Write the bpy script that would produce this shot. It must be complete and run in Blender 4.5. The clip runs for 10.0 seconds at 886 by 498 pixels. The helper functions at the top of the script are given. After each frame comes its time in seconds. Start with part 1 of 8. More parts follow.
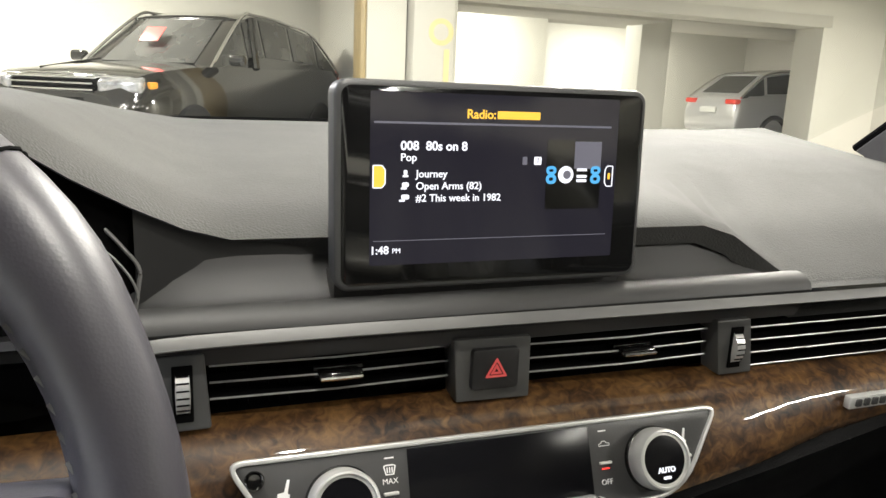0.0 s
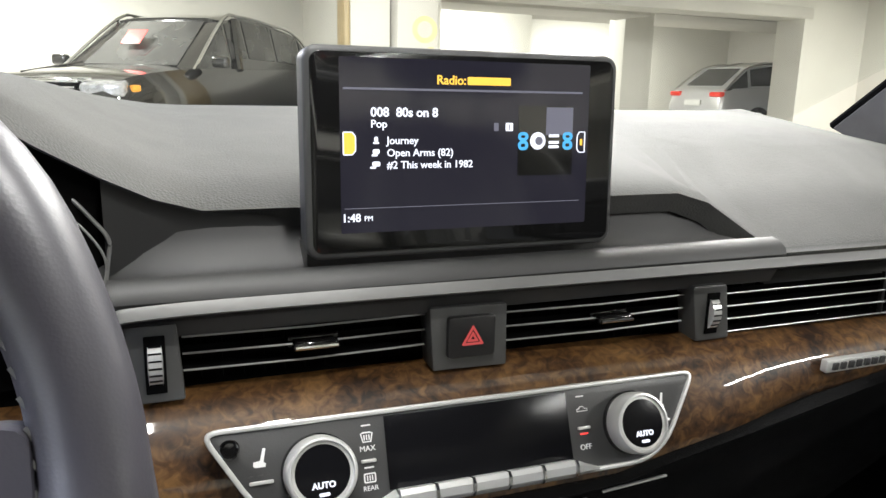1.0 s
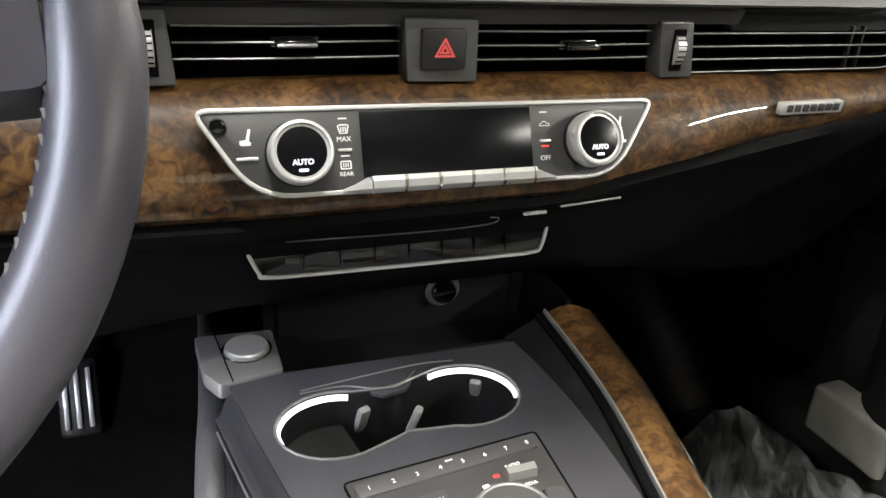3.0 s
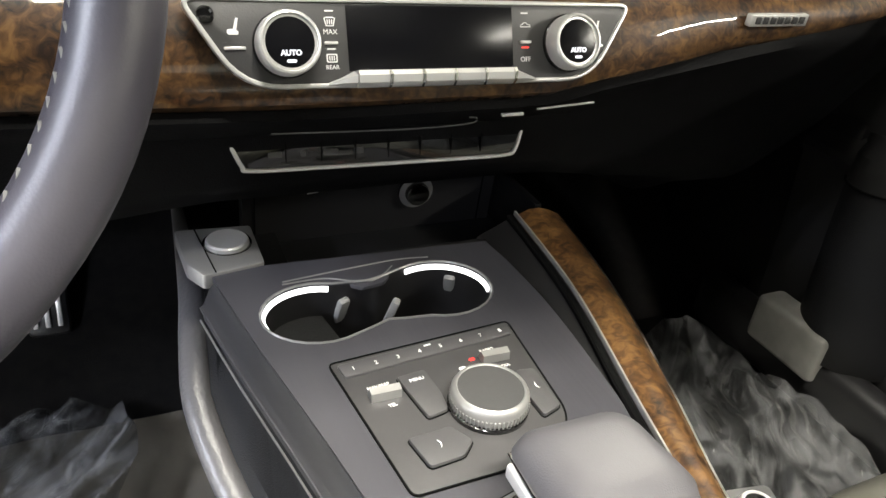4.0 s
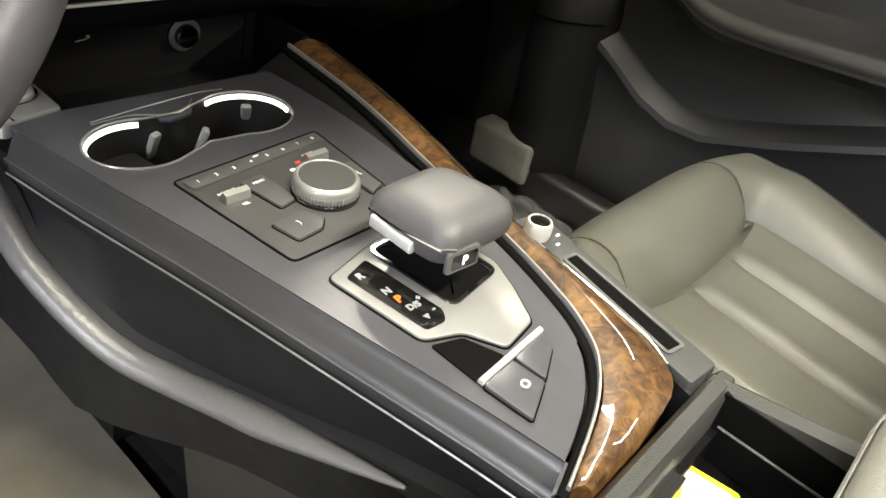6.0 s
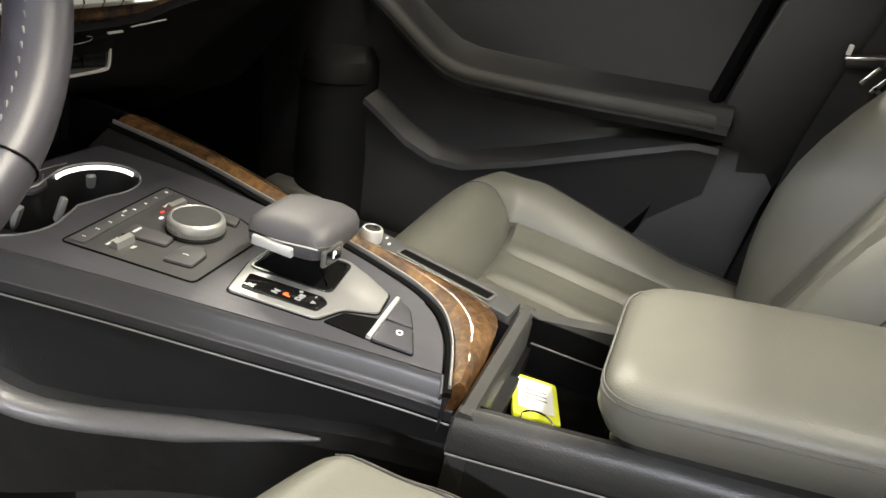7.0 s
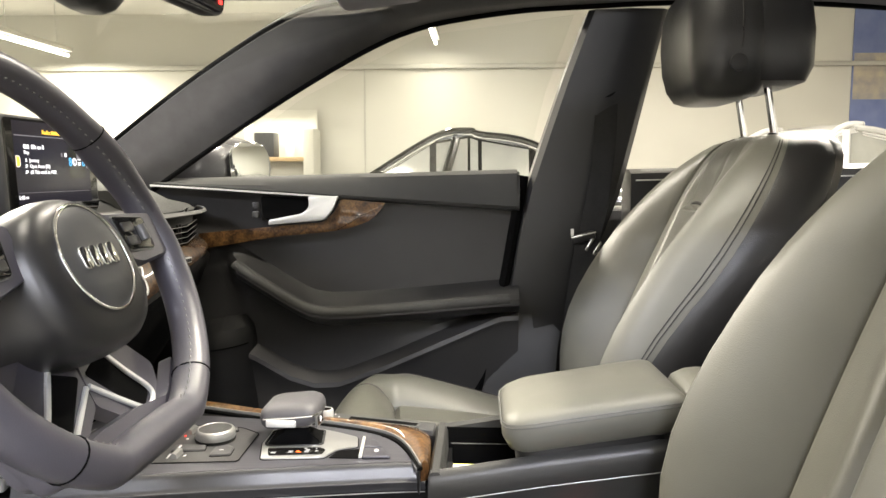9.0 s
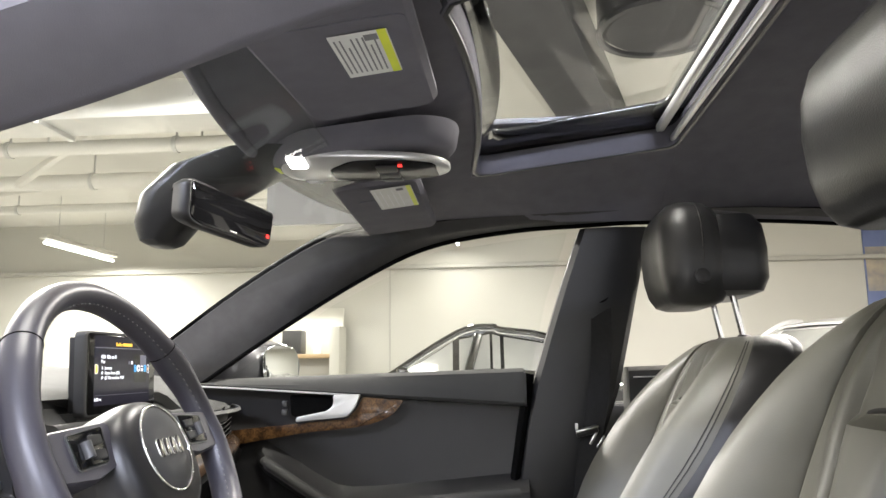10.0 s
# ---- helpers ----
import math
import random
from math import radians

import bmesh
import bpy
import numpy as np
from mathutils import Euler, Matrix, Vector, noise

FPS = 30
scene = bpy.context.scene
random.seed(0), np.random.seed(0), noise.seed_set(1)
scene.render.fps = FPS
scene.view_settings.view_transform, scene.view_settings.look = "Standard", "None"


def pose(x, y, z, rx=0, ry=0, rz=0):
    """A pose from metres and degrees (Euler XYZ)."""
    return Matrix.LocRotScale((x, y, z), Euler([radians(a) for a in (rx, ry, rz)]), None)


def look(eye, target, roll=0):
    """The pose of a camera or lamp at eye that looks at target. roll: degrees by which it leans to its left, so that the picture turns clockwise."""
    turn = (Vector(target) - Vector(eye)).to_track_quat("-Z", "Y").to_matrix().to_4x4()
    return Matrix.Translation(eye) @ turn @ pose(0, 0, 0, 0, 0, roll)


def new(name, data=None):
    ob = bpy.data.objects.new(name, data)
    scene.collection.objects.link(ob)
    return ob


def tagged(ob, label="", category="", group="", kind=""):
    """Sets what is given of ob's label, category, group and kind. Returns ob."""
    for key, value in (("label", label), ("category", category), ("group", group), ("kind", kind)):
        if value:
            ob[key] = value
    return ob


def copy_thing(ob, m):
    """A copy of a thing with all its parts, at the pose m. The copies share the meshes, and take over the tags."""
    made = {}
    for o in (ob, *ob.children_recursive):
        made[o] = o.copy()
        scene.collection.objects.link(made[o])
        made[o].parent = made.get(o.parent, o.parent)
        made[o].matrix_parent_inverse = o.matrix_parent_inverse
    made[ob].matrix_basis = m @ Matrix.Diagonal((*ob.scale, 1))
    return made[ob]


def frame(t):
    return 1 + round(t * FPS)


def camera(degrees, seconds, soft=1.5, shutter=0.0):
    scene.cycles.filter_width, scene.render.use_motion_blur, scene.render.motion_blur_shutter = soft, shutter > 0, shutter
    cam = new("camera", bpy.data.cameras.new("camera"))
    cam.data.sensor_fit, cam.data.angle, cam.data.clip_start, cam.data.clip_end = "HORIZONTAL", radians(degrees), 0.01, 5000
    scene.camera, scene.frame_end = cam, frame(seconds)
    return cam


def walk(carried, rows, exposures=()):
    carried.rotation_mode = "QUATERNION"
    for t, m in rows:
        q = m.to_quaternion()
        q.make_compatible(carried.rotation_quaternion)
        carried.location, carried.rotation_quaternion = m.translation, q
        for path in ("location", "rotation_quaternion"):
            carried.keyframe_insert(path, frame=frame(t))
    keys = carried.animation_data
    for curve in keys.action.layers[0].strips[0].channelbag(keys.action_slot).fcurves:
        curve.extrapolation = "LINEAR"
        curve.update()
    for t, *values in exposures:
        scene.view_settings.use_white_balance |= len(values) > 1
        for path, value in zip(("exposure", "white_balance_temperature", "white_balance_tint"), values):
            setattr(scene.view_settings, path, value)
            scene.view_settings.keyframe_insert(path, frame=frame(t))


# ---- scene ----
cam = camera(62.0, 10.0)
PATH = [
    (0, (-0.1810, -0.3908, 1.1413), (0.5070, 1.4366, 0.7103), 2.44),
    (0.5, (-0.1730, -0.3879, 1.1382), (0.5540, 1.4403, 0.7782), 1.16),
    (1, (-0.1730, -0.3973, 1.1234), (0.5420, 1.4190, 0.6908), 1.36),
    (1.5, (-0.1770, -0.4129, 1.0979), (0.5180, 1.3749, 0.5329), 1.46),
    (2, (-0.1770, -0.4283, 1.0852), (0.5060, 1.3267, 0.4121), 1.97),
    (2.5, (-0.1760, -0.4396, 1.0725), (0.5090, 1.2727, 0.2985), 2.80),
    (2.7, (-0.1730, -0.4499, 1.0628), (0.4980, 1.2590, 0.2698), 2.79),
    (4, (-0.1990, -0.4782, 1.0485), (0.5680, 1.0678, 0.0377), 6.36),
    (4.5, (-0.2140, -0.4914, 1.0409), (0.6120, 0.9717, -0.0438), 8.27),
    (5, (-0.2280, -0.5066, 1.0363), (0.7020, 0.8450, -0.1075), 10.12),
    (5.5, (-0.2620, -0.5215, 1.0377), (0.8410, 0.6528, -0.1485), 11.86),
    (6, (-0.3230, -0.5186, 1.0336), (1.0130, 0.4153, -0.1252), 12.89),
    (6.2, (-0.3510, -0.5236, 1.0367), (1.0830, 0.3156, -0.0766), 13.44),
    (7.3, (-0.5430, -0.5500, 1.0584), (1.2470, -0.1751, 0.2493), 10.50),
    (7.5, (-0.5820, -0.5549, 1.0616), (1.2410, -0.2387, 0.3010), 8.39),
    (8, (-0.6670, -0.5538, 1.0645), (1.2170, -0.3505, 0.4240), 3.47),
    (8.5, (-0.7600, -0.5389, 1.0621), (1.1850, -0.4327, 0.6092), 1.24),
    (9, (-0.8880, -0.5235, 1.0787), (1.0990, -0.4198, 0.8720), 0.01),
    (9.5, (-0.9740, -0.5355, 1.0791), (1.0190, -0.3940, 1.1694), -0.10),
    (10, (-1.0550, -0.5622, 1.0888), (0.9120, -0.3949, 1.4055), -0.59),
]
LIGHT = [(0, 0.34, 6500, 10), (1.5, 0.58, 6000, 11), (2.5, 0.80, 6300, 10), (4, 0.78, 6600, 9), (4.5, 0.72, 6700, 8), (6, 0.62, 7000, 6), (7.3, 0.24, 7000, 9), (7.8, 0.28, 7200, 10),
         (8.5, 0.50, 7200, 10), (9.1, 0.76, 6900, 10), (9.5, 0.74, 6600, 11), (10, 0.62, 6400, 12)]
walk(cam, [(t, look(eye, target, roll)) for t, eye, target, roll in PATH], LIGHT)

# ---------------------------------------------------------------- light
world = bpy.data.worlds.new("world")
world.use_nodes = True
world.node_tree.nodes["Background"].inputs[0].default_value = (0.9, 0.92, 1.0, 1)
world.node_tree.nodes["Background"].inputs[1].default_value = 0.05
scene.world = world


def area_lamp(name, place, turn, size_x, size_y, watts, colour=(1.0, 0.97, 0.88)):
    data = bpy.data.lights.new(name, "AREA")
    data.shape, data.size, data.size_y, data.energy, data.color = "RECTANGLE", size_x, size_y, watts, colour
    ob = new(name, data)
    ob.matrix_world = pose(*place, *turn)
    return ob


CEIL = 3.6
GZ = 0.16
WARM, COOL = (1.0, 0.96, 0.87), (0.78, 0.83, 1.0)
# x, y, drop below the ceiling, long way (0 along y, 1 along x), colour, watts
TUBES = [(-2.6, 3.2, 0.36, 0, COOL, 300), (-4.8, -1.2, 0.36, 0, COOL, 550), (-3.2, -5.2, 0.36, 0, COOL, 260), (2.4, 2.8, 0.36, 0, WARM, 420), (3.4, 1.2, 0.36, 0, WARM, 60), (-0.3, -0.6, 0.36, 0, WARM, 85), (0.1, -1.45, 0.36, 1, WARM, 215), (0.8, -4.2, 0.36, 0, WARM, 400),
         (4.3, -3.6, 0.36, 0, WARM, 340), (2.6, 5.6, 0.36, 0, WARM, 350), (9.5, 5.85, 0.70, 1, WARM, 300), (9.6, 0.18, 0.55, 1, WARM, 40), (7.6, -3.4, 0.36, 0, WARM, 130),
         (-2.0, 9.4, 0.36, 0, WARM, 640)]
BAY_TUBES = [(5.6, 13.2), (11.4, 16.6)]
for tx, ty, drop, along, tint, watts in TUBES:
    area_lamp("ceiling_lamp", (tx, ty, CEIL - drop - 0.05), (0, 0, 90 * along), 0.16, 1.8, watts, tint)
for tx, ty in BAY_TUBES:
    area_lamp("bay_lamp", (tx, ty, CEIL - 0.34), (0, 0, 90), 0.16, 1.8, 400, WARM)

# the lit reading lamp in the overhead console
area_lamp("reading_lamp_light", (-0.052, -0.268, 1.3700), (0, 0, 0), 0.024, 0.020, 1.1, WARM)

# ---------------------------------------------------------------- materials


def pbr(name, a, b=None, scale=8.0, rough=0.5, rough_var=0.08, metal=0.0, bump=0.0, bump_scale=400.0, coat=0.0, coat_rough=0.05,
        stretch=(1, 1, 1), cells=False, emit=None, strength=0.0, spec=0.5, detail=4.0):
    m = bpy.data.materials.new(name)
    m.use_nodes = True
    nt = m.node_tree
    p = nt.nodes["Principled BSDF"]
    tc = nt.nodes.new("ShaderNodeTexCoord")
    mp = nt.nodes.new("ShaderNodeMapping")
    mp.inputs["Scale"].default_value = stretch
    nt.links.new(tc.outputs["Object"], mp.inputs["Vector"])
    n1 = nt.nodes.new("ShaderNodeTexNoise")
    n1.inputs["Scale"].default_value, n1.inputs["Detail"].default_value = scale, detail
    nt.links.new(mp.outputs[0], n1.inputs["Vector"])
    b = b or tuple(c * 0.8 for c in a)
    ramp = nt.nodes.new("ShaderNodeValToRGB")
    ramp.color_ramp.elements[0].position, ramp.color_ramp.elements[1].position = 0.3, 0.7
    ramp.color_ramp.elements[0].color, ramp.color_ramp.elements[1].color = (*a, 1), (*b, 1)
    nt.links.new(n1.outputs["Fac"], ramp.inputs[0])
    nt.links.new(ramp.outputs[0], p.inputs["Base Color"])
    n2 = nt.nodes.new("ShaderNodeTexNoise")
    n2.inputs["Scale"].default_value = scale * 4.3
    nt.links.new(mp.outputs[0], n2.inputs["Vector"])
    mr = nt.nodes.new("ShaderNodeMapRange")
    mr.inputs["To Min"].default_value, mr.inputs["To Max"].default_value = max(0.02, rough - rough_var), min(1, rough + rough_var)
    nt.links.new(n2.outputs["Fac"], mr.inputs["Value"])
    nt.links.new(mr.outputs[0], p.inputs["Roughness"])
    p.inputs["Metallic"].default_value = metal
    p.inputs["Specular IOR Level"].default_value = spec
    p.inputs["Coat Weight"].default_value, p.inputs["Coat Roughness"].default_value = coat, coat_rough
    if bump:
        tex = nt.nodes.new("ShaderNodeTexVoronoi" if cells else "ShaderNodeTexNoise")
        tex.inputs["Scale"].default_value = bump_scale
        nt.links.new(mp.outputs[0], tex.inputs["Vector"])
        bn = nt.nodes.new("ShaderNodeBump")
        bn.inputs["Strength"].default_value, bn.inputs["Distance"].default_value = bump, 0.001
        nt.links.new(tex.outputs["Distance" if cells else "Fac"], bn.inputs["Height"])
        nt.links.new(bn.outputs[0], p.inputs["Normal"])
    if emit:
        p.inputs["Emission Color"].default_value, p.inputs["Emission Strength"].default_value = (*emit, 1), strength
    return m


def wood_mat():
    m = bpy.data.materials.new("burl_wood")
    m.use_nodes = True
    nt = m.node_tree
    p = nt.nodes["Principled BSDF"]
    tc = nt.nodes.new("ShaderNodeTexCoord")
    big = nt.nodes.new("ShaderNodeTexNoise")
    big.inputs["Scale"].default_value, big.inputs["Detail"].default_value, big.inputs["Distortion"].default_value = 30, 5, 0.9
    fine = nt.nodes.new("ShaderNodeTexNoise")
    fine.inputs["Scale"].default_value, fine.inputs["Detail"].default_value, fine.inputs["Distortion"].default_value = 120, 6, 1.2
    nt.links.new(tc.outputs["Object"], big.inputs["Vector"])
    nt.links.new(tc.outputs["Object"], fine.inputs["Vector"])
    mix = nt.nodes.new("ShaderNodeMath")
    mix.operation = "MULTIPLY_ADD"
    mix.inputs[1].default_value = 0.55
    nt.links.new(fine.outputs["Fac"], mix.inputs[0])
    half = nt.nodes.new("ShaderNodeMath")
    half.operation = "MULTIPLY"
    half.inputs[1].default_value = 0.52
    nt.links.new(big.outputs["Fac"], half.inputs[0])
    nt.links.new(half.outputs[0], mix.inputs[2])
    ramp = nt.nodes.new("ShaderNodeValToRGB")
    cr = ramp.color_ramp
    cr.elements[0].position, cr.elements[0].color = 0.40, (0.010, 0.0035, 0.0012, 1)
    cr.elements[1].position, cr.elements[1].color = 0.73, (0.185, 0.098, 0.032, 1)
    mid = cr.elements.new(0.52)
    mid.color = (0.062, 0.028, 0.0085, 1)
    nt.links.new(mix.outputs[0], ramp.inputs[0])
    nt.links.new(ramp.outputs[0], p.inputs["Base Color"])
    p.inputs["Roughness"].default_value = 0.5
    p.inputs["Specular IOR Level"].default_value = 0.3
    p.inputs["Coat Weight"].default_value, p.inputs["Coat Roughness"].default_value = 0.9, 0.035
    return m


def glass_mat(name, tint, gloss):
    m = bpy.data.materials.new(name)
    m.use_nodes = True
    nt = m.node_tree
    nt.nodes.clear()
    out = nt.nodes.new("ShaderNodeOutputMaterial")
    tr = nt.nodes.new("ShaderNodeBsdfTransparent")
    tr.inputs[0].default_value = (*tint, 1)
    gl = nt.nodes.new("ShaderNodeBsdfGlossy")
    gl.inputs["Roughness"].default_value = 0.02
    lw = nt.nodes.new("ShaderNodeLayerWeight")
    lw.inputs[0].default_value = 0.5
    pw = nt.nodes.new("ShaderNodeMath")
    pw.operation = "POWER"
    pw.inputs[1].default_value = 5
    nt.links.new(lw.outputs["Facing"], pw.inputs[0])
    fr = nt.nodes.new("ShaderNodeMath")
    fr.operation = "MULTIPLY_ADD"
    fr.inputs[1].default_value, fr.inputs[2].default_value = 0.5, gloss
    nt.links.new(pw.outputs[0], fr.inputs[0])
    mx = nt.nodes.new("ShaderNodeMixShader")
    nt.links.new(fr.outputs[0], mx.inputs[0])
    nt.links.new(tr.outputs[0], mx.inputs[1])
    nt.links.new(gl.outputs[0], mx.inputs[2])
    nt.links.new(mx.outputs[0], out.inputs[0])
    return m


def film_mat():
    m = glass_mat("clear_plastic_film", (0.88, 0.88, 0.87), 0.22)
    nt = m.node_tree
    mx = [n for n in nt.nodes if n.type == "MIX_SHADER"][0]
    gl = [n for n in nt.nodes if n.type == "BSDF_GLOSSY"][0]
    gl.inputs["Roughness"].default_value = 0.07
    df = nt.nodes.new("ShaderNodeBsdfDiffuse")
    df.inputs[0].default_value = (0.55, 0.56, 0.57, 1)
    nz = nt.nodes.new("ShaderNodeTexNoise")
    nz.inputs["Scale"].default_value, nz.inputs["Detail"].default_value, nz.inputs["Distortion"].default_value = 6, 4, 1.0
    mr = nt.nodes.new("ShaderNodeMapRange")
    mr.inputs["From Min"].default_value, mr.inputs["From Max"].default_value, mr.inputs["To Max"].default_value, mr.inputs["To Min"].default_value = 0.42, 0.76, 0.27, 0.03
    nt.links.new(nz.outputs["Fac"], mr.inputs["Value"])
    m2 = nt.nodes.new("ShaderNodeMixShader")
    out = [n for n in nt.nodes if n.type == "OUTPUT_MATERIAL"][0]
    nt.links.new(mr.outputs[0], m2.inputs[0])
    nt.links.new(mx.outputs[0], m2.inputs[1])
    nt.links.new(df.outputs[0], m2.inputs[2])
    nt.links.new(m2.outputs[0], out.inputs[0])
    return m


def glow(name, colour, strength):
    return pbr(name, (0.02, 0.02, 0.02), emit=colour, strength=strength, rough=0.4)


SOFT = pbr("soft_grained_dash", (0.054, 0.054, 0.051), (0.044, 0.044, 0.042), 6, 0.72, 0.06, spec=0.30, bump=0.30, bump_scale=620, cells=True)
DARK = pbr("dark_plastic", (0.014, 0.0137, 0.014), (0.0105, 0.0103, 0.0105), 9, 0.38, 0.05, bump=0.07, bump_scale=1400, cells=True, spec=0.55)
# Shade below the dash and console is put into this near-black tone
UNDER = pbr("shaded_lower_trim", (0.0048, 0.0048, 0.0052), (0.0037, 0.0037, 0.0040), 9, 0.55, 0.08, bump=0.25, bump_scale=900, cells=True, spec=0.06)
POD = pbr("pod_plastic", (0.066, 0.065, 0.064), (0.054, 0.053, 0.052), 12, 0.34, 0.06, bump=0.12, bump_scale=900, cells=True)
SILLP = pbr("pale_sill_cover", (0.26, 0.255, 0.235), (0.18, 0.176, 0.163), 24, 0.55, 0.08, bump=0.2, bump_scale=300)
PADSKIN = pbr("pad_plastic", (0.050, 0.049, 0.050), (0.041, 0.040, 0.041), 12, 0.38, 0.05, bump=0.05, bump_scale=1200)
PADKEY = pbr("key_plastic", (0.066, 0.065, 0.067), (0.055, 0.054, 0.056), 12, 0.34, 0.05, bump=0.04, bump_scale=1200)
SIDEP = pbr("black_side_trim", (0.012, 0.012, 0.012), (0.009, 0.009, 0.009), 9, 0.6, 0.08, bump=0.25, bump_scale=900, cells=True, spec=0.2)
MIDP = pbr("charcoal_plastic", (0.05, 0.05, 0.05), (0.04, 0.04, 0.04), 12, 0.45, 0.08, bump=0.1, bump_scale=900)
BLACK = pbr("gloss_black", (0.006, 0.006, 0.006), (0.005, 0.005, 0.005), 5, 0.09, 0.03, coat=0.6)
KNOBFACE = pbr("smoked_knob_face", (0.006, 0.006, 0.007), (0.005, 0.005, 0.006), 5, 0.20, 0.03, spec=0.14)
SLAT_EDGE = pbr("thin_slat_edge", (0.31, 0.31, 0.305), (0.27, 0.27, 0.265), 30, 0.35, 0.06, metal=0.6)
# For black parts, and for shade coloured into gaps, wells and recesses
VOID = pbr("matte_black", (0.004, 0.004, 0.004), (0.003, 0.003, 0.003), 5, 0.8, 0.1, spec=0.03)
SATIN = pbr("satin_silver", (0.70, 0.70, 0.685), (0.66, 0.66, 0.645), 12, 0.30, 0.012, metal=0.55)
CHROME = pbr("bright_chrome", (0.85, 0.85, 0.84), (0.80, 0.80, 0.80), 20, 0.10, 0.03, metal=1.0)
EDGE = pbr("ridge_highlight_tone", (0.085, 0.085, 0.093), (0.064, 0.064, 0.072), 22, 0.38, 0.04, metal=0.45)
SHOULDER = pbr("smooth_edge_plastic", (0.030, 0.030, 0.032), (0.024, 0.024, 0.026), 12, 0.36, 0.03, bump=0.04, bump_scale=900, spec=0.5)
DOOR_SKIN = pbr("door_panel_plastic", (0.024, 0.0235, 0.0235), (0.019, 0.0186, 0.0186), 9, 0.40, 0.05, bump=0.1, bump_scale=900, cells=True, spec=0.65)
LEDGE = pbr("smooth_shelf_plastic", (0.030, 0.030, 0.030), (0.025, 0.025, 0.025), 8, 0.56, 0.03, bump=0.04, bump_scale=1200)
BAND = pbr("grey_satin_band", (0.14, 0.14, 0.138), (0.12, 0.12, 0.118), 10, 0.54, 0.02, metal=0.4)
GREYP = pbr("mid_grey_plastic", (0.078, 0.078, 0.076), (0.066, 0.066, 0.065), 12, 0.36, 0.06, bump=0.08, bump_scale=900)
PLATE = pbr("brushed_dark_plate", (0.086, 0.085, 0.097), (0.062, 0.061, 0.071), 22, 0.36, 0.05, metal=0.45, bump=0.12, bump_scale=260,
            stretch=(1, 0.06, 1))
GREY_SATIN = pbr("grey_satin_metal", (0.36, 0.36, 0.35), (0.33, 0.33, 0.325), 12, 0.34, 0.012, metal=0.6)
GATE_SATIN = pbr("gate_satin_metal", (0.42, 0.42, 0.415), (0.38, 0.38, 0.375), 12, 0.30, 0.012, metal=0.7)
KNOB_SKIN = pbr("matte_knob_leather", (0.064, 0.062, 0.066), (0.052, 0.050, 0.054), 9, 0.52, 0.03, bump=0.08, bump_scale=1100, cells=True, spec=0.45)
WOOD = wood_mat()
LEATHER = pbr("grey_leather", (0.134, 0.132, 0.111), (0.110, 0.108, 0.092), 7, 0.42, 0.05, bump=0.14, bump_scale=900, cells=True, spec=0.45)
LEATHER_D = pbr("dark_leather", (0.026, 0.0255, 0.0255), (0.020, 0.0196, 0.0196), 7, 0.38, 0.07, bump=0.16, bump_scale=520, cells=True, spec=0.6)
RIM = pbr("smooth_rim_leather", (0.051, 0.048, 0.060), (0.042, 0.040, 0.050), 9, 0.42, 0.03, bump=0.05, bump_scale=900, cells=True, spec=0.7)
THREAD = pbr("seam_thread", (0.11, 0.107, 0.10), (0.08, 0.078, 0.072), 60, 0.7)
SEAM = pbr("dark_seam", (0.045, 0.043, 0.04), (0.032, 0.031, 0.029), 60, 0.8)
PALE_THREAD = pbr("pale_thread", (0.20, 0.20, 0.195), (0.16, 0.16, 0.155), 60, 0.7)
PILLAR = pbr("dark_pillar_cloth", (0.062, 0.060, 0.059), (0.051, 0.049, 0.048), 25, 0.85, 0.05, bump=0.5, bump_scale=1300, spec=0.25)
LINER = pbr("woven_headliner", (0.145, 0.140, 0.156), (0.124, 0.120, 0.134), 25, 0.9, 0.05, bump=0.4, bump_scale=1500, spec=0.2)
CARPET = pbr("black_carpet", (0.016, 0.015, 0.014), (0.010, 0.010, 0.010), 60, 0.95, 0.04, bump=1.0, bump_scale=1200, spec=0.05)
MAT = pbr("tan_paper_mat", (0.17, 0.152, 0.118), (0.115, 0.102, 0.080), 10, 0.75, 0.08, bump=0.3, bump_scale=90)
FILM = film_mat()
WHITE_INK = glow("white_ink", (0.9, 0.9, 0.9), 0.55)
DIM_INK = pbr("grey_ink", (0.82, 0.82, 0.81), (0.74, 0.74, 0.74), 40, 0.6)
SCREEN_WHITE = glow("screen_white", (0.92, 0.93, 1.0), 1.1)
SCREEN_AMBER = glow("screen_amber", (1.0, 0.55, 0.05), 1.1)
SCREEN_BLUE = glow("screen_blue", (0.08, 0.45, 0.85), 0.9)
SCREEN_GREY = glow("screen_grey", (0.35, 0.34, 0.42), 0.35)
SCREEN_BG = pbr("screen_background", (0.004, 0.004, 0.005), (0.003, 0.003, 0.004), 10, 0.10, 0.02, emit=(0.055, 0.05, 0.075), strength=0.24)
WHITE_LIT = glow("white_lit", (1, 1, 1), 2.0)
RUBBER_CLIP = pbr("pale_rubber", (0.24, 0.24, 0.23), (0.19, 0.19, 0.185), 30, 0.5)
RED = glow("red_led", (1.0, 0.04, 0.03), 1.6)
ORANGE = glow("orange_led", (1.0, 0.16, 0.02), 2.0)
RED_PRINT_GLOW = glow("backlit_red", (0.85, 0.10, 0.09), 0.45)
REDPAINT = pbr("red_print", (0.62, 0.09, 0.08), (0.52, 0.07, 0.06), 30, 0.45)
RINGLIGHT = glow("ring_light", (1.0, 1.0, 1.0), 2.2)
DOME = glow("dome_lamp_glow", (1.0, 0.97, 0.92), 14)
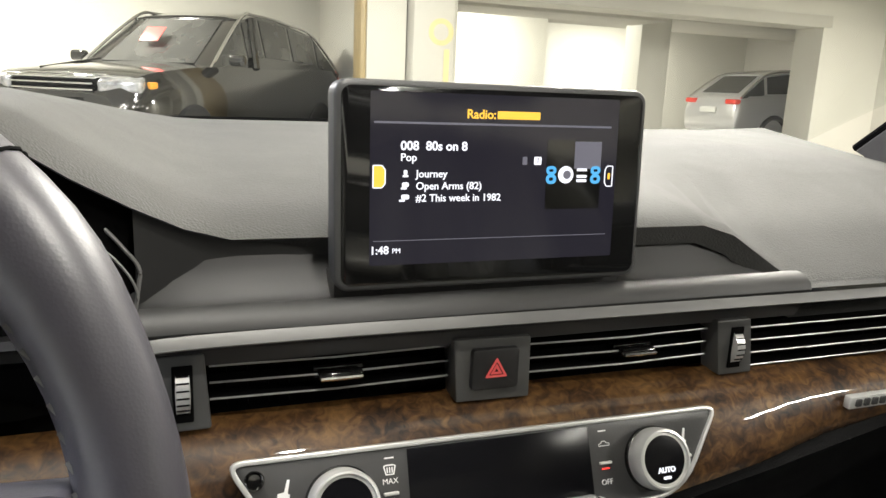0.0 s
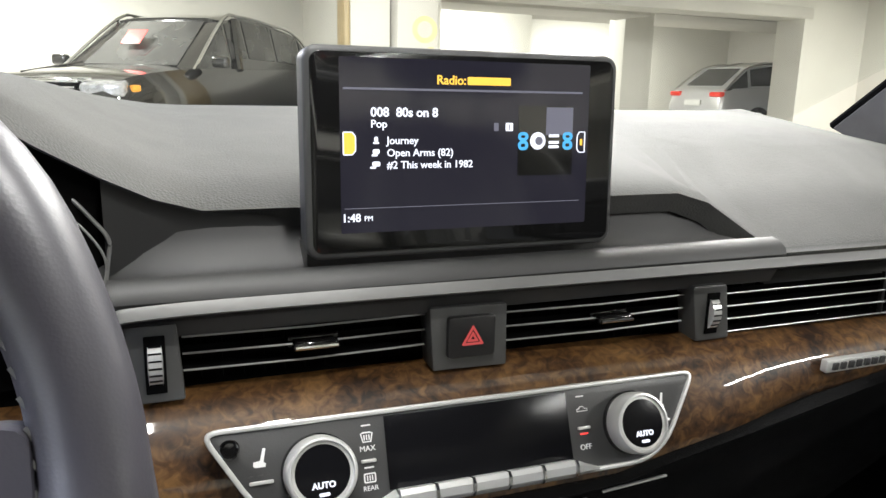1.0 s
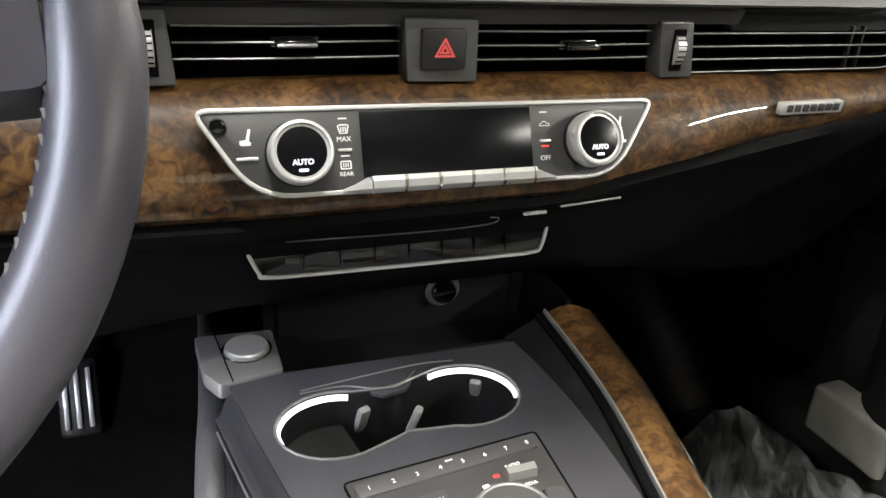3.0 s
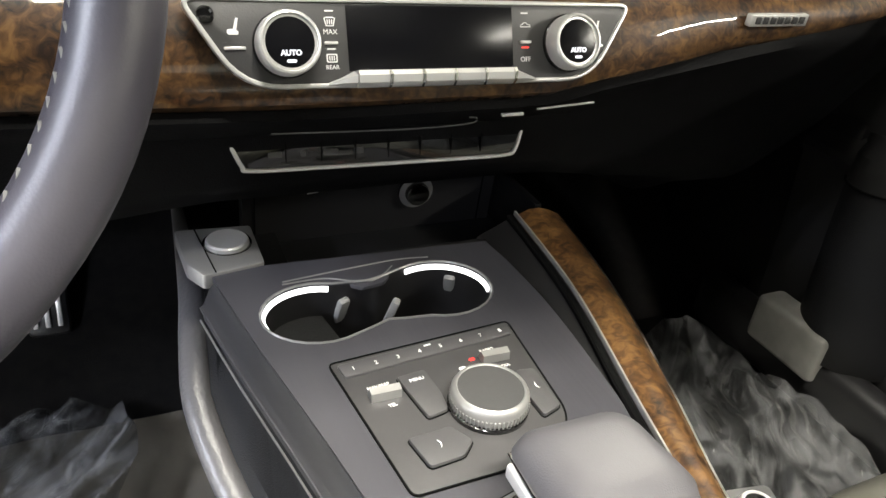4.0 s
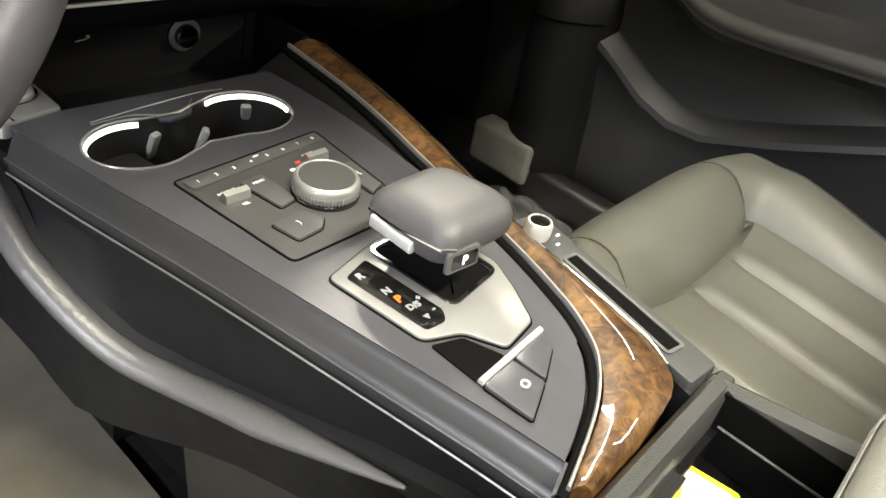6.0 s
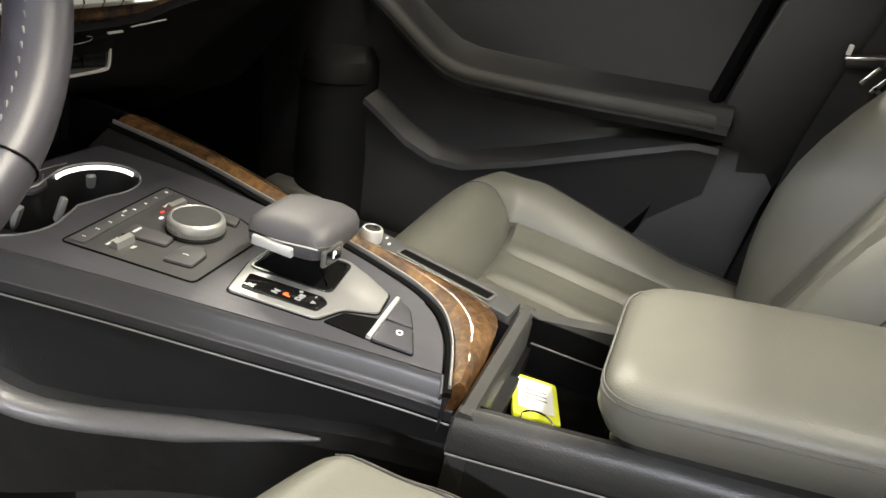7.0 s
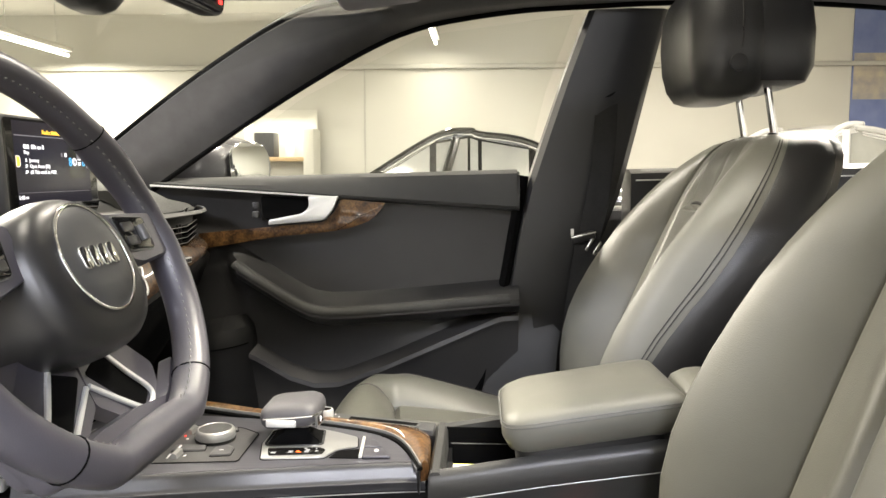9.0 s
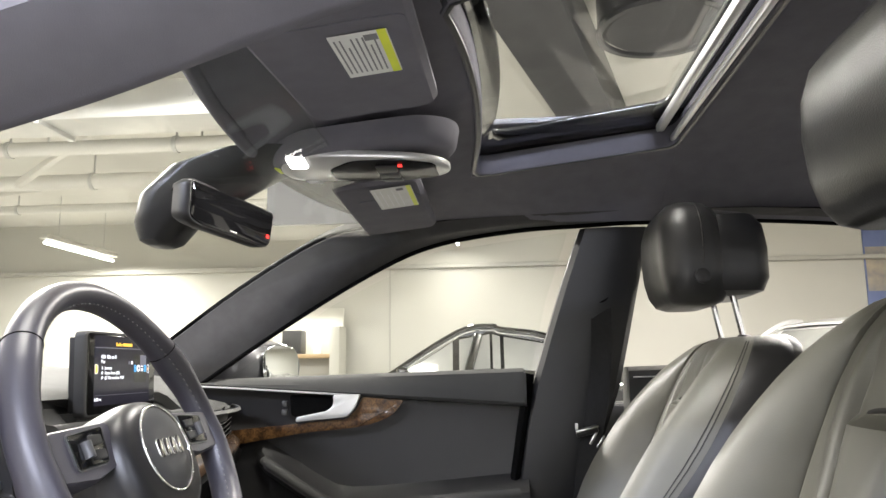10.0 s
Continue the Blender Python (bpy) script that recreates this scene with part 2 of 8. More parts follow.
BUCKLE = pbr("orange_red_plastic", (0.75, 0.14, 0.04), (0.66, 0.11, 0.03), 30, 0.4)
YELLOW = pbr("yellow_tag", (0.75, 0.80, 0.05), (0.65, 0.72, 0.04), 30, 0.45)
PAPER = pbr("label_paper", (0.72, 0.72, 0.68), (0.66, 0.66, 0.62), 30, 0.7)
INK = pbr("printed_grey", (0.22, 0.22, 0.22), (0.18, 0.18, 0.18), 40, 0.7)
TUBE = glow("lamp_tube", (1.0, 0.99, 0.95), 6.0)
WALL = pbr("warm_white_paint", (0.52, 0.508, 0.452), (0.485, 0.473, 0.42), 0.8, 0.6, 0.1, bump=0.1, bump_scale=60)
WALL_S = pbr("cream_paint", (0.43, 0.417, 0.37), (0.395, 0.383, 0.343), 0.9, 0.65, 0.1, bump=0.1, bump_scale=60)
CEILING = pbr("ceiling_paint", (0.70, 0.69, 0.64), (0.62, 0.61, 0.57), 0.7, 0.75, 0.1, bump=0.2, bump_scale=30)
FLOOR = pbr("polished_concrete", (0.34, 0.33, 0.30), (0.27, 0.26, 0.24), 1.2, 0.25, 0.12, bump=0.05, bump_scale=30)
DUCT = pbr("galvanised_duct", (0.55, 0.55, 0.53), (0.46, 0.46, 0.45), 3, 0.4, 0.1, metal=0.5)
CAR_BLACK = pbr("black_car_paint", (0.010, 0.0095, 0.009), (0.008, 0.0078, 0.0072), 3, 0.10, 0.03, coat=1.0, coat_rough=0.02, spec=0.8)
CAR_SILVER = pbr("silver_car_paint", (0.66, 0.66, 0.66), (0.60, 0.60, 0.60), 3, 0.3, 0.05, metal=0.4, coat=0.8)
CAR_GREY = pbr("dark_grey_car_paint", (0.05, 0.05, 0.055), (0.042, 0.042, 0.046), 3, 0.25, 0.05, coat=1.0, coat_rough=0.03)
RUBBER = pbr("tyre_rubber", (0.015, 0.015, 0.015), (0.011, 0.011, 0.011), 30, 0.85)
CAR_GLASS = pbr("dark_car_glass", (0.07, 0.072, 0.072), (0.055, 0.057, 0.057), 4, 0.05, 0.02, metal=0.3, spec=1.0)
GLASS = glass_mat("clear_glass", (0.97, 0.98, 0.97), 0.012)
ROOFGLASS = glass_mat("roof_glass", (0.82, 0.83, 0.82), 0.03)
MIRROR = pbr("mirror_glass", (0.55, 0.56, 0.57), (0.52, 0.53, 0.54), 4, 0.03, 0.01, metal=1.0)
DIM_MIRROR = pbr("dimming_mirror_glass", (0.05, 0.05, 0.055), (0.045, 0.045, 0.05), 4, 0.04, 0.01, metal=0.9)
BLUE_POSTER = pbr("poster_blue", (0.10, 0.13, 0.28), (0.16, 0.20, 0.36), 3, 0.5)
SAND_POSTER = pbr("poster_sand", (0.42, 0.36, 0.27), (0.25, 0.24, 0.24), 6, 0.5)
AMBER_LENS = pbr("amber_lens", (0.75, 0.32, 0.03), (0.6, 0.26, 0.02), 30, 0.3)
LAMP_GLASS = pbr("headlamp_glass", (0.6, 0.6, 0.6), (0.3, 0.3, 0.3), 20, 0.1, 0.05, metal=0.6)

# ---------------------------------------------------------------- mesh helpers


def thing(name, label, category, group="", kind="", at=(0, 0, 0)):
    ob = new(name)
    ob.empty_display_size = 0.05
    ob.location = at
    tagged(ob, label, category, group, kind)
    return ob


def part(name, bm, material, parent=None, label="", flat=False):
    me = bpy.data.meshes.new(name)
    bmesh.ops.recalc_face_normals(bm, faces=bm.faces)
    bm.to_mesh(me)
    bm.free()
    me.materials.append(material)
    if not flat:
        me.shade_smooth()
        me.set_sharp_from_angle(angle=radians(38))
    ob = new(name, me)
    if parent is not None:
        ob.parent = parent
        ob.matrix_parent_inverse = world_of(parent).inverted()
    if label:
        ob["label"] = label
    return ob


def world_of(ob):
    m = ob.matrix_basis.copy()
    while ob.parent is not None:
        m = ob.parent.matrix_basis @ ob.matrix_parent_inverse @ m
        ob = ob.parent
    return m


def structure(name, bm, material, label, category, flat=False):
    return tagged(part(name, bm, material, None, "", flat), label, category, "", "structure")


def bev(bm, offset, seg=2, angle=30):
    if offset <= 0:
        return bm
    edges = [e for e in bm.edges if len(e.link_faces) == 2 and e.calc_face_angle(0) > radians(angle)]
    bmesh.ops.bevel(bm, geom=edges, offset=offset, segments=seg, profile=0.5, affect="EDGES", clamp_overlap=True)
    return bm


def box(c, s, b=0.0, seg=2, m=None):
    bm = bmesh.new()
    bmesh.ops.create_cube(bm, size=1, matrix=Matrix.Diagonal((*s, 1)))
    bev(bm, b, seg)
    bmesh.ops.transform(bm, matrix=Matrix.Translation(c) @ (m or Matrix()), verts=bm.verts)
    return bm


def join(*bms):
    out = bms[0]
    for o in bms[1:]:
        me = bpy.data.meshes.new("join")
        o.to_mesh(me)
        o.free()
        out.from_mesh(me)
        bpy.data.meshes.remove(me)
    return out


def prism(poly, depth, m=None, b=0.0, seg=2):
    """Polygon in local x, y, raised along local z."""
    bm = bmesh.new()
    lo = [bm.verts.new((x, y, 0)) for x, y in poly]
    hi = [bm.verts.new((x, y, depth)) for x, y in poly]
    n = len(poly)
    bm.faces.new(lo[::-1])
    bm.faces.new(hi)
    for i in range(n):
        bm.faces.new((lo[i], lo[(i + 1) % n], hi[(i + 1) % n], hi[i]))
    bmesh.ops.recalc_face_normals(bm, faces=bm.faces)
    if b:
        rim = [e for e in bm.edges if all(abs(v.co.z - depth) < 1e-6 for v in e.verts)]
        bmesh.ops.bevel(bm, geom=rim, offset=b, segments=seg, profile=0.5, affect="EDGES", clamp_overlap=True)
    if m is not None:
        bmesh.ops.transform(bm, matrix=m, verts=bm.verts)
    return bm


def rrect(w, h, r, n=5, cx=0, cy=0):
    pts = []
    for sx, sy, a0 in ((1, 1, 0), (-1, 1, 90), (-1, -1, 180), (1, -1, 270)):
        for k in range(n + 1):
            a = radians(a0 + 90 * k / n)
            pts.append((cx + sx * (w / 2 - r) + r * math.cos(a), cy + sy * (h / 2 - r) + r * math.sin(a)))
    return pts


def round_poly(pts, r, n=5):
    """A polygon with its corners rounded."""
    out = []
    k = len(pts)
    for i in range(k):
        p, a, c = (Vector(pts[j % k]) for j in (i, i - 1, i + 1))
        ra = r[i] if isinstance(r, (list, tuple)) else r
        u, v = (a - p).normalized() * ra, (c - p).normalized() * ra
        for j in range(n + 1):
            t = j / n
            out.append(tuple((1 - t) ** 2 * (p + u) + 2 * t * (1 - t) * p + t * t * (p + v)))
    return out


def ring(outer, inner, depth, m=None, b=0.0):
    """A frame between two outlines of as many points."""
    bm = bmesh.new()
    n = len(outer)
    rows = [[bm.verts.new((x, y, z)) for x, y in poly] for poly, z in ((outer, 0), (outer, depth), (inner, depth), (inner, 0))]
    for a, c in zip(rows, rows[1:] + rows[:1]):
        for i in range(n):
            bm.faces.new((a[i], a[(i + 1) % n], c[(i + 1) % n], c[i]))
    bmesh.ops.recalc_face_normals(bm, faces=bm.faces)
    bev(bm, b, 2, 50)
    if m is not None:
        bmesh.ops.transform(bm, matrix=m, verts=bm.verts)
    return bm


def inset(poly, d):
    k = len(poly)
    out = []
    area = sum(poly[i][0] * poly[(i + 1) % k][1] - poly[(i + 1) % k][0] * poly[i][1] for i in range(k))
    sgn = 1 if area > 0 else -1
    for i in range(k):
        a, c = Vector(poly[i - 1]), Vector(poly[(i + 1) % k])
        t = c - a
        t = t.normalized() if t.length > 1e-9 else Vector((1, 0))
        out.append((poly[i][0] - sgn * t.y * d, poly[i][1] + sgn * t.x * d))
    return out


def loft(rows, close_v=True, caps=True, close_u=False):
    """Rows of points, skinned. close_v: each row is a loop. close_u: the rows make a loop."""
    bm = bmesh.new()
    vs = [[bm.verts.new(p) for p in row] for row in rows]
    n = len(rows[0])
    pairs = list(zip(vs, vs[1:])) + ([(vs[-1], vs[0])] if close_u else [])
    for a, c in pairs:
        for i in range(n if close_v else n - 1):
            j = (i + 1) % n
            bm.faces.new((a[i], a[j], c[j], c[i]))
    if caps and close_v and not close_u:
        bm.faces.new(vs[0][::-1])
        bm.faces.new(vs[-1])
    bmesh.ops.recalc_face_normals(bm, faces=bm.faces)
    return bm


def sheet(rows, off):
    """An open grid given thickness along off."""
    o = Vector(off)
    return loft([[Vector(p) for p in row] + [Vector(p) + o for p in reversed(row)] for row in rows])


def spline(pts, n=8, closed=False):
    """A smooth line through points."""
    P = [Vector(p) for p in pts]
    k = len(P)
    out = []
    for i in range(k if closed else k - 1):
        if closed:
            a, p, q, c = P[i - 1], P[i], P[(i + 1) % k], P[(i + 2) % k]
        else:
            a, p, q, c = P[max(i - 1, 0)], P[i], P[i + 1], P[min(i + 2, k - 1)]
        for j in range(n):
            t = j / n
            out.append(0.5 * ((2 * p) + (q - a) * t + (2 * a - 5 * p + 4 * q - c) * t * t + (3 * p - a - 3 * q + c) * t ** 3))
    if not closed:
        out.append(P[-1])
    return out


def spline2(pts, n=6):
    """A smooth line in the plane."""
    return [(p.x, p.y) for p in spline([(x, y, 0) for x, y in pts], n)]


def tube(path, r, n=8, closed=False, up=(0, 0, 1), flat=1.0):
    """A tube along a path. r: a number or one for each point. flat: its height over its width."""
    P = [Vector(p) for p in path]
    k = len(P)
    rows = []
    for i in range(k):
        d = (P[(i + 1) % k] - P[i - 1]) if closed else (P[min(i + 1, k - 1)] - P[max(i - 1, 0)])
        d.normalize()
        s = d.cross(Vector(up))
        s = s.normalized() if s.length > 1e-6 else Vector((1, 0, 0))
        u = s.cross(d)
        q = r[i] if isinstance(r, (list, tuple)) else r
        rows.append([P[i] + s * q * math.cos(2 * math.pi * j / n) + u * q * flat * math.sin(2 * math.pi * j / n) for j in range(n)])
    return loft(rows, True, not closed, closed)


def strip(path, w, h, up=(0, 0, 1), b=0.0):
    """A bar of section w x h along a path."""
    P = [Vector(p) for p in path]
    k = len(P)
    rows = []
    for i in range(k):
        d = (P[min(i + 1, k - 1)] - P[max(i - 1, 0)]).normalized()
        s = d.cross(Vector(up)).normalized()
        u = s.cross(d)
        rows.append([P[i] + s * a * w / 2 + u * c * h / 2 for a, c in ((1, 0.4), (0.6, 1), (-0.6, 1), (-1, 0.4), (-1, -1), (1, -1))])
    return loft(rows)


def lathe(profile, m=None, n=40):
    """Profile of (radius, height) turned about local z."""
    bm = bmesh.new()
    rows = [[bm.verts.new((r * math.cos(2 * math.pi * i / n), r * math.sin(2 * math.pi * i / n), z)) for i in range(n)] for r, z in profile]
    for a, c in zip(rows, rows[1:]):
        for i in range(n):
            bm.faces.new((a[i], a[(i + 1) % n], c[(i + 1) % n], c[i]))
    bm.faces.new(rows[0][::-1])
    bm.faces.new(rows[-1])
    bmesh.ops.recalc_face_normals(bm, faces=bm.faces)
    if m is not None:
        bmesh.ops.transform(bm, matrix=m, verts=bm.verts)
    return bm


def frame_axes(o, x, y):
    """A matrix at o whose local x and y go along the given ways."""
    x = Vector(x).normalized()
    z = x.cross(Vector(y)).normalized()
    y = z.cross(x)
    m = Matrix((x, y, z)).transposed().to_4x4()
    m.translation = Vector(o)
    return m


def writing(body, size, m, material, parent, name="lettering", align="CENTER", raise_by=0.0003, label="", bold=0.0):
    cu = bpy.data.curves.new("lettering", "FONT")
    cu.body, cu.size, cu.align_x, cu.align_y, cu.extrude, cu.resolution_u, cu.offset = body, size, align, "CENTER", raise_by, 3, bold
    tmp = bpy.data.objects.new("tmp", cu)
    scene.collection.objects.link(tmp)
    me = bpy.data.meshes.new_from_object(tmp.evaluated_get(bpy.context.evaluated_depsgraph_get()))
    bpy.data.objects.remove(tmp)
    me.transform(m)
    me.materials.clear()
    me.materials.append(material)
    ob = new(name, me)
    ob.parent = parent
    ob.matrix_parent_inverse = world_of(parent).inverted()
    if label:
        ob["label"] = label
    return ob


# ---------------------------------------------------------------- the showroom
X0, X1, Y0, Y1 = -7.0, 11.0, -8.0, 9.0
YL = 12.6
structure("floor", box((5.0, 6.0, GZ - 0.05), (25, 29, 0.1)), FLOOR, "pale polished concrete showroom floor", "floor")
structure("ceiling", box((5.0, 6.0, CEIL + 0.05), (25, 29, 0.1)), CEILING, "white painted ceiling with services below it", "ceiling")
structure("wall_left", box((X0 - 0.1, 2.3, CEIL / 2), (0.2, 21, CEIL)), WALL, "plain warm white showroom wall", "wall")
structure("wall_back", box(((X0 + X1) / 2, Y0 - 0.1, CEIL / 2), (X1 - X0 + 0.4, 0.2, CEIL)), WALL, "plain warm white wall behind the car", "wall")
structure("wall_right", box((X1 + 0.1, 0.5, CEIL / 2), (0.2, 17.0, CEIL)), WALL, "long cream wall beside the car", "wall")
# the wall ahead: a deep part behind the black car, and a nearer part with a wide opening to the parking bay
OP0, OP1, OPT = 3.42, 9.66, 2.30
structure("wall_front", box(((X0 + 2.3) / 2, YL + 0.15, CEIL / 2), (2.3 - X0, 0.3, CEIL)), WALL, "plain warm white wall behind the black car", "wall")
structure("wall_return", box((2.45, (Y1 + 0.57 + YL + 0.3) / 2, CEIL / 2), (0.3, YL + 0.3 - Y1 - 0.57, CEIL)), WALL, "white return wall beside the recess", "wall")
structure("wall_opening", join(box(((2.3 + OP0) / 2, Y1 + 0.285, CEIL / 2), (OP0 - 2.3, 0.57, CEIL)),
                               box(((OP0 + OP1) / 2, Y1 + 0.285, (CEIL + OPT) / 2), (OP1 - OP0, 0.57, CEIL - OPT)),
                               box(((OP1 + X1 + 0.2) / 2, Y1 + 0.285, CEIL / 2), (X1 + 0.2 - OP1, 0.57, CEIL))), WALL,
          "warm white wall with a wide opening", "wall")
structure("wall_bay", box((9.5, 18.9, CEIL / 2), (15, 0.2, CEIL)), WALL, "pale wall behind the parking bay", "wall")
structure("wall_bay_inner", box((5.2, 15.1, CEIL / 2), (5.4, 0.2, CEIL)), WALL, "pale inner wall of the parking bay", "wall")
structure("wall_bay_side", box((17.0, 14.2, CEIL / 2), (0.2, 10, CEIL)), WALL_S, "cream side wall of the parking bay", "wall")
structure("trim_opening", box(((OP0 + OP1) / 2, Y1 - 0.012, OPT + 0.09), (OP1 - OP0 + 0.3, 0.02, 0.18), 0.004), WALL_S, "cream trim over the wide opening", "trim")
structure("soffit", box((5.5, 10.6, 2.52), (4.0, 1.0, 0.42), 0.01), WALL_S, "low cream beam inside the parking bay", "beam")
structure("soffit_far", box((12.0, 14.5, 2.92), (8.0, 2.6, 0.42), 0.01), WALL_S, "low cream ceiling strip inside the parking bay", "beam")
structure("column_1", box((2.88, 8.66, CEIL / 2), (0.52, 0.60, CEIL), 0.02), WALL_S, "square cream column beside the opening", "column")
structure("column_2", box((7.95, 11.25, CEIL / 2), (0.62, 0.5, CEIL), 0.02), WALL, "square white column in the bay", "column")
structure("wall_panel", box((2.36, 8.80, CEIL / 2), (0.50, 0.36, CEIL), 0.01), WALL, "white wall panel beside the column", "wall")
structure("trim_panel", box((2.07, 8.80, 1.3), (0.07, 0.38, 2.5), 0.01), pbr("ochre_edge", (0.33, 0.25, 0.12), (0.26, 0.2, 0.1), 5, 0.5), "narrow ochre wall trim strip", "trim")
structure("trim_rail", box((X1 - 0.05, 0.5, 2.74), (0.1, 16.8, 0.07), 0.01), WALL_S, "narrow ledge along the cream wall", "trim")
structure("trim_joint", box((X1 - 0.004, 1.35, 1.5), (0.008, 0.03, 2.4)), WALL_S, "upright joint strip on the cream wall", "trim")
sign = thing("wall_sign", "yellow round mark and bar painted on the column", "sign", at=(2.95, 8.355, 1.7))
YPAINT = pbr("yellow_sign_paint", (0.52, 0.47, 0.24), (0.46, 0.41, 0.2), 8, 0.6)
circ = [(0.16 * math.cos(2 * math.pi * k / 32), 0.16 * math.sin(2 * math.pi * k / 32)) for k in range(32)]
part("ring_mark", ring(circ, [(x * 0.62, y * 0.62) for x, y in circ], 0.004, frame_axes((2.97, 8.359, 1.78), (1, 0, 0), (0, 0, 1))), YPAINT, sign)
part("bar_mark", box((3.05, 8.357, 1.33), (0.07, 0.005, 0.5)), YPAINT, sign)

for tx, ty, drop, along, tint, watts in TUBES:
    lz = CEIL - drop
    lamp = thing("tube_lamp", "long white tube lamp hung below the ceiling", "lamp", "ceiling tube lamps", at=(tx, ty, lz))
    dx, dy = (1, 0) if along else (0, 1)
    part("housing", box((tx, ty, lz + 0.06), (0.12 + 1.78 * dx, 0.12 + 1.78 * dy, 0.07), 0.01), WALL, lamp)
    part("tube", tube([(tx - 0.9 * dx, ty - 0.9 * dy, lz - 0.03), (tx + 0.9 * dx, ty + 0.9 * dy, lz - 0.03)], 0.024, 10), TUBE, lamp, "glowing white tube")
    for s in (-0.6, 0.6):
        part("hanger", tube([(tx + s * dx, ty + s * dy, lz + 0.08), (tx + s * dx, ty + s * dy, CEIL)], 0.006, 6), DUCT, lamp)
for tx, ty in BAY_TUBES:
    lamp = thing("tube_lamp", "long white tube lamp in the parking bay", "lamp", "ceiling tube lamps", at=(tx, ty, CEIL - 0.2))
    part("housing", box((tx, ty, CEIL - 0.13), (1.9, 0.12, 0.26), 0.01), WALL, lamp)
    part("tube", tube([(tx - 0.9, ty, CEIL - 0.29), (tx + 0.9, ty, CEIL - 0.29)], 0.024, 10), TUBE, lamp, "glowing white tube")

# ducts, beams and pipes under the ceiling
for dx0, dz, dw, dh in ((4.35, 3.16, 0.42, 0.30), (2.9, 3.35, 0.55, 0.34)):
    duct = thing("air_duct", "pale square air duct under the ceiling", "duct", "air ducts", at=(dx0, 3.5, dz))
    for y0, y1 in ((0.6, 3.0), (3.03, 5.6), (5.63, 8.2)):
        part("duct_section", box((dx0, (y0 + y1) / 2, dz), (dw, y1 - y0, dh), 0.015), DUCT, duct)
        part("flange", box((dx0, y1 + 0.015, dz), (dw + 0.07, 0.05, dh + 0.07), 0.004), DUCT, duct)
        part("strap", box((dx0, (y0 + y1) / 2, (dz + CEIL) / 2), (dw + 0.03, 0.03, CEIL - dz), 0.0), DUCT, duct)
for px, pz, pr in ((5.2, 3.12, 0.07), (5.75, 3.30, 0.045), (6.6, 3.18, 0.09), (8.2, 3.25, 0.06), (3.6, 3.42, 0.04)):
    pipe = thing("ceiling_pipe", "pale painted pipe running under the ceiling", "pipe", "ceiling pipes", at=(px, 3.5, pz))
    part("run", tube([(px, -0.2, pz), (px, 8.9, pz)], pr, 12), CEILING, pipe)
    for hy in (1.2, 2.4, 4.0, 6.0):
        part("hanger", tube([(px, hy, pz), (px, hy, CEIL)], 0.010, 6), DUCT, pipe)
        part("clamp", tube([(px, hy - 0.02, pz), (px, hy + 0.02, pz)], pr + 0.012, 12), DUCT, pipe)
for k, (bx, by, bl, rz_, rx_) in enumerate(((5.6, 3.6, 2.2, 62, 14), (4.9, 2.2, 1.6, 20, -12), (7.2, 4.6, 2.4, 75, 0))):
    brace = thing("ceiling_beam", "slanting pale steel brace under the ceiling", "beam", "ceiling braces", at=(bx, by, 3.2))
    part("bar", box((bx, by, 3.30), (bl, 0.07, 0.07), 0.008, m=pose(0, 0, 0, 0, rx_, rz_)), CEILING, brace)
foil = thing("foil_duct", "crumpled silver foil duct under the ceiling", "duct", at=(5.2, 1.3, 3.3))
frows = []
for j in range(34):
    t = j / 33
    c0 = Vector((4.6 + 3.0 * t, 1.9 - 0.9 * t, 3.22 + 0.10 * math.sin(5 * t)))
    frows.append([c0 + Vector((0.06 * noise.noise(Vector((j * 0.7, k * 0.9, 3))), 1, 0)) * 0.0 + Vector((0.02 * noise.noise(Vector((j, k, 5))), (0.17 + 0.05 * noise.noise(Vector((j * 0.6, k * 0.8, 1)))) * math.cos(2 * math.pi * k / 12), (0.15 + 0.05 * noise.noise(Vector((j * 0.6, k * 0.8, 9)))) * math.sin(2 * math.pi * k / 12))) for k in range(12)])
part("wrap", loft(frows), DUCT, foil, "crumpled silver foil")
dbeam = thing("dark_beam", "wide dark steel beam under the ceiling", "beam", at=(4.4, -1.05, 3.3))
part("web", box((4.45, -1.12, 3.34), (3.4, 0.46, 0.40), 0.01, m=pose(0, 0, 0, 0, 0, -16)), pbr("dark_beam_paint", (0.07, 0.07, 0.075), (0.05, 0.05, 0.055), 4, 0.6), dbeam)
fan = thing("ceiling_vent", "round dark air outlet under the ceiling", "vent", at=(3.55, -1.55, 3.3))
part("drum", lathe([(0.02, 0.0), (0.36, 0.0), (0.42, 0.05), (0.42, 0.34), (0.02, 0.34)], pose(3.55, -1.62, 3.24), 40), bpy.data.materials["dark_beam_paint"], fan)
part("rim", ring([(0.43 * math.cos(2 * math.pi * k / 40), 0.43 * math.sin(2 * math.pi * k / 40)) for k in range(40)], [(0.39 * math.cos(2 * math.pi * k / 40), 0.39 * math.sin(2 * math.pi * k / 40)) for k in range(40)], 0.03, pose(3.55, -1.62, 3.225)), bpy.data.materials["dark_beam_paint"], fan)

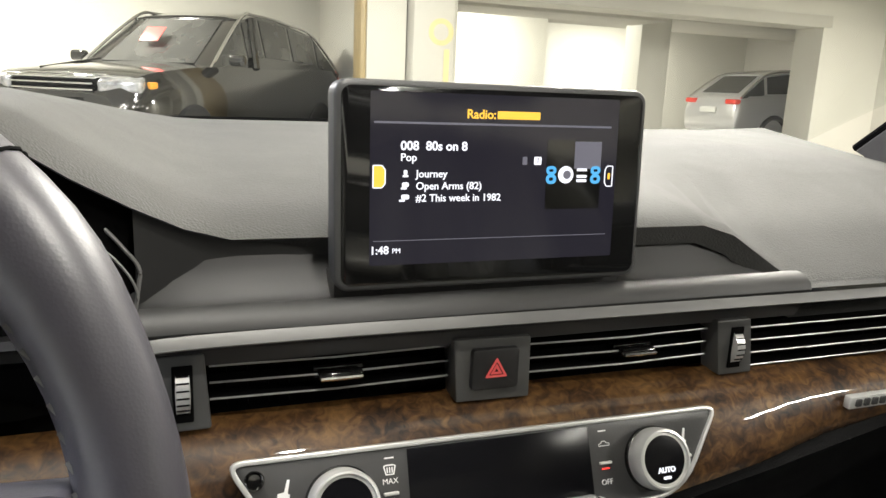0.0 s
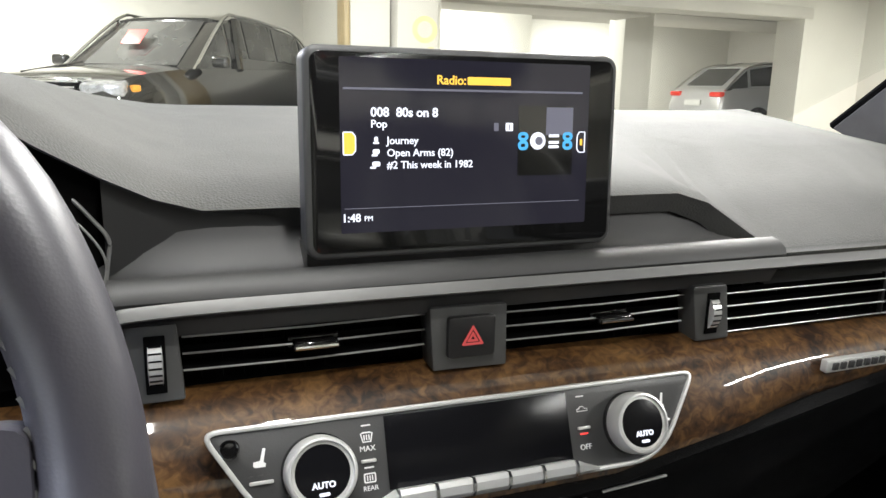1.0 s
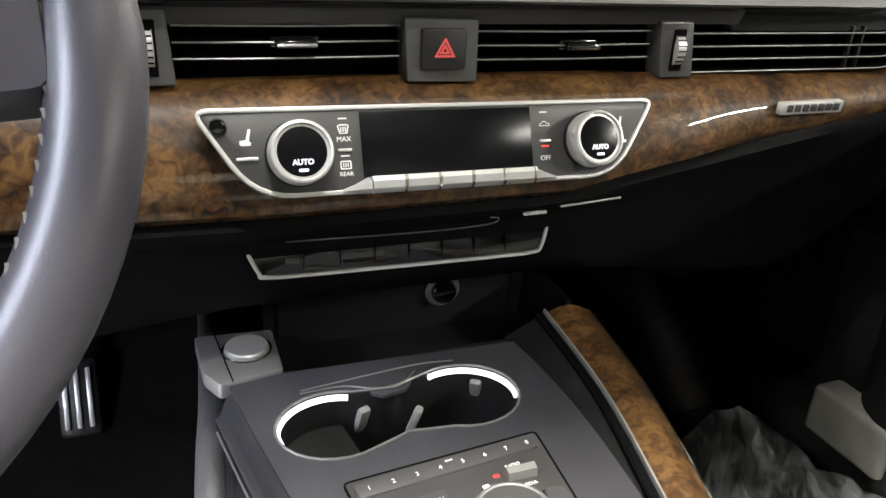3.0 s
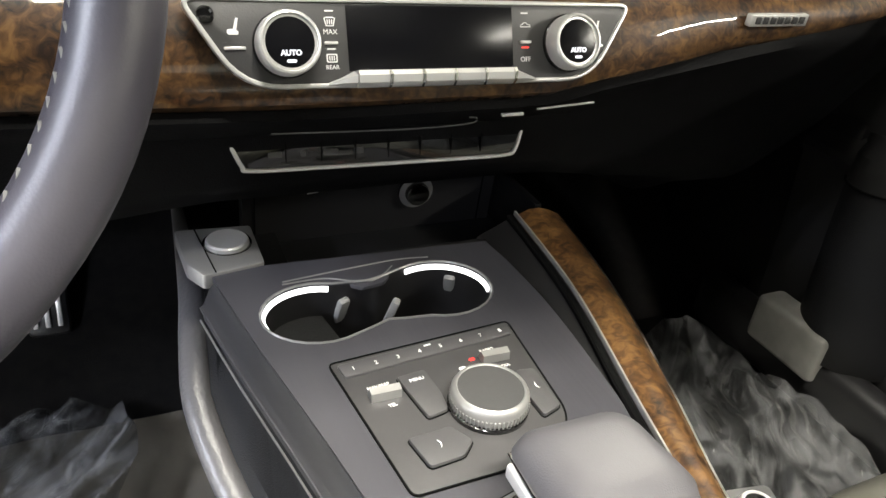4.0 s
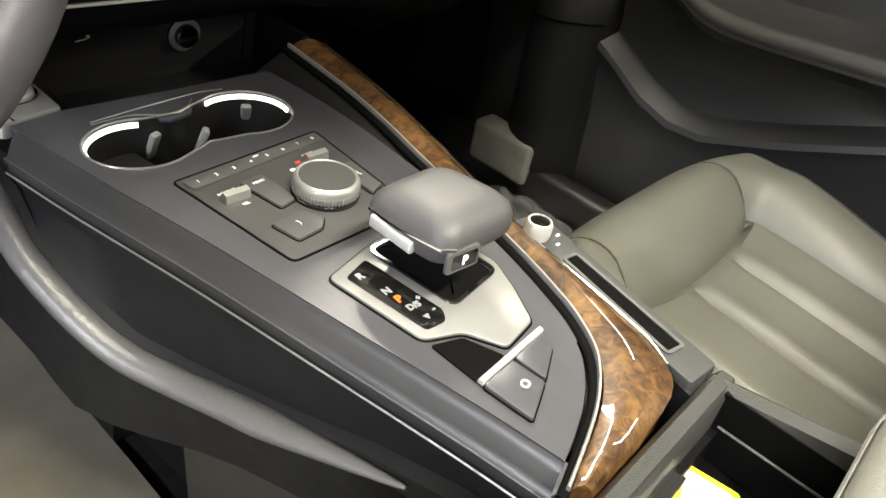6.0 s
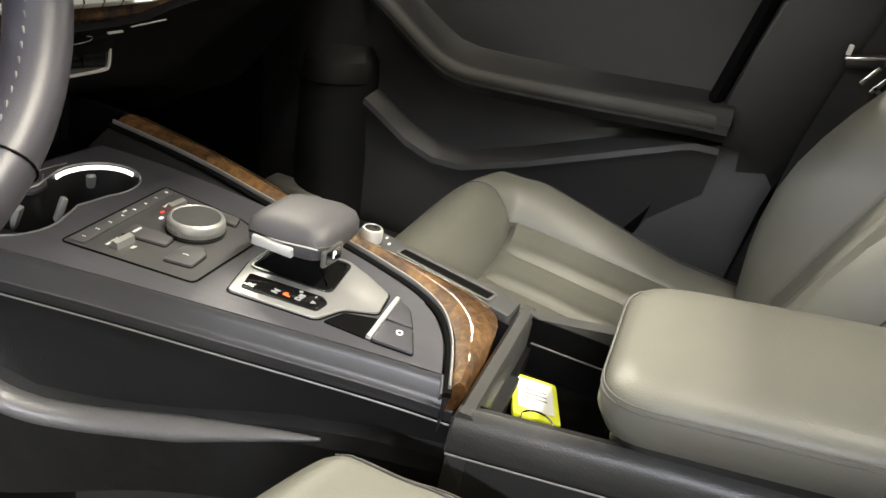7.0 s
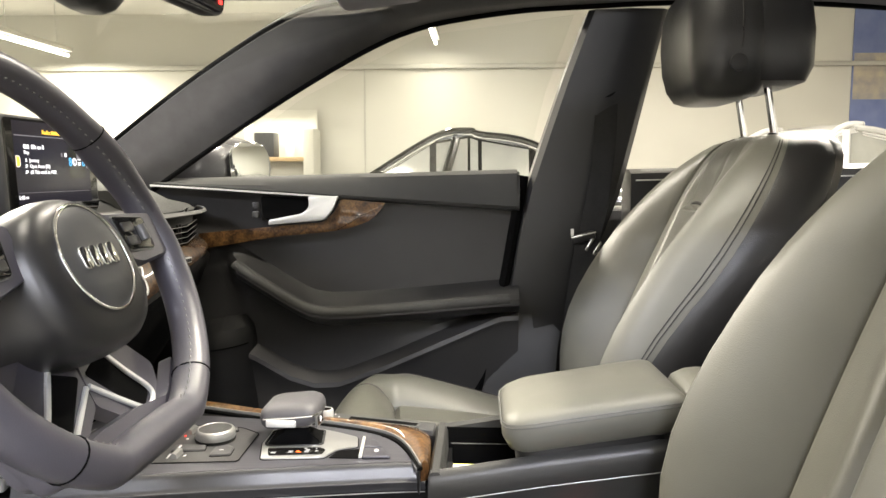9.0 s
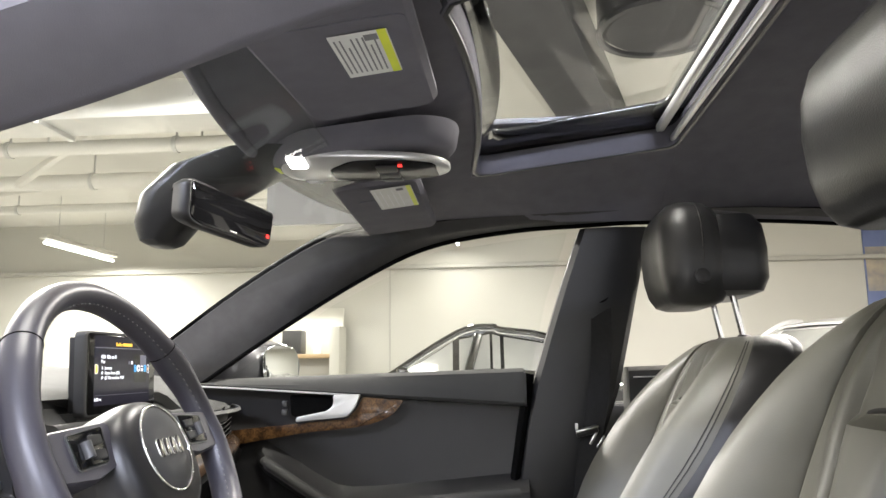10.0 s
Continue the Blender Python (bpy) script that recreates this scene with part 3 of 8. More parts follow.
post = thing("poster", "tall blue printed poster with a pale car scene", "poster", at=(10.98, -6.8, 2.4))
part("sheet", box((10.985, -6.80, 2.62), (0.02, 1.20, 2.1)), BLUE_POSTER, post)
part("printed_scene", box((10.972, -6.80, 2.55), (0.008, 1.16, 0.7)), SAND_POSTER, post)
desk = thing("service_shelf", "bright white counter with shelves and small boxes", "counter", at=(10.4, 2.6, GZ))
part("upright", box((10.5, 3.15, 1.10), (0.5, 0.16, 1.9), 0.01), WALL, desk)
part("upright", box((10.5, 2.10, 0.95), (0.5, 0.16, 1.58), 0.01), WALL, desk)
part("shelf", box((10.5, 2.62, 1.28), (0.5, 0.9, 0.06), 0.005), pbr("pale_wood_shelf", (0.5, 0.36, 0.2), (0.42, 0.3, 0.16), 6, 0.5), desk)
part("back_panel", box((10.76, 2.62, 1.1), (0.03, 1.1, 1.9), 0.005), WALL, desk)
part("box_file", box((10.4, 2.78, 1.50), (0.3, 0.30, 0.36), 0.01), MIDP, desk)
part("bottle", lathe([(0.01, 0), (0.07, 0), (0.07, 0.24), (0.03, 0.32), (0.03, 0.38), (0.01, 0.38)], pose(10.4, 2.42, 1.31), 16), PAPER, desk, "white bottle")
spot = area_lamp("shelf_lamp", (10.3, 2.6, 2.15), (0, 25, 0), 0.2, 1.0, 30)


def spline3(rows, n=5):
    """Smooth rows of four numbers."""
    a = [Vector(r) for r in rows]
    out = []
    for i in range(len(a) - 1):
        p0, p, q, q1 = a[max(i - 1, 0)], a[i], a[i + 1], a[min(i + 2, len(a) - 1)]
        for j in range(n):
            t = j / n
            out.append(tuple(0.5 * ((2 * p) + (q - p0) * t + (2 * p0 - 5 * p + 4 * q - q1) * t * t + (3 * p - p0 - 3 * q + q1) * t ** 3)))
    out.append(tuple(a[-1]))
    return out


# Opaque panes: part of the room's reflection is put into the base colour
PALE_GLASS = pbr("glass_painted_pale_reflection", (0.34, 0.345, 0.325), (0.24, 0.244, 0.235), 2.2, 0.08, 0.03, metal=0.3, spec=0.8)
GREY_GLASS = pbr("glass_painted_grey_reflection", (0.13, 0.13, 0.122), (0.04, 0.04, 0.039), 1.6, 0.06, 0.02, metal=0.35, spec=0.9)
RED_LENS = pbr("red_lens", (0.55, 0.03, 0.02), (0.45, 0.02, 0.015), 20, 0.2, emit=(1, 0.1, 0.05), strength=0.25)


def car_shell(name, label, paint, m, length=4.7, width=1.9, height=1.62, sedan=False, panes=CAR_GLASS):
    """A parked car heading along local +y, standing on local z = 0."""
    car = thing(name, label, "car")
    hw, hl = width / 2, length / 2

    def put(n, bm, mat, lab="", par=None):
        bmesh.ops.transform(bm, matrix=m, verts=bm.verts)
        return part(n, bm, mat, par or car, lab)
    shoulder = height * (0.60 if sedan else 0.635)
    rows = []
    side = [(-hl, 0.62, 0.55, 0.86), (-hl + 0.10, 0.30, shoulder * 0.95, 0.95), (-hl + 0.6, 0.24, shoulder + 0.03, 1.0), (-0.4, 0.22, shoulder, 1.0),
            (hl - 1.5, 0.22, shoulder - 0.02, 1.0), (hl - 0.7, 0.22, shoulder - 0.08, 0.98), (hl - 0.22, 0.24, shoulder - 0.17, 0.92), (hl, 0.40, shoulder - 0.36, 0.74)]
    for y, lo, hi, wf in spline3(side):
        w = hw * wf
        rows.append([(-w * 0.96, y, lo), (-w, y, lo + (hi - lo) * 0.45), (-w * 0.985, y, lo + (hi - lo) * 0.75), (-w * 0.90, y, hi), (-w * 0.5, y, hi + 0.03), (0, y, hi + 0.04),
                     (w * 0.5, y, hi + 0.03), (w * 0.90, y, hi), (w * 0.985, y, lo + (hi - lo) * 0.75), (w, y, lo + (hi - lo) * 0.45), (w * 0.96, y, lo)])
    body = put("body", loft(rows), paint)
    # greenhouse: glass block with roof and pillars on it
    top = height
    back, fore = (-hl + (0.75 if sedan else 0.12)), hl - 1.35
    gl = []
    prof = [(back, shoulder - 0.02, 0.90), (back + (0.75 if sedan else 0.62), top - 0.14, 0.76), (back + 1.35, top - 0.035, 0.73), (fore - 1.25, top, 0.72), (fore - 0.85, top - 0.07, 0.74), (fore, shoulder - 0.06, 0.88)]
    for y, z, wf in prof:
        w = hw * wf
        gl.append([(-hw * 0.89, y, shoulder - 0.1), (-w, y, z - 0.02), (-w * 0.8, y, z), (w * 0.8, y, z), (w, y, z - 0.02), (hw * 0.89, y, shoulder - 0.1)])
    put("cabin", loft(gl), paint)

    def pane(pts, k=0.90):
        pts = [Vector(p) for p in pts]
        mid = sum(pts, Vector()) / len(pts)
        n = (pts[1] - pts[0]).cross(pts[-1] - pts[0]).normalized()
        if n.dot(mid - Vector((0, -0.2, shoulder))) < 0:
            n = -n
        q = [mid + (p - mid) * k for p in pts]
        put("window_pane", loft([[p - n * 0.02 for p in q], [p + n * 0.010 for p in q]]), panes, "reflecting window glass")

    for a, c in zip(gl, gl[1:]):
        for ia, ib in ((0, 1), (5, 4)):
            lift = 0.28
            p0, p1 = Vector(a[ia]).lerp(Vector(a[ib]), lift if abs(a[ib][2] - a[ia][2]) > 0.3 else 0.9), Vector(a[ib])
            p2, p3 = Vector(c[ib]), Vector(c[ia]).lerp(Vector(c[ib]), lift if abs(c[ib][2] - c[ia][2]) > 0.3 else 0.9)
            pane([p0, p1, p2, p3], 0.88)
    for a, c, e in ((gl[0], gl[1], 0.16), (gl[5], gl[4], 0.06)):
        pane([Vector(a[2]).lerp(Vector(c[2]), e), Vector(a[3]).lerp(Vector(c[3]), e), Vector(c[3]), Vector(c[2])], 0.90)
    if not sedan:
        gz = shoulder - 0.36
        put("grille", box((0, hl - 0.10, gz), (hw * 1.05, 0.16, 0.36), 0.05, 3), VOID, "dark front grille")
        for k in range(5):
            put("grille_bar", box((0, hl - 0.012, gz + 0.12 - 0.06 * k), (hw * 0.98, 0.02, 0.018), 0.006), CHROME, "bright grille bar")
        for k in (-1, 1):
            put("grille_frame", box((0, hl - 0.014, gz + 0.18 * k), (hw * 1.06, 0.03, 0.030), 0.010), CHROME, "bright grille frame")
        # Added chrome strip stands in for reflections on the bonnet's leading edge
        put("bonnet_glint", box((0, hl - 0.10, shoulder - 0.150), (hw * 1.20, 0.05, 0.018), 0.006), CHROME, "bright strip added as the reflection along the bonnet edge")
    rf = []
    up_ = 0.03 if sedan else 0.0
    for y, z, wf in prof[1:5]:
        w = hw * wf
        rf.append([(-w * 1.01, y, z - 0.015 + up_), (-w * 0.7, y, z + 0.02 + up_), (0, y, z + 0.03 + up_), (w * 0.7, y, z + 0.02 + up_), (w * 1.01, y, z - 0.015 + up_)])
    put("roof", sheet(rf, (0, 0, -0.03)), paint)
    for s in (-1, 1):
        rail = [(s * hw * wf * 1.01, y, z) for y, z, wf in prof]
        put("roof_rail", tube(spline(rail, 6), 0.012 if sedan else 0.020, 8), CHROME, "bright window surround")
        if sedan:
            put("roof_edge", tube(spline([(x, y, z + 0.040) for x, y, z in rail], 6), 0.034, 8), paint)
        put("pillar", tube([(s * hw * 0.90, 0.1, shoulder - 0.02), (s * hw * 0.735, -0.05, top - 0.05)], 0.05, 8), paint)
        mir = put("door_mirror", box((s * (hw + 0.09), fore - 0.25, shoulder + 0.06), (0.2, 0.13, 0.13), 0.04, 3), paint)
        put("head_lamp", box((s * hw * 0.70, hl - 0.17, shoulder - 0.24), (0.42, 0.2, 0.13), 0.04, 3, m=pose(0, 0, 0, -18, 0, -s * 22)), LAMP_GLASS, "clear head lamp")
        put("turn_lamp", box((s * hw * 0.90, hl - 0.36, shoulder - 0.24), (0.05, 0.12, 0.07), 0.015), AMBER_LENS, "amber side lamp")
        put("tail_lamp", box((s * hw * 0.72, -hl + 0.07, shoulder - 0.10), (0.34, 0.14, 0.10), 0.03, 3), RED_LENS, "red tail lamp")
        for wy in (hl - 0.92, -hl + 0.92):
            wm = frame_axes((s * (hw - 0.11), wy, 0.345), (0, 1, 0), (0, 0, 1)) @ Matrix.Translation((0, 0, -0.12))
            wheel = put("wheel", lathe([(0.14, 0.0), (0.33, 0.0), (0.345, 0.03), (0.345, 0.21), (0.33, 0.24), (0.24, 0.24), (0.22, 0.21), (0.14, 0.2)], wm), RUBBER, "black tyre")
            put("rim", lathe([(0.03, 0.03), (0.22, 0.02), (0.235, 0.01), (0.235, 0.23), (0.22, 0.235), (0.05, 0.2), (0.03, 0.2)], wm, 10), SATIN, "silver wheel rim", wheel)
    put("grille", box((0, hl - 0.06, 0.58), (0.9, 0.12, 0.42), 0.06, 3), BLACK, "dark grille")
    put("plate_holder", box((0, -hl + 0.0, 0.74), (0.52, 0.04, 0.12), 0.005), PAPER, "pale plate")
    put("bonnet_crease", tube([(0.45, hl - 0.35, shoulder - 0.10), (0.52, hl - 1.3, shoulder + 0.03)], 0.012, 6), paint)
    car.matrix_basis = Matrix.Translation(m.translation)
    for ch in car.children:
        ch.matrix_parent_inverse = car.matrix_basis.inverted()
    return car




SUV = pose(0.20, 9.75, GZ, 0, 0, 143)
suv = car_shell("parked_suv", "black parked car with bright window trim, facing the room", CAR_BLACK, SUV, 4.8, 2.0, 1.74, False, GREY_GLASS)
card = thing("red_card", "red paper card hung inside the black car's windscreen", "card", at=SUV @ Vector((0.1, 0.70, 1.40)))
bm_c = box((0, 0, 0), (0.26, 0.008, 0.24), 0.002)
bmesh.ops.transform(bm_c, matrix=SUV @ pose(0.12, 0.69, 1.44, 46), verts=bm_c.verts)
part("sheet", bm_c, REDPAINT, card)
car_shell("silver_hatchback", "silver parked car seen from behind in the bay", CAR_SILVER, pose(12.7, 12.4, GZ, 0, 0, -93), 4.4, 1.85, 1.60)
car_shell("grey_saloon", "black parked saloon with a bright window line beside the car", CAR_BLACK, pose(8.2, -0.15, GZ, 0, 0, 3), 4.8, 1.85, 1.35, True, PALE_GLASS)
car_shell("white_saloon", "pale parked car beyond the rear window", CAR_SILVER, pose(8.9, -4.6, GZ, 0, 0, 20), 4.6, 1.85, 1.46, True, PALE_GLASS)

# ---------------------------------------------------------------- dashboard
dash = thing("dashboard", "charcoal grained dashboard with glossy burl wood trim", "dashboard", at=(0, 0.2, 0.8))


def pad_row(x):
    """The cross-section of the upper pad at x: front lip to windscreen base."""
    hood = max(0.0, min(1.0, (-0.155 - x) / 0.11))
    hood = hood * hood * (3 - 2 * hood)
    far = max(0.0, min(1.0, (-0.56 - x) / 0.08))
    h = hood * (1 - far * 0.6)
    rise = max(0.0, min(1.0, (-0.155 - x) / 0.105)) ** 1.3 * (1 - far * 0.6)
    lip_y, lip_z = 0.030 - 0.055 * h, 1.056 + 0.067 * rise
    if x > 0.190:
        k = min(1, (x - 0.190) / 0.060)
        lip_y, lip_z = 0.030 - 0.022 * k, 1.056 - 0.043 * k
    end = max(0.0, (abs(x) - 0.52) / 0.18)
    return [(x, lip_y + 0.006, lip_z - 0.006 - 0.012 * max(0, min(1, (x + 0.13) / 0.06)) - 0.012 * max(0, min(1, (x - 0.19) / 0.06))), (x, lip_y, lip_z - 0.004), (x, lip_y + 0.010, lip_z + 0.002), (x, lip_y + 0.05, lip_z + 0.010 - 0.004 * h),
            (x, 0.15, max(1.074 + 0.045 * h, lip_z + 0.006) - 0.012 * end), (x, 0.28, 1.090 + 0.030 * h - 0.012 * end), (x, 0.42, 1.098 + 0.012 * h), (x, 0.56, 1.085), (x, 0.60, 1.05)]


pad_x = [-0.70 + 1.40 * i / 56 for i in range(57)]
part("upper_pad", loft([pad_row(x) + [(x, 0.60, 0.93), (x, 0.09, 0.93), (x, pad_row(x)[0][1] + 0.05, 0.96), (x, pad_row(x)[0][1] + 0.05, pad_row(x)[0][2] + 0.001)] for x in pad_x]), SOFT, dash)
# The black stretch paints in the shade below the pad lip by the wheel
for xa, xb, gap, mat_, lab_ in ((-0.66, -0.200, 0.012, VOID, "black sheet for the shade under the pad edge"), (-0.200, 0.235, 0.003, LEDGE, "smooth face under the pad edge")):
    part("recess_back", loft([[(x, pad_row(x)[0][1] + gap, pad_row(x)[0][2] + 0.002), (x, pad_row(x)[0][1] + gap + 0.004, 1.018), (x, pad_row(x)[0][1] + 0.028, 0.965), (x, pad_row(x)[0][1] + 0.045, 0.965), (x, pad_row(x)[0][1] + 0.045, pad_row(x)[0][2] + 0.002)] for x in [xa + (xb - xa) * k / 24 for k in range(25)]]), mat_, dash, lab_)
# the ledge that carries the screen: a scooped shelf behind the bright strip
led = []
for i in range(31):
    x = -0.215 + 0.455 * i / 30
    k = max(0.0, (x - 0.195) / 0.045)
    kl = max(0.0, (-0.18 - x) / 0.035)
    led.append([(x, -0.012, 1.0125), (x, -0.0105, 1.0170), (x, -0.005, 1.0212), (x, 0.003, 1.0224), (x, 0.010, 1.0206), (x, 0.0145, 1.0176), (x, 0.0185, 1.0172), (x, 0.025, 1.0200), (x, 0.032, 1.0262 - 0.006 * k), (x, 0.038 + 0.004 * kl, 1.0345 - 0.012 * k),
                (x, 0.042, 1.0440 - 0.02 * k), (x, 0.060, 1.048 - 0.02 * k), (x, 0.060, 0.99), (x, 0.0, 0.99)])
part("ledge", loft(led), LEDGE, dash, "smooth dark shelf below the screen")
# wood and vent band
BAND_L, BAND_R = -0.70, 0.66
part("gloss_fascia", loft([[(x, -0.013, 1.0045), (x, 0.001, 0.9965), (x, 0.020, 0.9965), (x, 0.030, 1.010), (x, -0.010, 1.013)] for x in (BAND_L, -0.4, 0.0, 0.35, BAND_R)]), BLACK, dash, "glossy black band")
chrome = spline([(-0.2065, -0.004, 0.962), (-0.2060, -0.008, 0.990), (-0.1985, -0.013, 1.004), (-0.182, -0.0155, 1.0085), (-0.10, -0.016, 1.0095), (0.1, -0.016, 1.0085), (0.40, -0.015, 1.0075), (0.66, -0.010, 1.006)], 8)
part("bright_strip", strip(chrome, 0.0045, 0.0070, up=(0, 0.5, 1)), BAND, dash, "satin silver strip")
# Solid black blocks give the vent openings their shade by colour
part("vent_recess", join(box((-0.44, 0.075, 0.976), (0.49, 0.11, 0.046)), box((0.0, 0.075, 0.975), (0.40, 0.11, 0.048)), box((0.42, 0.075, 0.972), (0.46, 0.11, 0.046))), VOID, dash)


def wood_bottom(x):
    if x > 0.10:
        return 0.876 + 0.056 * min(1, (x - 0.10) / 0.42) ** 0.75
    return 0.876 + 0.006 * min(1, max(0, -x - 0.1) / 0.2)


UNDERCUT = (0.012, 0.003, -0.004, -0.0140, -0.0220, -0.0285, -0.0312, -0.0305, -0.0285, -0.024, -0.018)
rows = []
for i in range(61):
    x = BAND_L + (BAND_R - BAND_L) * i / 60
    zb = wood_bottom(x)
    zt = 0.9565 - 0.004 * max(0, x) / 0.4
    pts = []
    for k, (f, y) in enumerate(((0.0, 0.012), (0.02, 0.003), (0.06, -0.004), (0.14, -0.0135), (0.25, -0.021), (0.45, -0.0305), (0.65, -0.0395), (0.82, -0.0460), (0.92, -0.0485), (0.98, -0.044), (1.0, -0.034))):
        turn = max(0.0, min(1.0, (x - 0.165) / 0.10))
        y += (UNDERCUT[k] - y) * (0.6 + 0.4 * turn * turn * (3 - 2 * turn))
        pts.append((x, y + 0.013 * max(0, (x - 0.2)) / 0.3, zt + (zb - zt) * f))
    rows.append(pts + [(x, 0.02, zb + 0.002), (x, 0.03, zt - 0.01)])
part("wood_trim", loft(rows), WOOD, dash, "glossy brown burl wood")
badge = part("badge", box((0.30, -0.0305, 0.9320), (0.062, 0.006, 0.0095), 0.001, m=pose(0, 0, 0, 4)), SATIN, dash, "small silver badge with bars")
for i in range(7):
    part("bar", box((0.2765 + 0.0078 * i, -0.0342, 0.9322), (0.0048, 0.0018, 0.0055), 0.0004, m=pose(0, 0, 0, 4)), MIDP, badge)
# lower dash, below the wood
low = []
for i in range(41):
    x = -0.70 + 1.40 * i / 40
    zb = wood_bottom(x)
    out = max(0.0, (abs(x + 0.01) - 0.14) / 0.3)
    low.append([(x, -0.028 + 0.013 * max(0, (x - 0.2)) / 0.3, zb + 0.003), (x, -0.034 + 0.02 * max(0, (x - 0.2)) / 0.3, zb - 0.005), (x, -0.020, zb - 0.016), (x, -0.004 + 0.01 * out, 0.850), (x, 0.004 + 0.03 * out, 0.81 - 0.02 * min(out, 1)),
                (x, 0.03 + 0.05 * out, 0.785 - 0.06 * min(out, 1)), (x, 0.12 + 0.05 * out, 0.775 - 0.10 * min(out, 1)), (x, 0.22, 0.76 - 0.12 * min(out, 1)), (x, 0.30, 0.80), (x, 0.30, 0.93), (x, 0.04, 0.93)])
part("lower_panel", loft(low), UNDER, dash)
part("disc_slot", tube(spline([(-0.11, -0.036, 0.8635), (-0.02, -0.0365, 0.861), (0.028, -0.0365, 0.862), (0.036, -0.036, 0.8655), (0.030, -0.0355, 0.8665)], 6), 0.0006, 6), MIDP, dash, "thin line over the disc slot")
part("glove_latch", join(box((0.064, -0.036, 0.8670), (0.018, 0.003, 0.0022), 0.0005), box((0.11, -0.034, 0.8705), (0.05, 0.002, 0.0014), 0.0004, m=pose(0, 0, 0, 0, -3))), SATIN, dash)
# driver's side small parts behind the wheel
part("key_tray", box((-0.30, -0.045, 0.905), (0.05, 0.004, 0.022), 0.002), BLACK, dash)
part("column_shroud", tube([(-0.354, 0.10, 0.93), (-0.354, -0.12, 0.985)], [0.075, 0.055], 16), DARK, dash)
part("left_stalk", tube([(-0.40, -0.10, 0.985), (-0.50, -0.13, 1.0)], 0.008, 8), DARK, dash)


def vent(x0, x1, zt, zb, knob_x, dividers=()):
    v = part("air_vent", box(((x0 + x1) / 2, 0.032, (zt + zb) / 2), (x1 - x0 - 0.002, 0.004, zt - zb), 0.001), VOID, dash, "black air vent with slats")
    for i in range(4):
        z = zt - (zt - zb) * (0.20 + 0.245 * i)
        if i == 3 and x1 < 0.2:
            continue
        part("slat", strip([(x0 + 0.001, 0.008, z), ((x0 + x1) / 2, 0.0055, z), (x1 - 0.001, 0.008, z)], 0.014, 0.0015), VOID, v)
        part("slat_edge", tube([(x0 + 0.001, 0.0012, z + 0.0004), ((x0 + x1) / 2, -0.0013, z + 0.0004), (x1 - 0.001, 0.0012, z + 0.0004)], 0.0006, 6), SLAT_EDGE, v, "thin bright edge")
    n = int((x1 - x0) / 0.011)
    for i in range(1, n):
        part("guide_fin", box((x0 + (x1 - x0) * i / n, 0.022, (zt + zb) / 2), (0.0012, 0.014, zt - zb - 0.002)), VOID, v)
    for d in dividers:
        part("divider", box((d, 0.002, (zt + zb) / 2), (0.0022, 0.004, zt - zb - 0.004), 0.0006), DARK, v)
    if knob_x is not None:
        z = zt - (zt - zb) * 0.445
        part("slide_knob", join(box((knob_x, -0.003, z), (0.026, 0.008, 0.0055), 0.0022, 3), box((knob_x, 0.004, z), (0.030, 0.004, 0.007), 0.0015)), BLACK, v)
        part("knob_edge", tube([(knob_x - 0.012, -0.0075, z - 0.0005), (knob_x + 0.012, -0.0075, z - 0.0005)], 0.0012, 6), CHROME, v)


vent(-0.166, -0.026, 0.9965, 0.9575, -0.094)
vent(0.026, 0.1655, 0.9925, 0.9545, 0.105)
vent(0.196, 0.60, 0.9905, 0.9515, None, (0.36, 0.372))
vent(-0.66, -0.52, 0.9965, 0.9575, -0.59)


def thumbwheel(x0, x1, zt, zb, lean):
    w = part("wheel_bezel", prism(round_poly([(x0 - lean, zb), (x1 - lean, zb), (x1, zt), (x0, zt)], 0.002, 3), 0.018, frame_axes((0, 0.012, 0), (1, 0, 0), (0, 0, 1)), 0.0012), GREYP, dash, "grey bezel of a vent thumbwheel")
    cx, cz, r = (x0 + x1) / 2 - lean / 2, (zt + zb) / 2, 0.014
    part("wheel_slot", box((cx, -0.0066, cz), (0.0105, 0.0016, (zt - zb) * 0.74), 0.0006), VOID, w)
    part("thumbwheel", lathe([(0.008, 0), (r, 0.0006), (r, 0.0074), (0.008, 0.008)], frame_axes((cx - 0.004, 0.0015, cz), (0, 1, 0), (0, 0, 1)), 28), SATIN, w, "ribbed bright thumbwheel")
    for i in range(9):
        a = radians(-64 + 16 * i)
        part("rib", box((cx, 0.0015 - (r + 0.0001) * math.cos(a), cz + (r + 0.0001) * math.sin(a)), (0.0064, 0.0006, 0.0009), 0.0, m=pose(0, 0, 0, -math.degrees(a))), VOID, w)


thumbwheel(-0.193, -0.1675, 0.999, 0.956, -0.003)
thumbwheel(0.1665, 0.1955, 0.9925, 0.9525, -0.006)

haz = thing("hazard_switch", "dark square hazard warning switch with a red triangle", "switch", at=(0, 0, 0.97))
part("surround", prism(round_poly([(-0.0235, 0.9545), (0.0255, 0.9535), (0.0245, 0.9935), (-0.0265, 0.9945)], 0.0015, 3), 0.018, frame_axes((0, 0.012, 0), (1, 0, 0), (0, 0, 1)), 0.0015), GREYP, haz)
part("button", prism(rrect(0.031, 0.026, 0.0025, 4), 0.0045, frame_axes((0.0, -0.0055, 0.9755), (1, 0, 0), (0, 0, 1)), 0.0012), DARK, haz)
tm = frame_axes((0.0, -0.0105, 0.9750), (1, 0, 0), (0, 0, 1))
big = [(0.0085 * math.cos(radians(90 + 120 * k)), 0.0085 * math.sin(radians(90 + 120 * k))) for k in range(3)]
big = round_poly(big, 0.0012, 3)
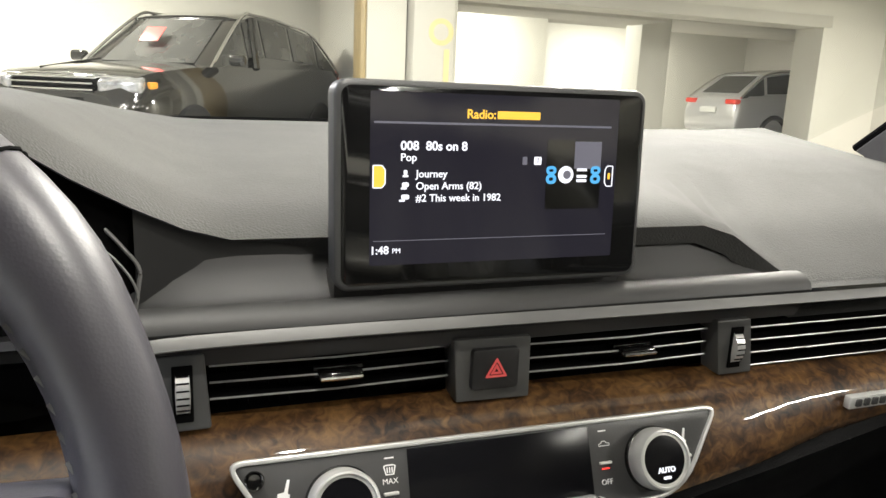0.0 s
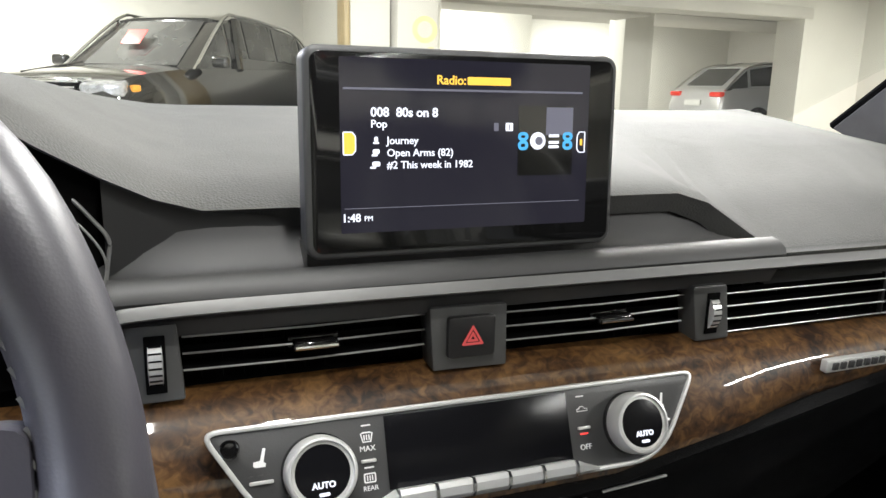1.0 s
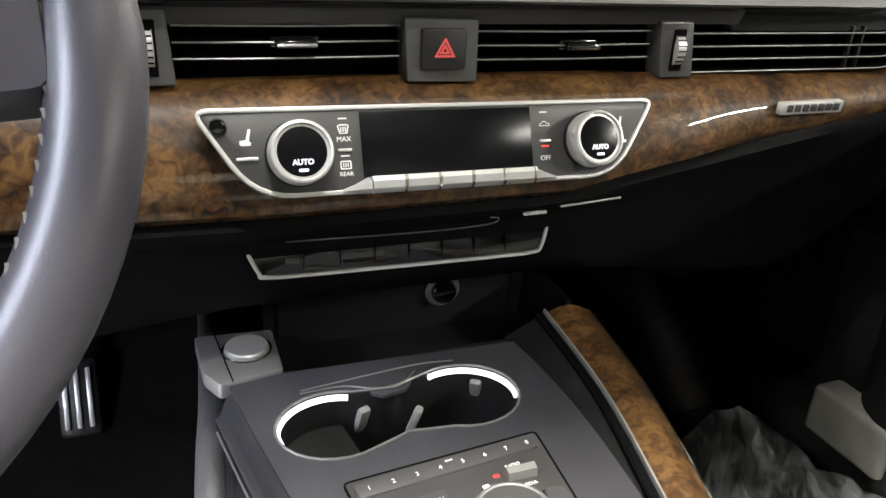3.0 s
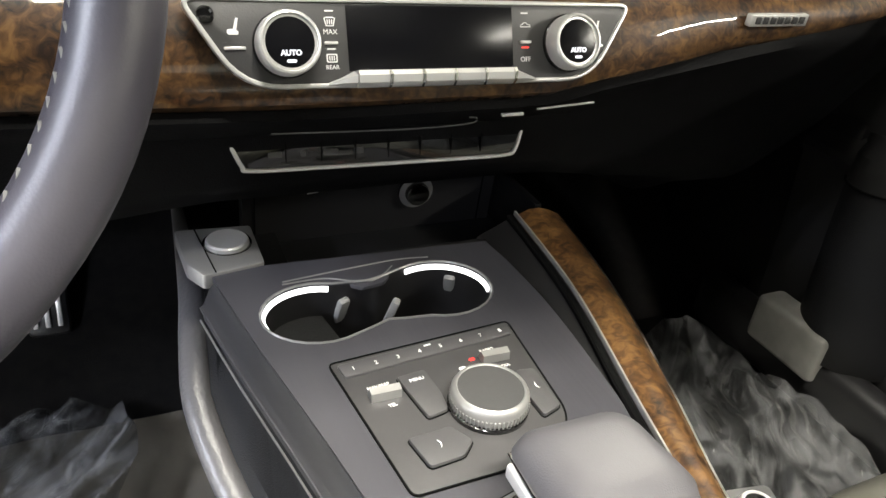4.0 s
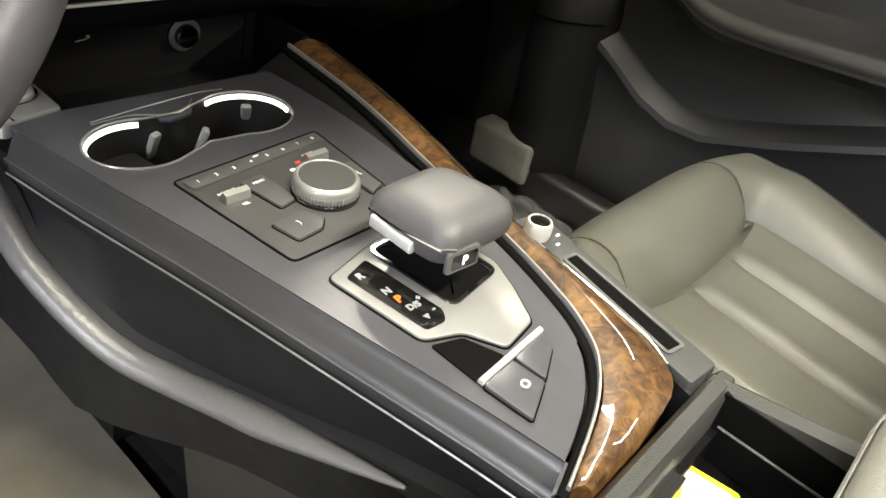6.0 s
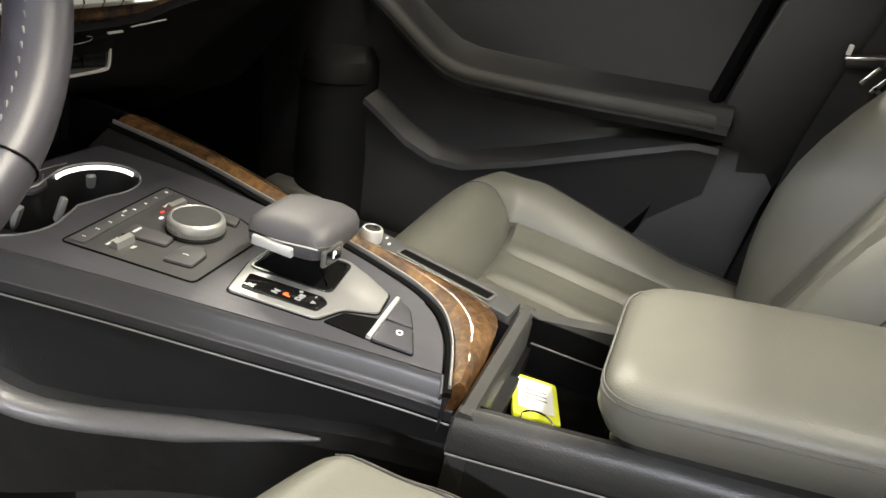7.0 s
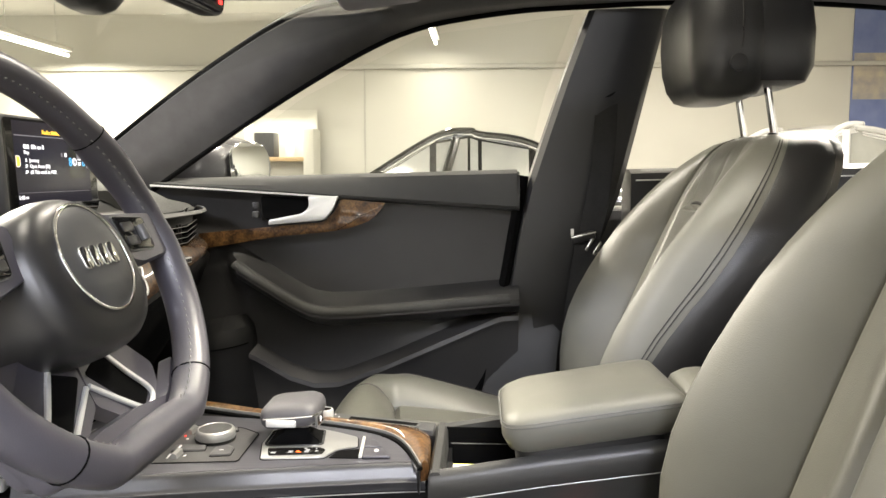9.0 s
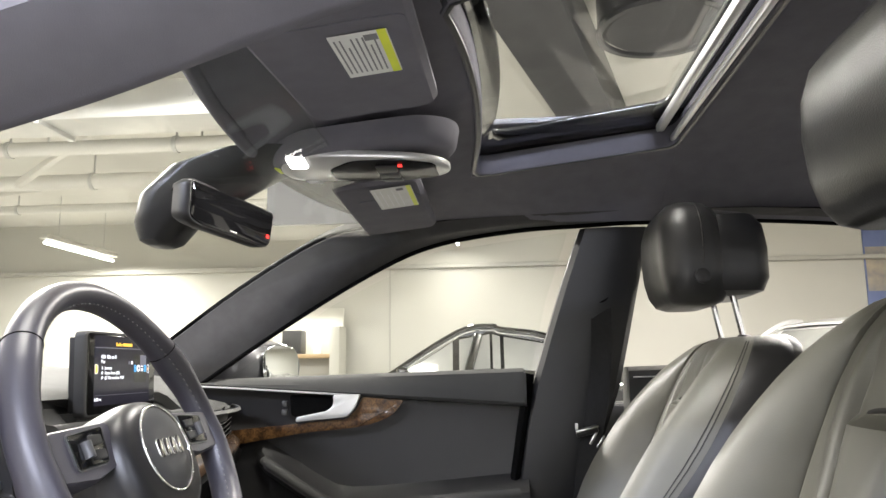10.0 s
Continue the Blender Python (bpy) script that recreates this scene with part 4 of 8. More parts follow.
part("triangle", ring(big, [(x * 0.68, y * 0.68) for x, y in big], 0.0005, tm), RED_PRINT_GLOW, haz, "red triangle outline")
part("inner_triangle", ring([(x * 0.52, y * 0.52) for x, y in big], [(x * 0.2, y * 0.2) for x, y in big], 0.0005, tm), RED_PRINT_GLOW, haz)

# ---------------------------------------------------------------- screen
SC = frame_axes((0.001, 0.004, 1.0850), (1, 0, 0), (0, 0.045, 1))
scr = thing("infotainment_screen", "black tablet-like screen standing on the dashboard, radio page showing", "screen", at=(0, 0.02, 1.03))
hs = rrect(0.197, 0.1175, 0.0085, 6)
part("housing", prism(hs, 0.0165, SC @ Matrix.Translation((0, 0, -0.0145)), 0.003, 3), MIDP, scr)
part("back_shell", prism(inset(hs, 0.008), 0.012, SC @ Matrix.Translation((0, 0, -0.0265)), 0.0), DARK, scr)
part("foot", loft([[(x, 0.012, 1.018), (x, 0.012, 1.032), (x, 0.05, 1.032), (x, 0.05, 1.018)] for x in (-0.095, 0.095)]), MIDP, scr)
part("glass", prism(rrect(0.190, 0.1105, 0.006, 5), 0.0008, SC @ Matrix.Translation((0, 0, 0.0018)), 0.0003), BLACK, scr, "glossy black cover glass")
Z0 = 0.0027
part("picture", prism(rrect(0.157, 0.0965, 0.001, 2, -0.0005, 0.0042), 0.0002, SC @ Matrix.Translation((0, 0, Z0 - 0.0001)), 0), SCREEN_BG, scr, "dark violet radio page")


def on_screen(px, py, w=0, h=0):
    """Place on the picture, in parts of its width and height from its upper left corner."""
    return SC @ Matrix.Translation((-0.0020 - 0.0775 + 0.155 * px, 0.0060 + 0.04575 - 0.0915 * py, Z0 + 0.0002))


def sc_bar(px, py, w, h, mat, name="mark", r=0.0006):
    return part(name, prism(rrect(w, h, min(r, w / 2.2, h / 2.2), 3), 0.0002, on_screen(px, py)), mat, scr)


sc_bar(0.5, 0.175, 0.150, 0.0012, SCREEN_GREY, "header_line")
sc_bar(0.5, 0.895, 0.150, 0.0004, SCREEN_GREY, "footer_line")
writing("Radio:", 0.0072, on_screen(0.425, 0.115), SCREEN_AMBER, scr, bold=0.00012)
sc_bar(0.578, 0.115, 0.0275, 0.0045, SCREEN_AMBER, "name_bar")
writing("008  80s on 8", 0.0072, on_screen(0.115, 0.315), SCREEN_WHITE, scr, align="LEFT", bold=0.00014)
writing("Pop", 0.0062, on_screen(0.115, 0.385), SCREEN_WHITE, scr, align="LEFT", bold=0.00005)
writing("Journey", 0.0060, on_screen(0.175, 0.485), SCREEN_WHITE, scr, align="LEFT", bold=0.00005)
writing("Open Arms (82)", 0.0060, on_screen(0.175, 0.56), SCREEN_WHITE, scr, align="LEFT", bold=0.00005)
writing("#2 This week in 1982", 0.0060, on_screen(0.175, 0.635), SCREEN_WHITE, scr, align="LEFT", bold=0.00005)
writing("1:48", 0.0064, on_screen(0.005, 0.955), SCREEN_WHITE, scr, align="LEFT", bold=0.0001)
writing("PM", 0.0040, on_screen(0.088, 0.960), SCREEN_WHITE, scr, align="LEFT")
for k, (iw, ih) in enumerate(((0.0022, 0.0052), (0.0040, 0.0050), (0.0046, 0.0050))):
    sc_bar(0.135, 0.475 + 0.075 * k, iw, ih * 0.55, SCREEN_WHITE, "icon", 0.0009)
    sc_bar(0.135 - 0.006 * k, 0.497 + 0.075 * k, 0.0034, 0.0012, SCREEN_WHITE, "icon", 0.0004)
sc_bar(0.61, 0.40, 0.0030, 0.0048, SCREEN_GREY, "icon")
sc_bar(0.665, 0.40, 0.0048, 0.0048, SCREEN_WHITE, "icon")
sc_bar(0.665, 0.40, 0.0007, 0.0036, SCREEN_BG, "icon_gap")
tab = round_poly([(-0.0035, 0.0065), (0.002, 0.0065), (0.004, 0.004), (0.004, -0.004), (0.002, -0.0065), (-0.0035, -0.0065)], 0.0008, 2)
part("menu_tab", prism(tab, 0.0002, on_screen(0.035, 0.50)), SCREEN_AMBER, scr)
part("menu_tab_edge", ring(tab, inset(tab, 0.0006), 0.0004, on_screen(0.035, 0.50)), SCREEN_WHITE, scr)
part("menu_tab", ring([(-x * 0.8, y) for x, y in tab], inset([(-x * 0.8, y) for x, y in tab], 0.0006), 0.0003, on_screen(0.985, 0.50)), SCREEN_WHITE, scr)
sc_bar(0.985, 0.50, 0.0016, 0.004, SCREEN_AMBER, "arrow")
art = part("cover_picture", prism(rrect(0.0375, 0.0415, 0.0004, 2), 0.0002, on_screen(0.825, 0.49) @ Matrix.Translation((0, 0, -0.0001))), BLACK, scr, "dark station picture")
part("sheen", prism([(0.000, 0.0035), (0.0185, 0.0035), (0.0185, 0.0200), (0.000, 0.0200)], 0.0002, on_screen(0.825, 0.49)), SCREEN_GREY, art)
for k, (dx, s, mt) in enumerate(((-0.0155, 1, SCREEN_BLUE), (0.0150, 1, SCREEN_BLUE))):
    nb = join(ring(rrect(0.0068, 0.0052, 0.0024, 3, dx, 0.0026), rrect(0.0030, 0.0016, 0.0007, 3, dx, 0.0026), 0.0003), ring(rrect(0.0068, 0.0058, 0.0026, 3, dx, -0.0026), rrect(0.0030, 0.0020, 0.0008, 3, dx, -0.0026), 0.0003))
    bmesh.ops.transform(nb, matrix=on_screen(0.825, 0.49) @ Matrix.Translation((0, 0, 0.0002)), verts=nb.verts)
    part("numeral", nb, mt, art)
part("disc", lathe([(0.001, 0), (0.0052, 0.0), (0.0052, 0.0003), (0.001, 0.0003)], on_screen(0.825, 0.49) @ Matrix.Translation((-0.0055, 0, 0)), 24), SCREEN_WHITE, art)
part("disc_centre", lathe([(0.0005, 0), (0.0026, 0.0), (0.0026, 0.0003), (0.0005, 0.0003)], on_screen(0.825, 0.49) @ Matrix.Translation((-0.0048, 0, 0.0002)), 16), SCREEN_GREY, art)
for dy in (-0.0036, -0.0010, 0.0030):
    part("bar", prism(rrect(0.0070, 0.0017, 0.0005, 2, 0.0055, dy), 0.0003, on_screen(0.825, 0.49)), SCREEN_WHITE, art)

# ---------------------------------------------------------------- climate panel
CL = frame_axes((-0.003, -0.0375, 0.9195), (1, 0, -0.012), (0, 0.42, 1))
clim = thing("climate_control_panel", "charcoal climate panel with two bright-ringed knobs and a dark display", "control panel", at=(0, -0.03, 0.92))
face = round_poly([(-0.1590, 0.0272), (0.1550, 0.0272), (0.119, -0.0262), (-0.126, -0.0262)], [0.012, 0.012, 0.024, 0.024], 6)
part("bright_frame", ring(face, inset(face, 0.0028), 0.0065, CL @ Matrix.Translation((0, 0, -0.001)), 0.0008), SATIN, clim, "satin silver frame")
part("faceplate", prism(inset(face, 0.0022), 0.005, CL @ Matrix.Translation((0, 0, -0.001)), 0.0005), MIDP, clim)
part("display", prism([(-0.0600, 0.0232), (0.0555, 0.0232), (0.0555, -0.0165), (-0.0600, -0.0165)], 0.0008, CL @ Matrix.Translation((0, 0, 0.0040)), 0.0002), KNOBFACE, clim, "glossy black display, switched off")
blade_x = [-0.0565 + 0.0222 * i for i in range(6)]
for a, b in zip(blade_x, blade_x[1:]):
    kb_ = loft([[(x, -0.0165, 0.0045), (x, -0.0165, 0.0105), (x, -0.0195, 0.0120), (x, -0.0240, 0.0110), (x, -0.0268, 0.0070), (x, -0.0268, 0.0040)] for x in (a + 0.0004, b - 0.0018)])
    bmesh.ops.transform(kb_, matrix=CL, verts=kb_.verts)
    part("toggle_key", kb_, SATIN, clim)
    kb_ = loft([[(x, -0.0165, 0.0045), (x, -0.0165, 0.0112), (x, -0.0195, 0.0128), (x, -0.0240, 0.0118), (x, -0.0272, 0.0075), (x, -0.0272, 0.0040)] for x in (b - 0.0015, b + 0.0001)])
    bmesh.ops.transform(kb_, matrix=CL, verts=kb_.verts)
    part("key_gap", kb_, CHROME, clim)
for s in (-1, 1):
    x0 = -0.0570 if s < 0 else 0.0550
    kb_ = loft([[(x0, -0.0165, 0.0045), (x0, -0.0195, 0.0120), (x0, -0.0240, 0.0110), (x0, -0.0268, 0.0045)],
                            [(x0 + s * 0.009, -0.0205, 0.0045), (x0 + s * 0.009, -0.0215, 0.0095), (x0 + s * 0.009, -0.0240, 0.0090), (x0 + s * 0.009, -0.0262, 0.0045)],
                            [(x0 + s * 0.017, -0.0232, 0.0045), (x0 + s * 0.017, -0.0236, 0.0058), (x0 + s * 0.017, -0.0248, 0.0058), (x0 + s * 0.017, -0.0254, 0.0045)]])
    bmesh.ops.transform(kb_, matrix=CL, verts=kb_.verts)
    part("blade_end", kb_, SATIN, clim)
for s in (-1, 1):
    km = CL @ Matrix.Translation((s * 0.0985 + (0.0005 if s > 0 else 0), -0.0005, 0.0035))
    km = km @ Matrix.Diagonal((0.88, 0.88, 0.95, 1))
    kn = part("knob", lathe([(0.0200, 0), (0.0222, 0.0002), (0.0225, 0.003), (0.0222, 0.0035)], km, 48), BLACK, clim, "climate knob")
    part("knurled_ring", lathe([(0.0180, 0.003), (0.0212, 0.003), (0.0215, 0.006), (0.0212, 0.0145), (0.0202, 0.0165), (0.0188, 0.0168), (0.0182, 0.0150)], km, 72), SATIN, kn, "bright knurled ring")
    part("dial_face", lathe([(0.0005, 0.0158), (0.0110, 0.0156), (0.0183, 0.0148), (0.0185, 0.003)], km, 40), KNOBFACE, kn, "glossy black dial")
    writing("AUTO", 0.0050, km @ Matrix.Translation((0, -0.0070, 0.0160)), SCREEN_WHITE, kn, bold=0.00015)
    part("lit_mark", prism(rrect(0.0065, 0.0020, 0.0009, 3), 0.0003, km @ Matrix.Translation((0, -0.0122, 0.0156))), SCREEN_WHITE, kn)
    # seat symbol with its bar
    sx = -0.1285 if s < 0 else 0.1230
    seat = [(-0.0022, -0.0045), (0.0030, -0.0045), (0.0034, -0.0028), (0.0022, -0.0020), (0.0036, 0.0048), (0.0022, 0.0050), (0.0004, -0.0012), (-0.0030, -0.0016), (-0.0032, -0.0036)]
    part("seat_symbol", prism(seat, 0.0003, CL @ Matrix.Translation((sx, 0.0100, 0.0040))), DIM_INK, clim)
    part("seat_key", prism(rrect(0.0125, 0.0018, 0.0006, 2), 0.0012, CL @ Matrix.Translation((sx - s * 0.0005, -0.0022, 0.0040)), 0.0002), SATIN, clim)
    for k in range(3):
        part("dash_mark", prism(rrect(0.0035, 0.0008, 0.0003, 2), 0.0002, CL @ Matrix.Translation((sx - 0.0048 + 0.0048 * k, 0.0012, 0.0040))), MIDP, clim)
    cx = -0.0705 if s < 0 else 0.0655
    part("side_key", prism(rrect(0.0085, 0.0018, 0.0006, 2), 0.0015, CL @ Matrix.Translation((cx, 0.0005, 0.0040)), 0.0003), SATIN, clim)
    for k, dz in enumerate((0.0195, -0.0030)):
        part("lamp_slot", prism(rrect(0.0055, 0.0008, 0.0003, 2), 0.0002, CL @ Matrix.Translation((cx, dz, 0.0040))), RED if (s > 0 and k == 1) else DIM_INK, clim)
fan = [(-0.0036, 0.0022), (-0.0020, 0.0030), (0.0020, 0.0030), (0.0036, 0.0022), (0.0024, -0.0026), (-0.0024, -0.0026)]
part("window_symbol", ring(fan, inset(fan, 0.0007), 0.0003, CL @ Matrix.Translation((-0.0705, 0.0130, 0.0040))), DIM_INK, clim)
part("rear_symbol", ring(rrect(0.0068, 0.0052, 0.0008, 3), rrect(0.0054, 0.0038, 0.0005, 3), 0.0003, CL @ Matrix.Translation((-0.0705, -0.0085, 0.0040))), DIM_INK, clim)
for k in (-1, 0, 1):
    part("heat_line", prism(rrect(0.0006, 0.0030, 0.0002, 2), 0.0003, CL @ Matrix.Translation((-0.0705 + 0.0014 * k, 0.0130, 0.0040))), DIM_INK, clim)
    part("heat_line", prism(rrect(0.0006, 0.0028, 0.0002, 2), 0.0003, CL @ Matrix.Translation((-0.0705 + 0.0014 * k, -0.0085, 0.0040))), DIM_INK, clim)
car_icon = [(-0.0038, -0.0012), (0.0038, -0.0012), (0.0038, 0.0004), (0.0018, 0.0008), (0.0008, 0.0020), (-0.0014, 0.0020), (-0.0024, 0.0008), (-0.0038, 0.0004)]
part("car_symbol", ring(car_icon, inset(car_icon, 0.0005), 0.0003, CL @ Matrix.Translation((0.0660, 0.0115, 0.0040))), DIM_INK, clim)
writing("MAX", 0.0042, CL @ Matrix.Translation((-0.0705, 0.0070, 0.0041)), DIM_INK, clim)
writing("REAR", 0.0036, CL @ Matrix.Translation((-0.0705, -0.0140, 0.0041)), DIM_INK, clim)
writing("OFF", 0.0046, CL @ Matrix.Translation((0.0655, -0.0110, 0.0041)), DIM_INK, clim)
part("sensor", lathe([(0.0022, 0.0), (0.0052, 0.0), (0.0052, 0.0010), (0.0044, 0.0018), (0.0032, 0.0006), (0.0005, 0.0004)], CL @ Matrix.Translation((-0.1430, 0.0165, 0.0040)), 24), BLACK, clim, "small round air sensor")

# lower switch strip
ST = frame_axes((-0.018, 0.0035, 0.8295), (1, 0, -0.02), (0, 0.18, 1))
sw = thing("switch_strip", "black switch strip with a bright lower edge", "switch panel", at=(0, 0, 0.83))
so = round_poly([(-0.1130, 0.0110), (0.1125, 0.0110), (0.106, -0.0085), (-0.104, -0.0085)], [0.001, 0.001, 0.008, 0.008], 4)
part("body", prism(so, 0.009, ST @ Matrix.Translation((0, 0, -0.003)), 0.0008), BLACK, sw)
edge = [ST @ Vector((x, y, 0.0062)) for x, y in spline2([(-0.1135, 0.0105), (-0.1060, -0.0055), (-0.1010, -0.0088), (-0.06, -0.0095), (0.06, -0.0095), (0.1000, -0.0088), (0.1085, -0.0050), (0.1130, 0.0105)])]
part("bright_edge", strip(edge, 0.0030, 0.0026, up=(0, -1, 0.2)), SATIN, sw, "satin silver edge")
for i in range(1, 8):
    part("key_gap", box(tuple(ST @ Vector((-0.101 + 0.0255 * i, 0.0005, 0.0062))), (0.0006, 0.0016, 0.0185)), VOID, sw)
for x, w in ((-0.083, 0.010), (-0.063, 0.004), (-0.043, 0.011), (-0.022, 0.008)):
    part("mark", prism(rrect(w, 0.0045, 0.001, 2), 0.0002, ST @ Matrix.Translation((x, 0.0015, 0.0062))), MIDP, sw)

# storage bay between dash and console
bay = thing("storage_bay", "dark open storage bay with a socket panel", "storage bay", at=(0, 0.06, 0.72))
part("back_panel", loft([[(x, 0.078 + 0.0 * x, 0.800), (x, 0.088, 0.690), (x, 0.10, 0.690), (x, 0.10, 0.800)] for x in (-0.112, 0.0, 0.125)]), DARK, bay)
part("bay_floor", box((0.005, 0.045, 0.705), (0.25, 0.10, 0.01), 0.002), DARK, bay)
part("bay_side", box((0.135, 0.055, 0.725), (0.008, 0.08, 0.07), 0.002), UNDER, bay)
part("panel_seam", ring(rrect(0.215, 0.090, 0.006, 4), rrect(0.213, 0.088, 0.006, 4), 0.001, frame_axes((0.005, 0.0825, 0.745), (1, 0, 0), (0, -0.09, 1))), VOID, bay)
lm = frame_axes((0.044, 0.0835, 0.750), (1, 0, 0), (0, -0.09, 1))
sock = part("socket", lathe([(0.0125, 0), (0.0165, 0.0005), (0.0168, 0.003), (0.0135, 0.0042), (0.0128, 0.001)], lm, 36), BLACK, bay, "round power socket")
part("socket_ring", lathe([(0.0150, 0.003), (0.0163, 0.0036), (0.0163, 0.0042), (0.0150, 0.0046)], lm, 36), SLAT_EDGE, sock)
part("usb_mark", join(prism(rrect(0.010, 0.0012, 0.0004, 2), 0.0003, frame_axes((-0.052, 0.0815, 0.758), (1, 0, 0.1), (0, -0.09, 1))), prism(rrect(0.0035, 0.0035, 0.001, 2), 0.0003, frame_axes((-0.046, 0.0812, 0.7605), (1, 0, 0.1), (0, -0.09, 1)))), DIM_INK, bay)
part("socket_plug", lathe([(0.0110, 0.0005), (0.0112, 0.0085), (0.0098, 0.0105), (0.0060, 0.0108), (0.0050, 0.0095), (0.0005, 0.0094)], lm, 30), BLACK, sock)
part("plug_ring", lathe([(0.0098, 0.0098), (0.0108, 0.0098), (0.0104, 0.0110), (0.0094, 0.0112)], lm, 30), CHROME, sock)
um = frame_axes((-0.072, 0.0832, 0.757), (1, 0, 0), (0, -0.09, 1))
part("usb_symbol", join(prism(rrect(0.009, 0.0012, 0.0004, 2), 0.0003, um), prism(rrect(0.003, 0.003, 0.0012, 3, -0.004, 0), 0.0003, um), prism(rrect(0.0008, 0.004, 0.0003, 2, 0.004, -0.004), 0.0003, um)), DIM_INK, bay)

# ---------------------------------------------------------------- centre console
T = 0.748
con = thing("centre_console", "dark brushed centre console with bright trim lines and burl wood", "console", at=(-0.03, -0.25, 0.6))
TRIM = spline2([(0.107, 0.022), (0.0975, -0.10), (0.0755, -0.207), (0.0525, -0.304), (0.0340, -0.362), (0.0200, -0.3925), (0.0005, -0.4170), (-0.0340, -0.4375), (-0.0880, -0.4560)], 5)
CUT = sum(1 for x, y in TRIM if y > 0.010)
TRIM = TRIM[CUT:]
RIDGE_L = spline2([(-0.1600, -0.022), (-0.1460, -0.10), (-0.1255, -0.20), (-0.1075, -0.30), (-0.0900, -0.40), (-0.0820, -0.4610)], 4)
LEFT = [(x + 0.011, y) for x, y in RIDGE_L]


def cup_outline(d=0.0):
    pts = []
    for k in range(19):
        a = radians(62 + (298 - 62) * k / 18)
        pts.append((-0.0885 + (0.0390 + d) * math.cos(a), -0.0755 + (0.0345 + d) * math.sin(a)))
    pts += [(-0.0560, -0.1010 - d), (-0.0450, -0.0965 - d), (-0.0330, -0.0985 - d)]
    for k in range(19):
        a = radians(-118 + 236 * k / 18)
        pts.append((0.0045 + (0.0400 + d) * math.cos(a), -0.0690 + (0.0355 + d) * math.sin(a)))
    pts += [(-0.0260, -0.0420 + d), (-0.0400, -0.0480 + d), (-0.0550, -0.0465 + d)]
    return pts


def holed_plate(outer, holes, z, thick):
    bm = bmesh.new()
    loops = []
    for poly in [outer] + holes:
        vs = [bm.verts.new((x, y, z)) for x, y in poly]
        es = [bm.edges.new((vs[i], vs[(i + 1) % len(vs)])) for i in range(len(vs))]
        loops.append(es)
    bmesh.ops.triangle_fill(bm, edges=[e for es in loops for e in es], use_beauty=True)
    for f in bm.faces:
        if f.normal.z < 0:
            f.normal_flip()
    r = bmesh.ops.extrude_face_region(bm, geom=list(bm.faces))
    bmesh.ops.translate(bm, verts=[v for v in r["geom"] if isinstance(v, bmesh.types.BMVert)], vec=(0, 0, -thick))
    return bm


inner_trim = [(x - 0.026 * max(0, min(1, (y + 0.22) / 0.2)) - 0.0075, y + (0.004 if y < -0.40 else 0)) for x, y in TRIM if y < -0.014]
plate = [(0.0690, -0.0150)] + inner_trim[1:] + LEFT[::-1] + [(-0.150, -0.0140), (-0.1120, -0.0080)]
gate = [(-0.0780, -0.2700), (-0.0300, -0.2580), (0.0180, -0.2580), (0.0240, -0.3200), (0.0130, -0.3440), (-0.0030, -0.3710), (-0.0340, -0.3760), (-0.0460, -0.3520), (-0.0700, -0.3420)]
tray = [(-0.0690, -0.3475), (-0.0490, -0.3545), (-0.0400, -0.3790), (-0.0690, -0.3830)]
part("top_plate", holed_plate(plate, [cup_outline(0.0)], T, 0.005), PLATE, con, "dark brushed top plate")
part("under_body", loft([[(x0 + 0.026, y, T - 0.0065), (x1 - 0.004, y, T - 0.0065), (x1 - 0.002, y, 0.40), (x0 + 0.04, y, 0.40)] for y, x0, x1 in ((-0.1450, -0.140, 0.075), (-0.25, -0.130, 0.05), (-0.35, -0.115, 0.025), (-0.45, -0.10, -0.02))]), DARK, con)
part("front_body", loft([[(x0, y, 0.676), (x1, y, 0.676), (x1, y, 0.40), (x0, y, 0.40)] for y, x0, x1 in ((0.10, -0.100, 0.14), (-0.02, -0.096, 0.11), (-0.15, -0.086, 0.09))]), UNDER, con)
part("front_apron", box((-0.02, -0.004, 0.715), (0.21, 0.008, 0.055), 0.002), DARK, con)
# left edge: rounded shoulder, thin bright line, knee pad and side wall
lrows = []
for x, y in RIDGE_L:
    lrows.append([(x + 0.016, y, T - 0.0045), (x + 0.0105, y, T - 0.0008), (x + 0.0085, y, T - 0.0022), (x + 0.006, y, T - 0.0060), (x + 0.0030, y, T - 0.0140), (x + 0.0012, y, T - 0.0180), (x - 0.0002, y, T - 0.0188), (x - 0.0012, y, T - 0.0200), (x - 0.0010, y, T - 0.0222), (x + 0.0008, y, T - 0.0250), (x + 0.0010, y, T - 0.0300), (x + 0.012, y, T - 0.0300)])
part("edge_shoulder", loft(lrows), SHOULDER, con, "smooth charcoal edge with a ridge")
# Lighter strip along the ridge: its highlight is put into the colour
part("ridge_highlight", strip([(x - 0.0007, y, T - 0.0196) for x, y in RIDGE_L], 0.0016, 0.0012), EDGE, con, "lighter strip painted as the ridge's highlight")
part("bright_line", strip([(x - 0.0012, y, T - 0.0310) for x, y in RIDGE_L], 0.0013, 0.0010), GREY_SATIN, con, "thin bright line")
KNEE_SKIN = pbr("soft_knee_skin", (0.105, 0.103, 0.105), (0.085, 0.083, 0.086), 9, 0.38, 0.06, bump=0.3, bump_scale=260, cells=True, spec=0.6)
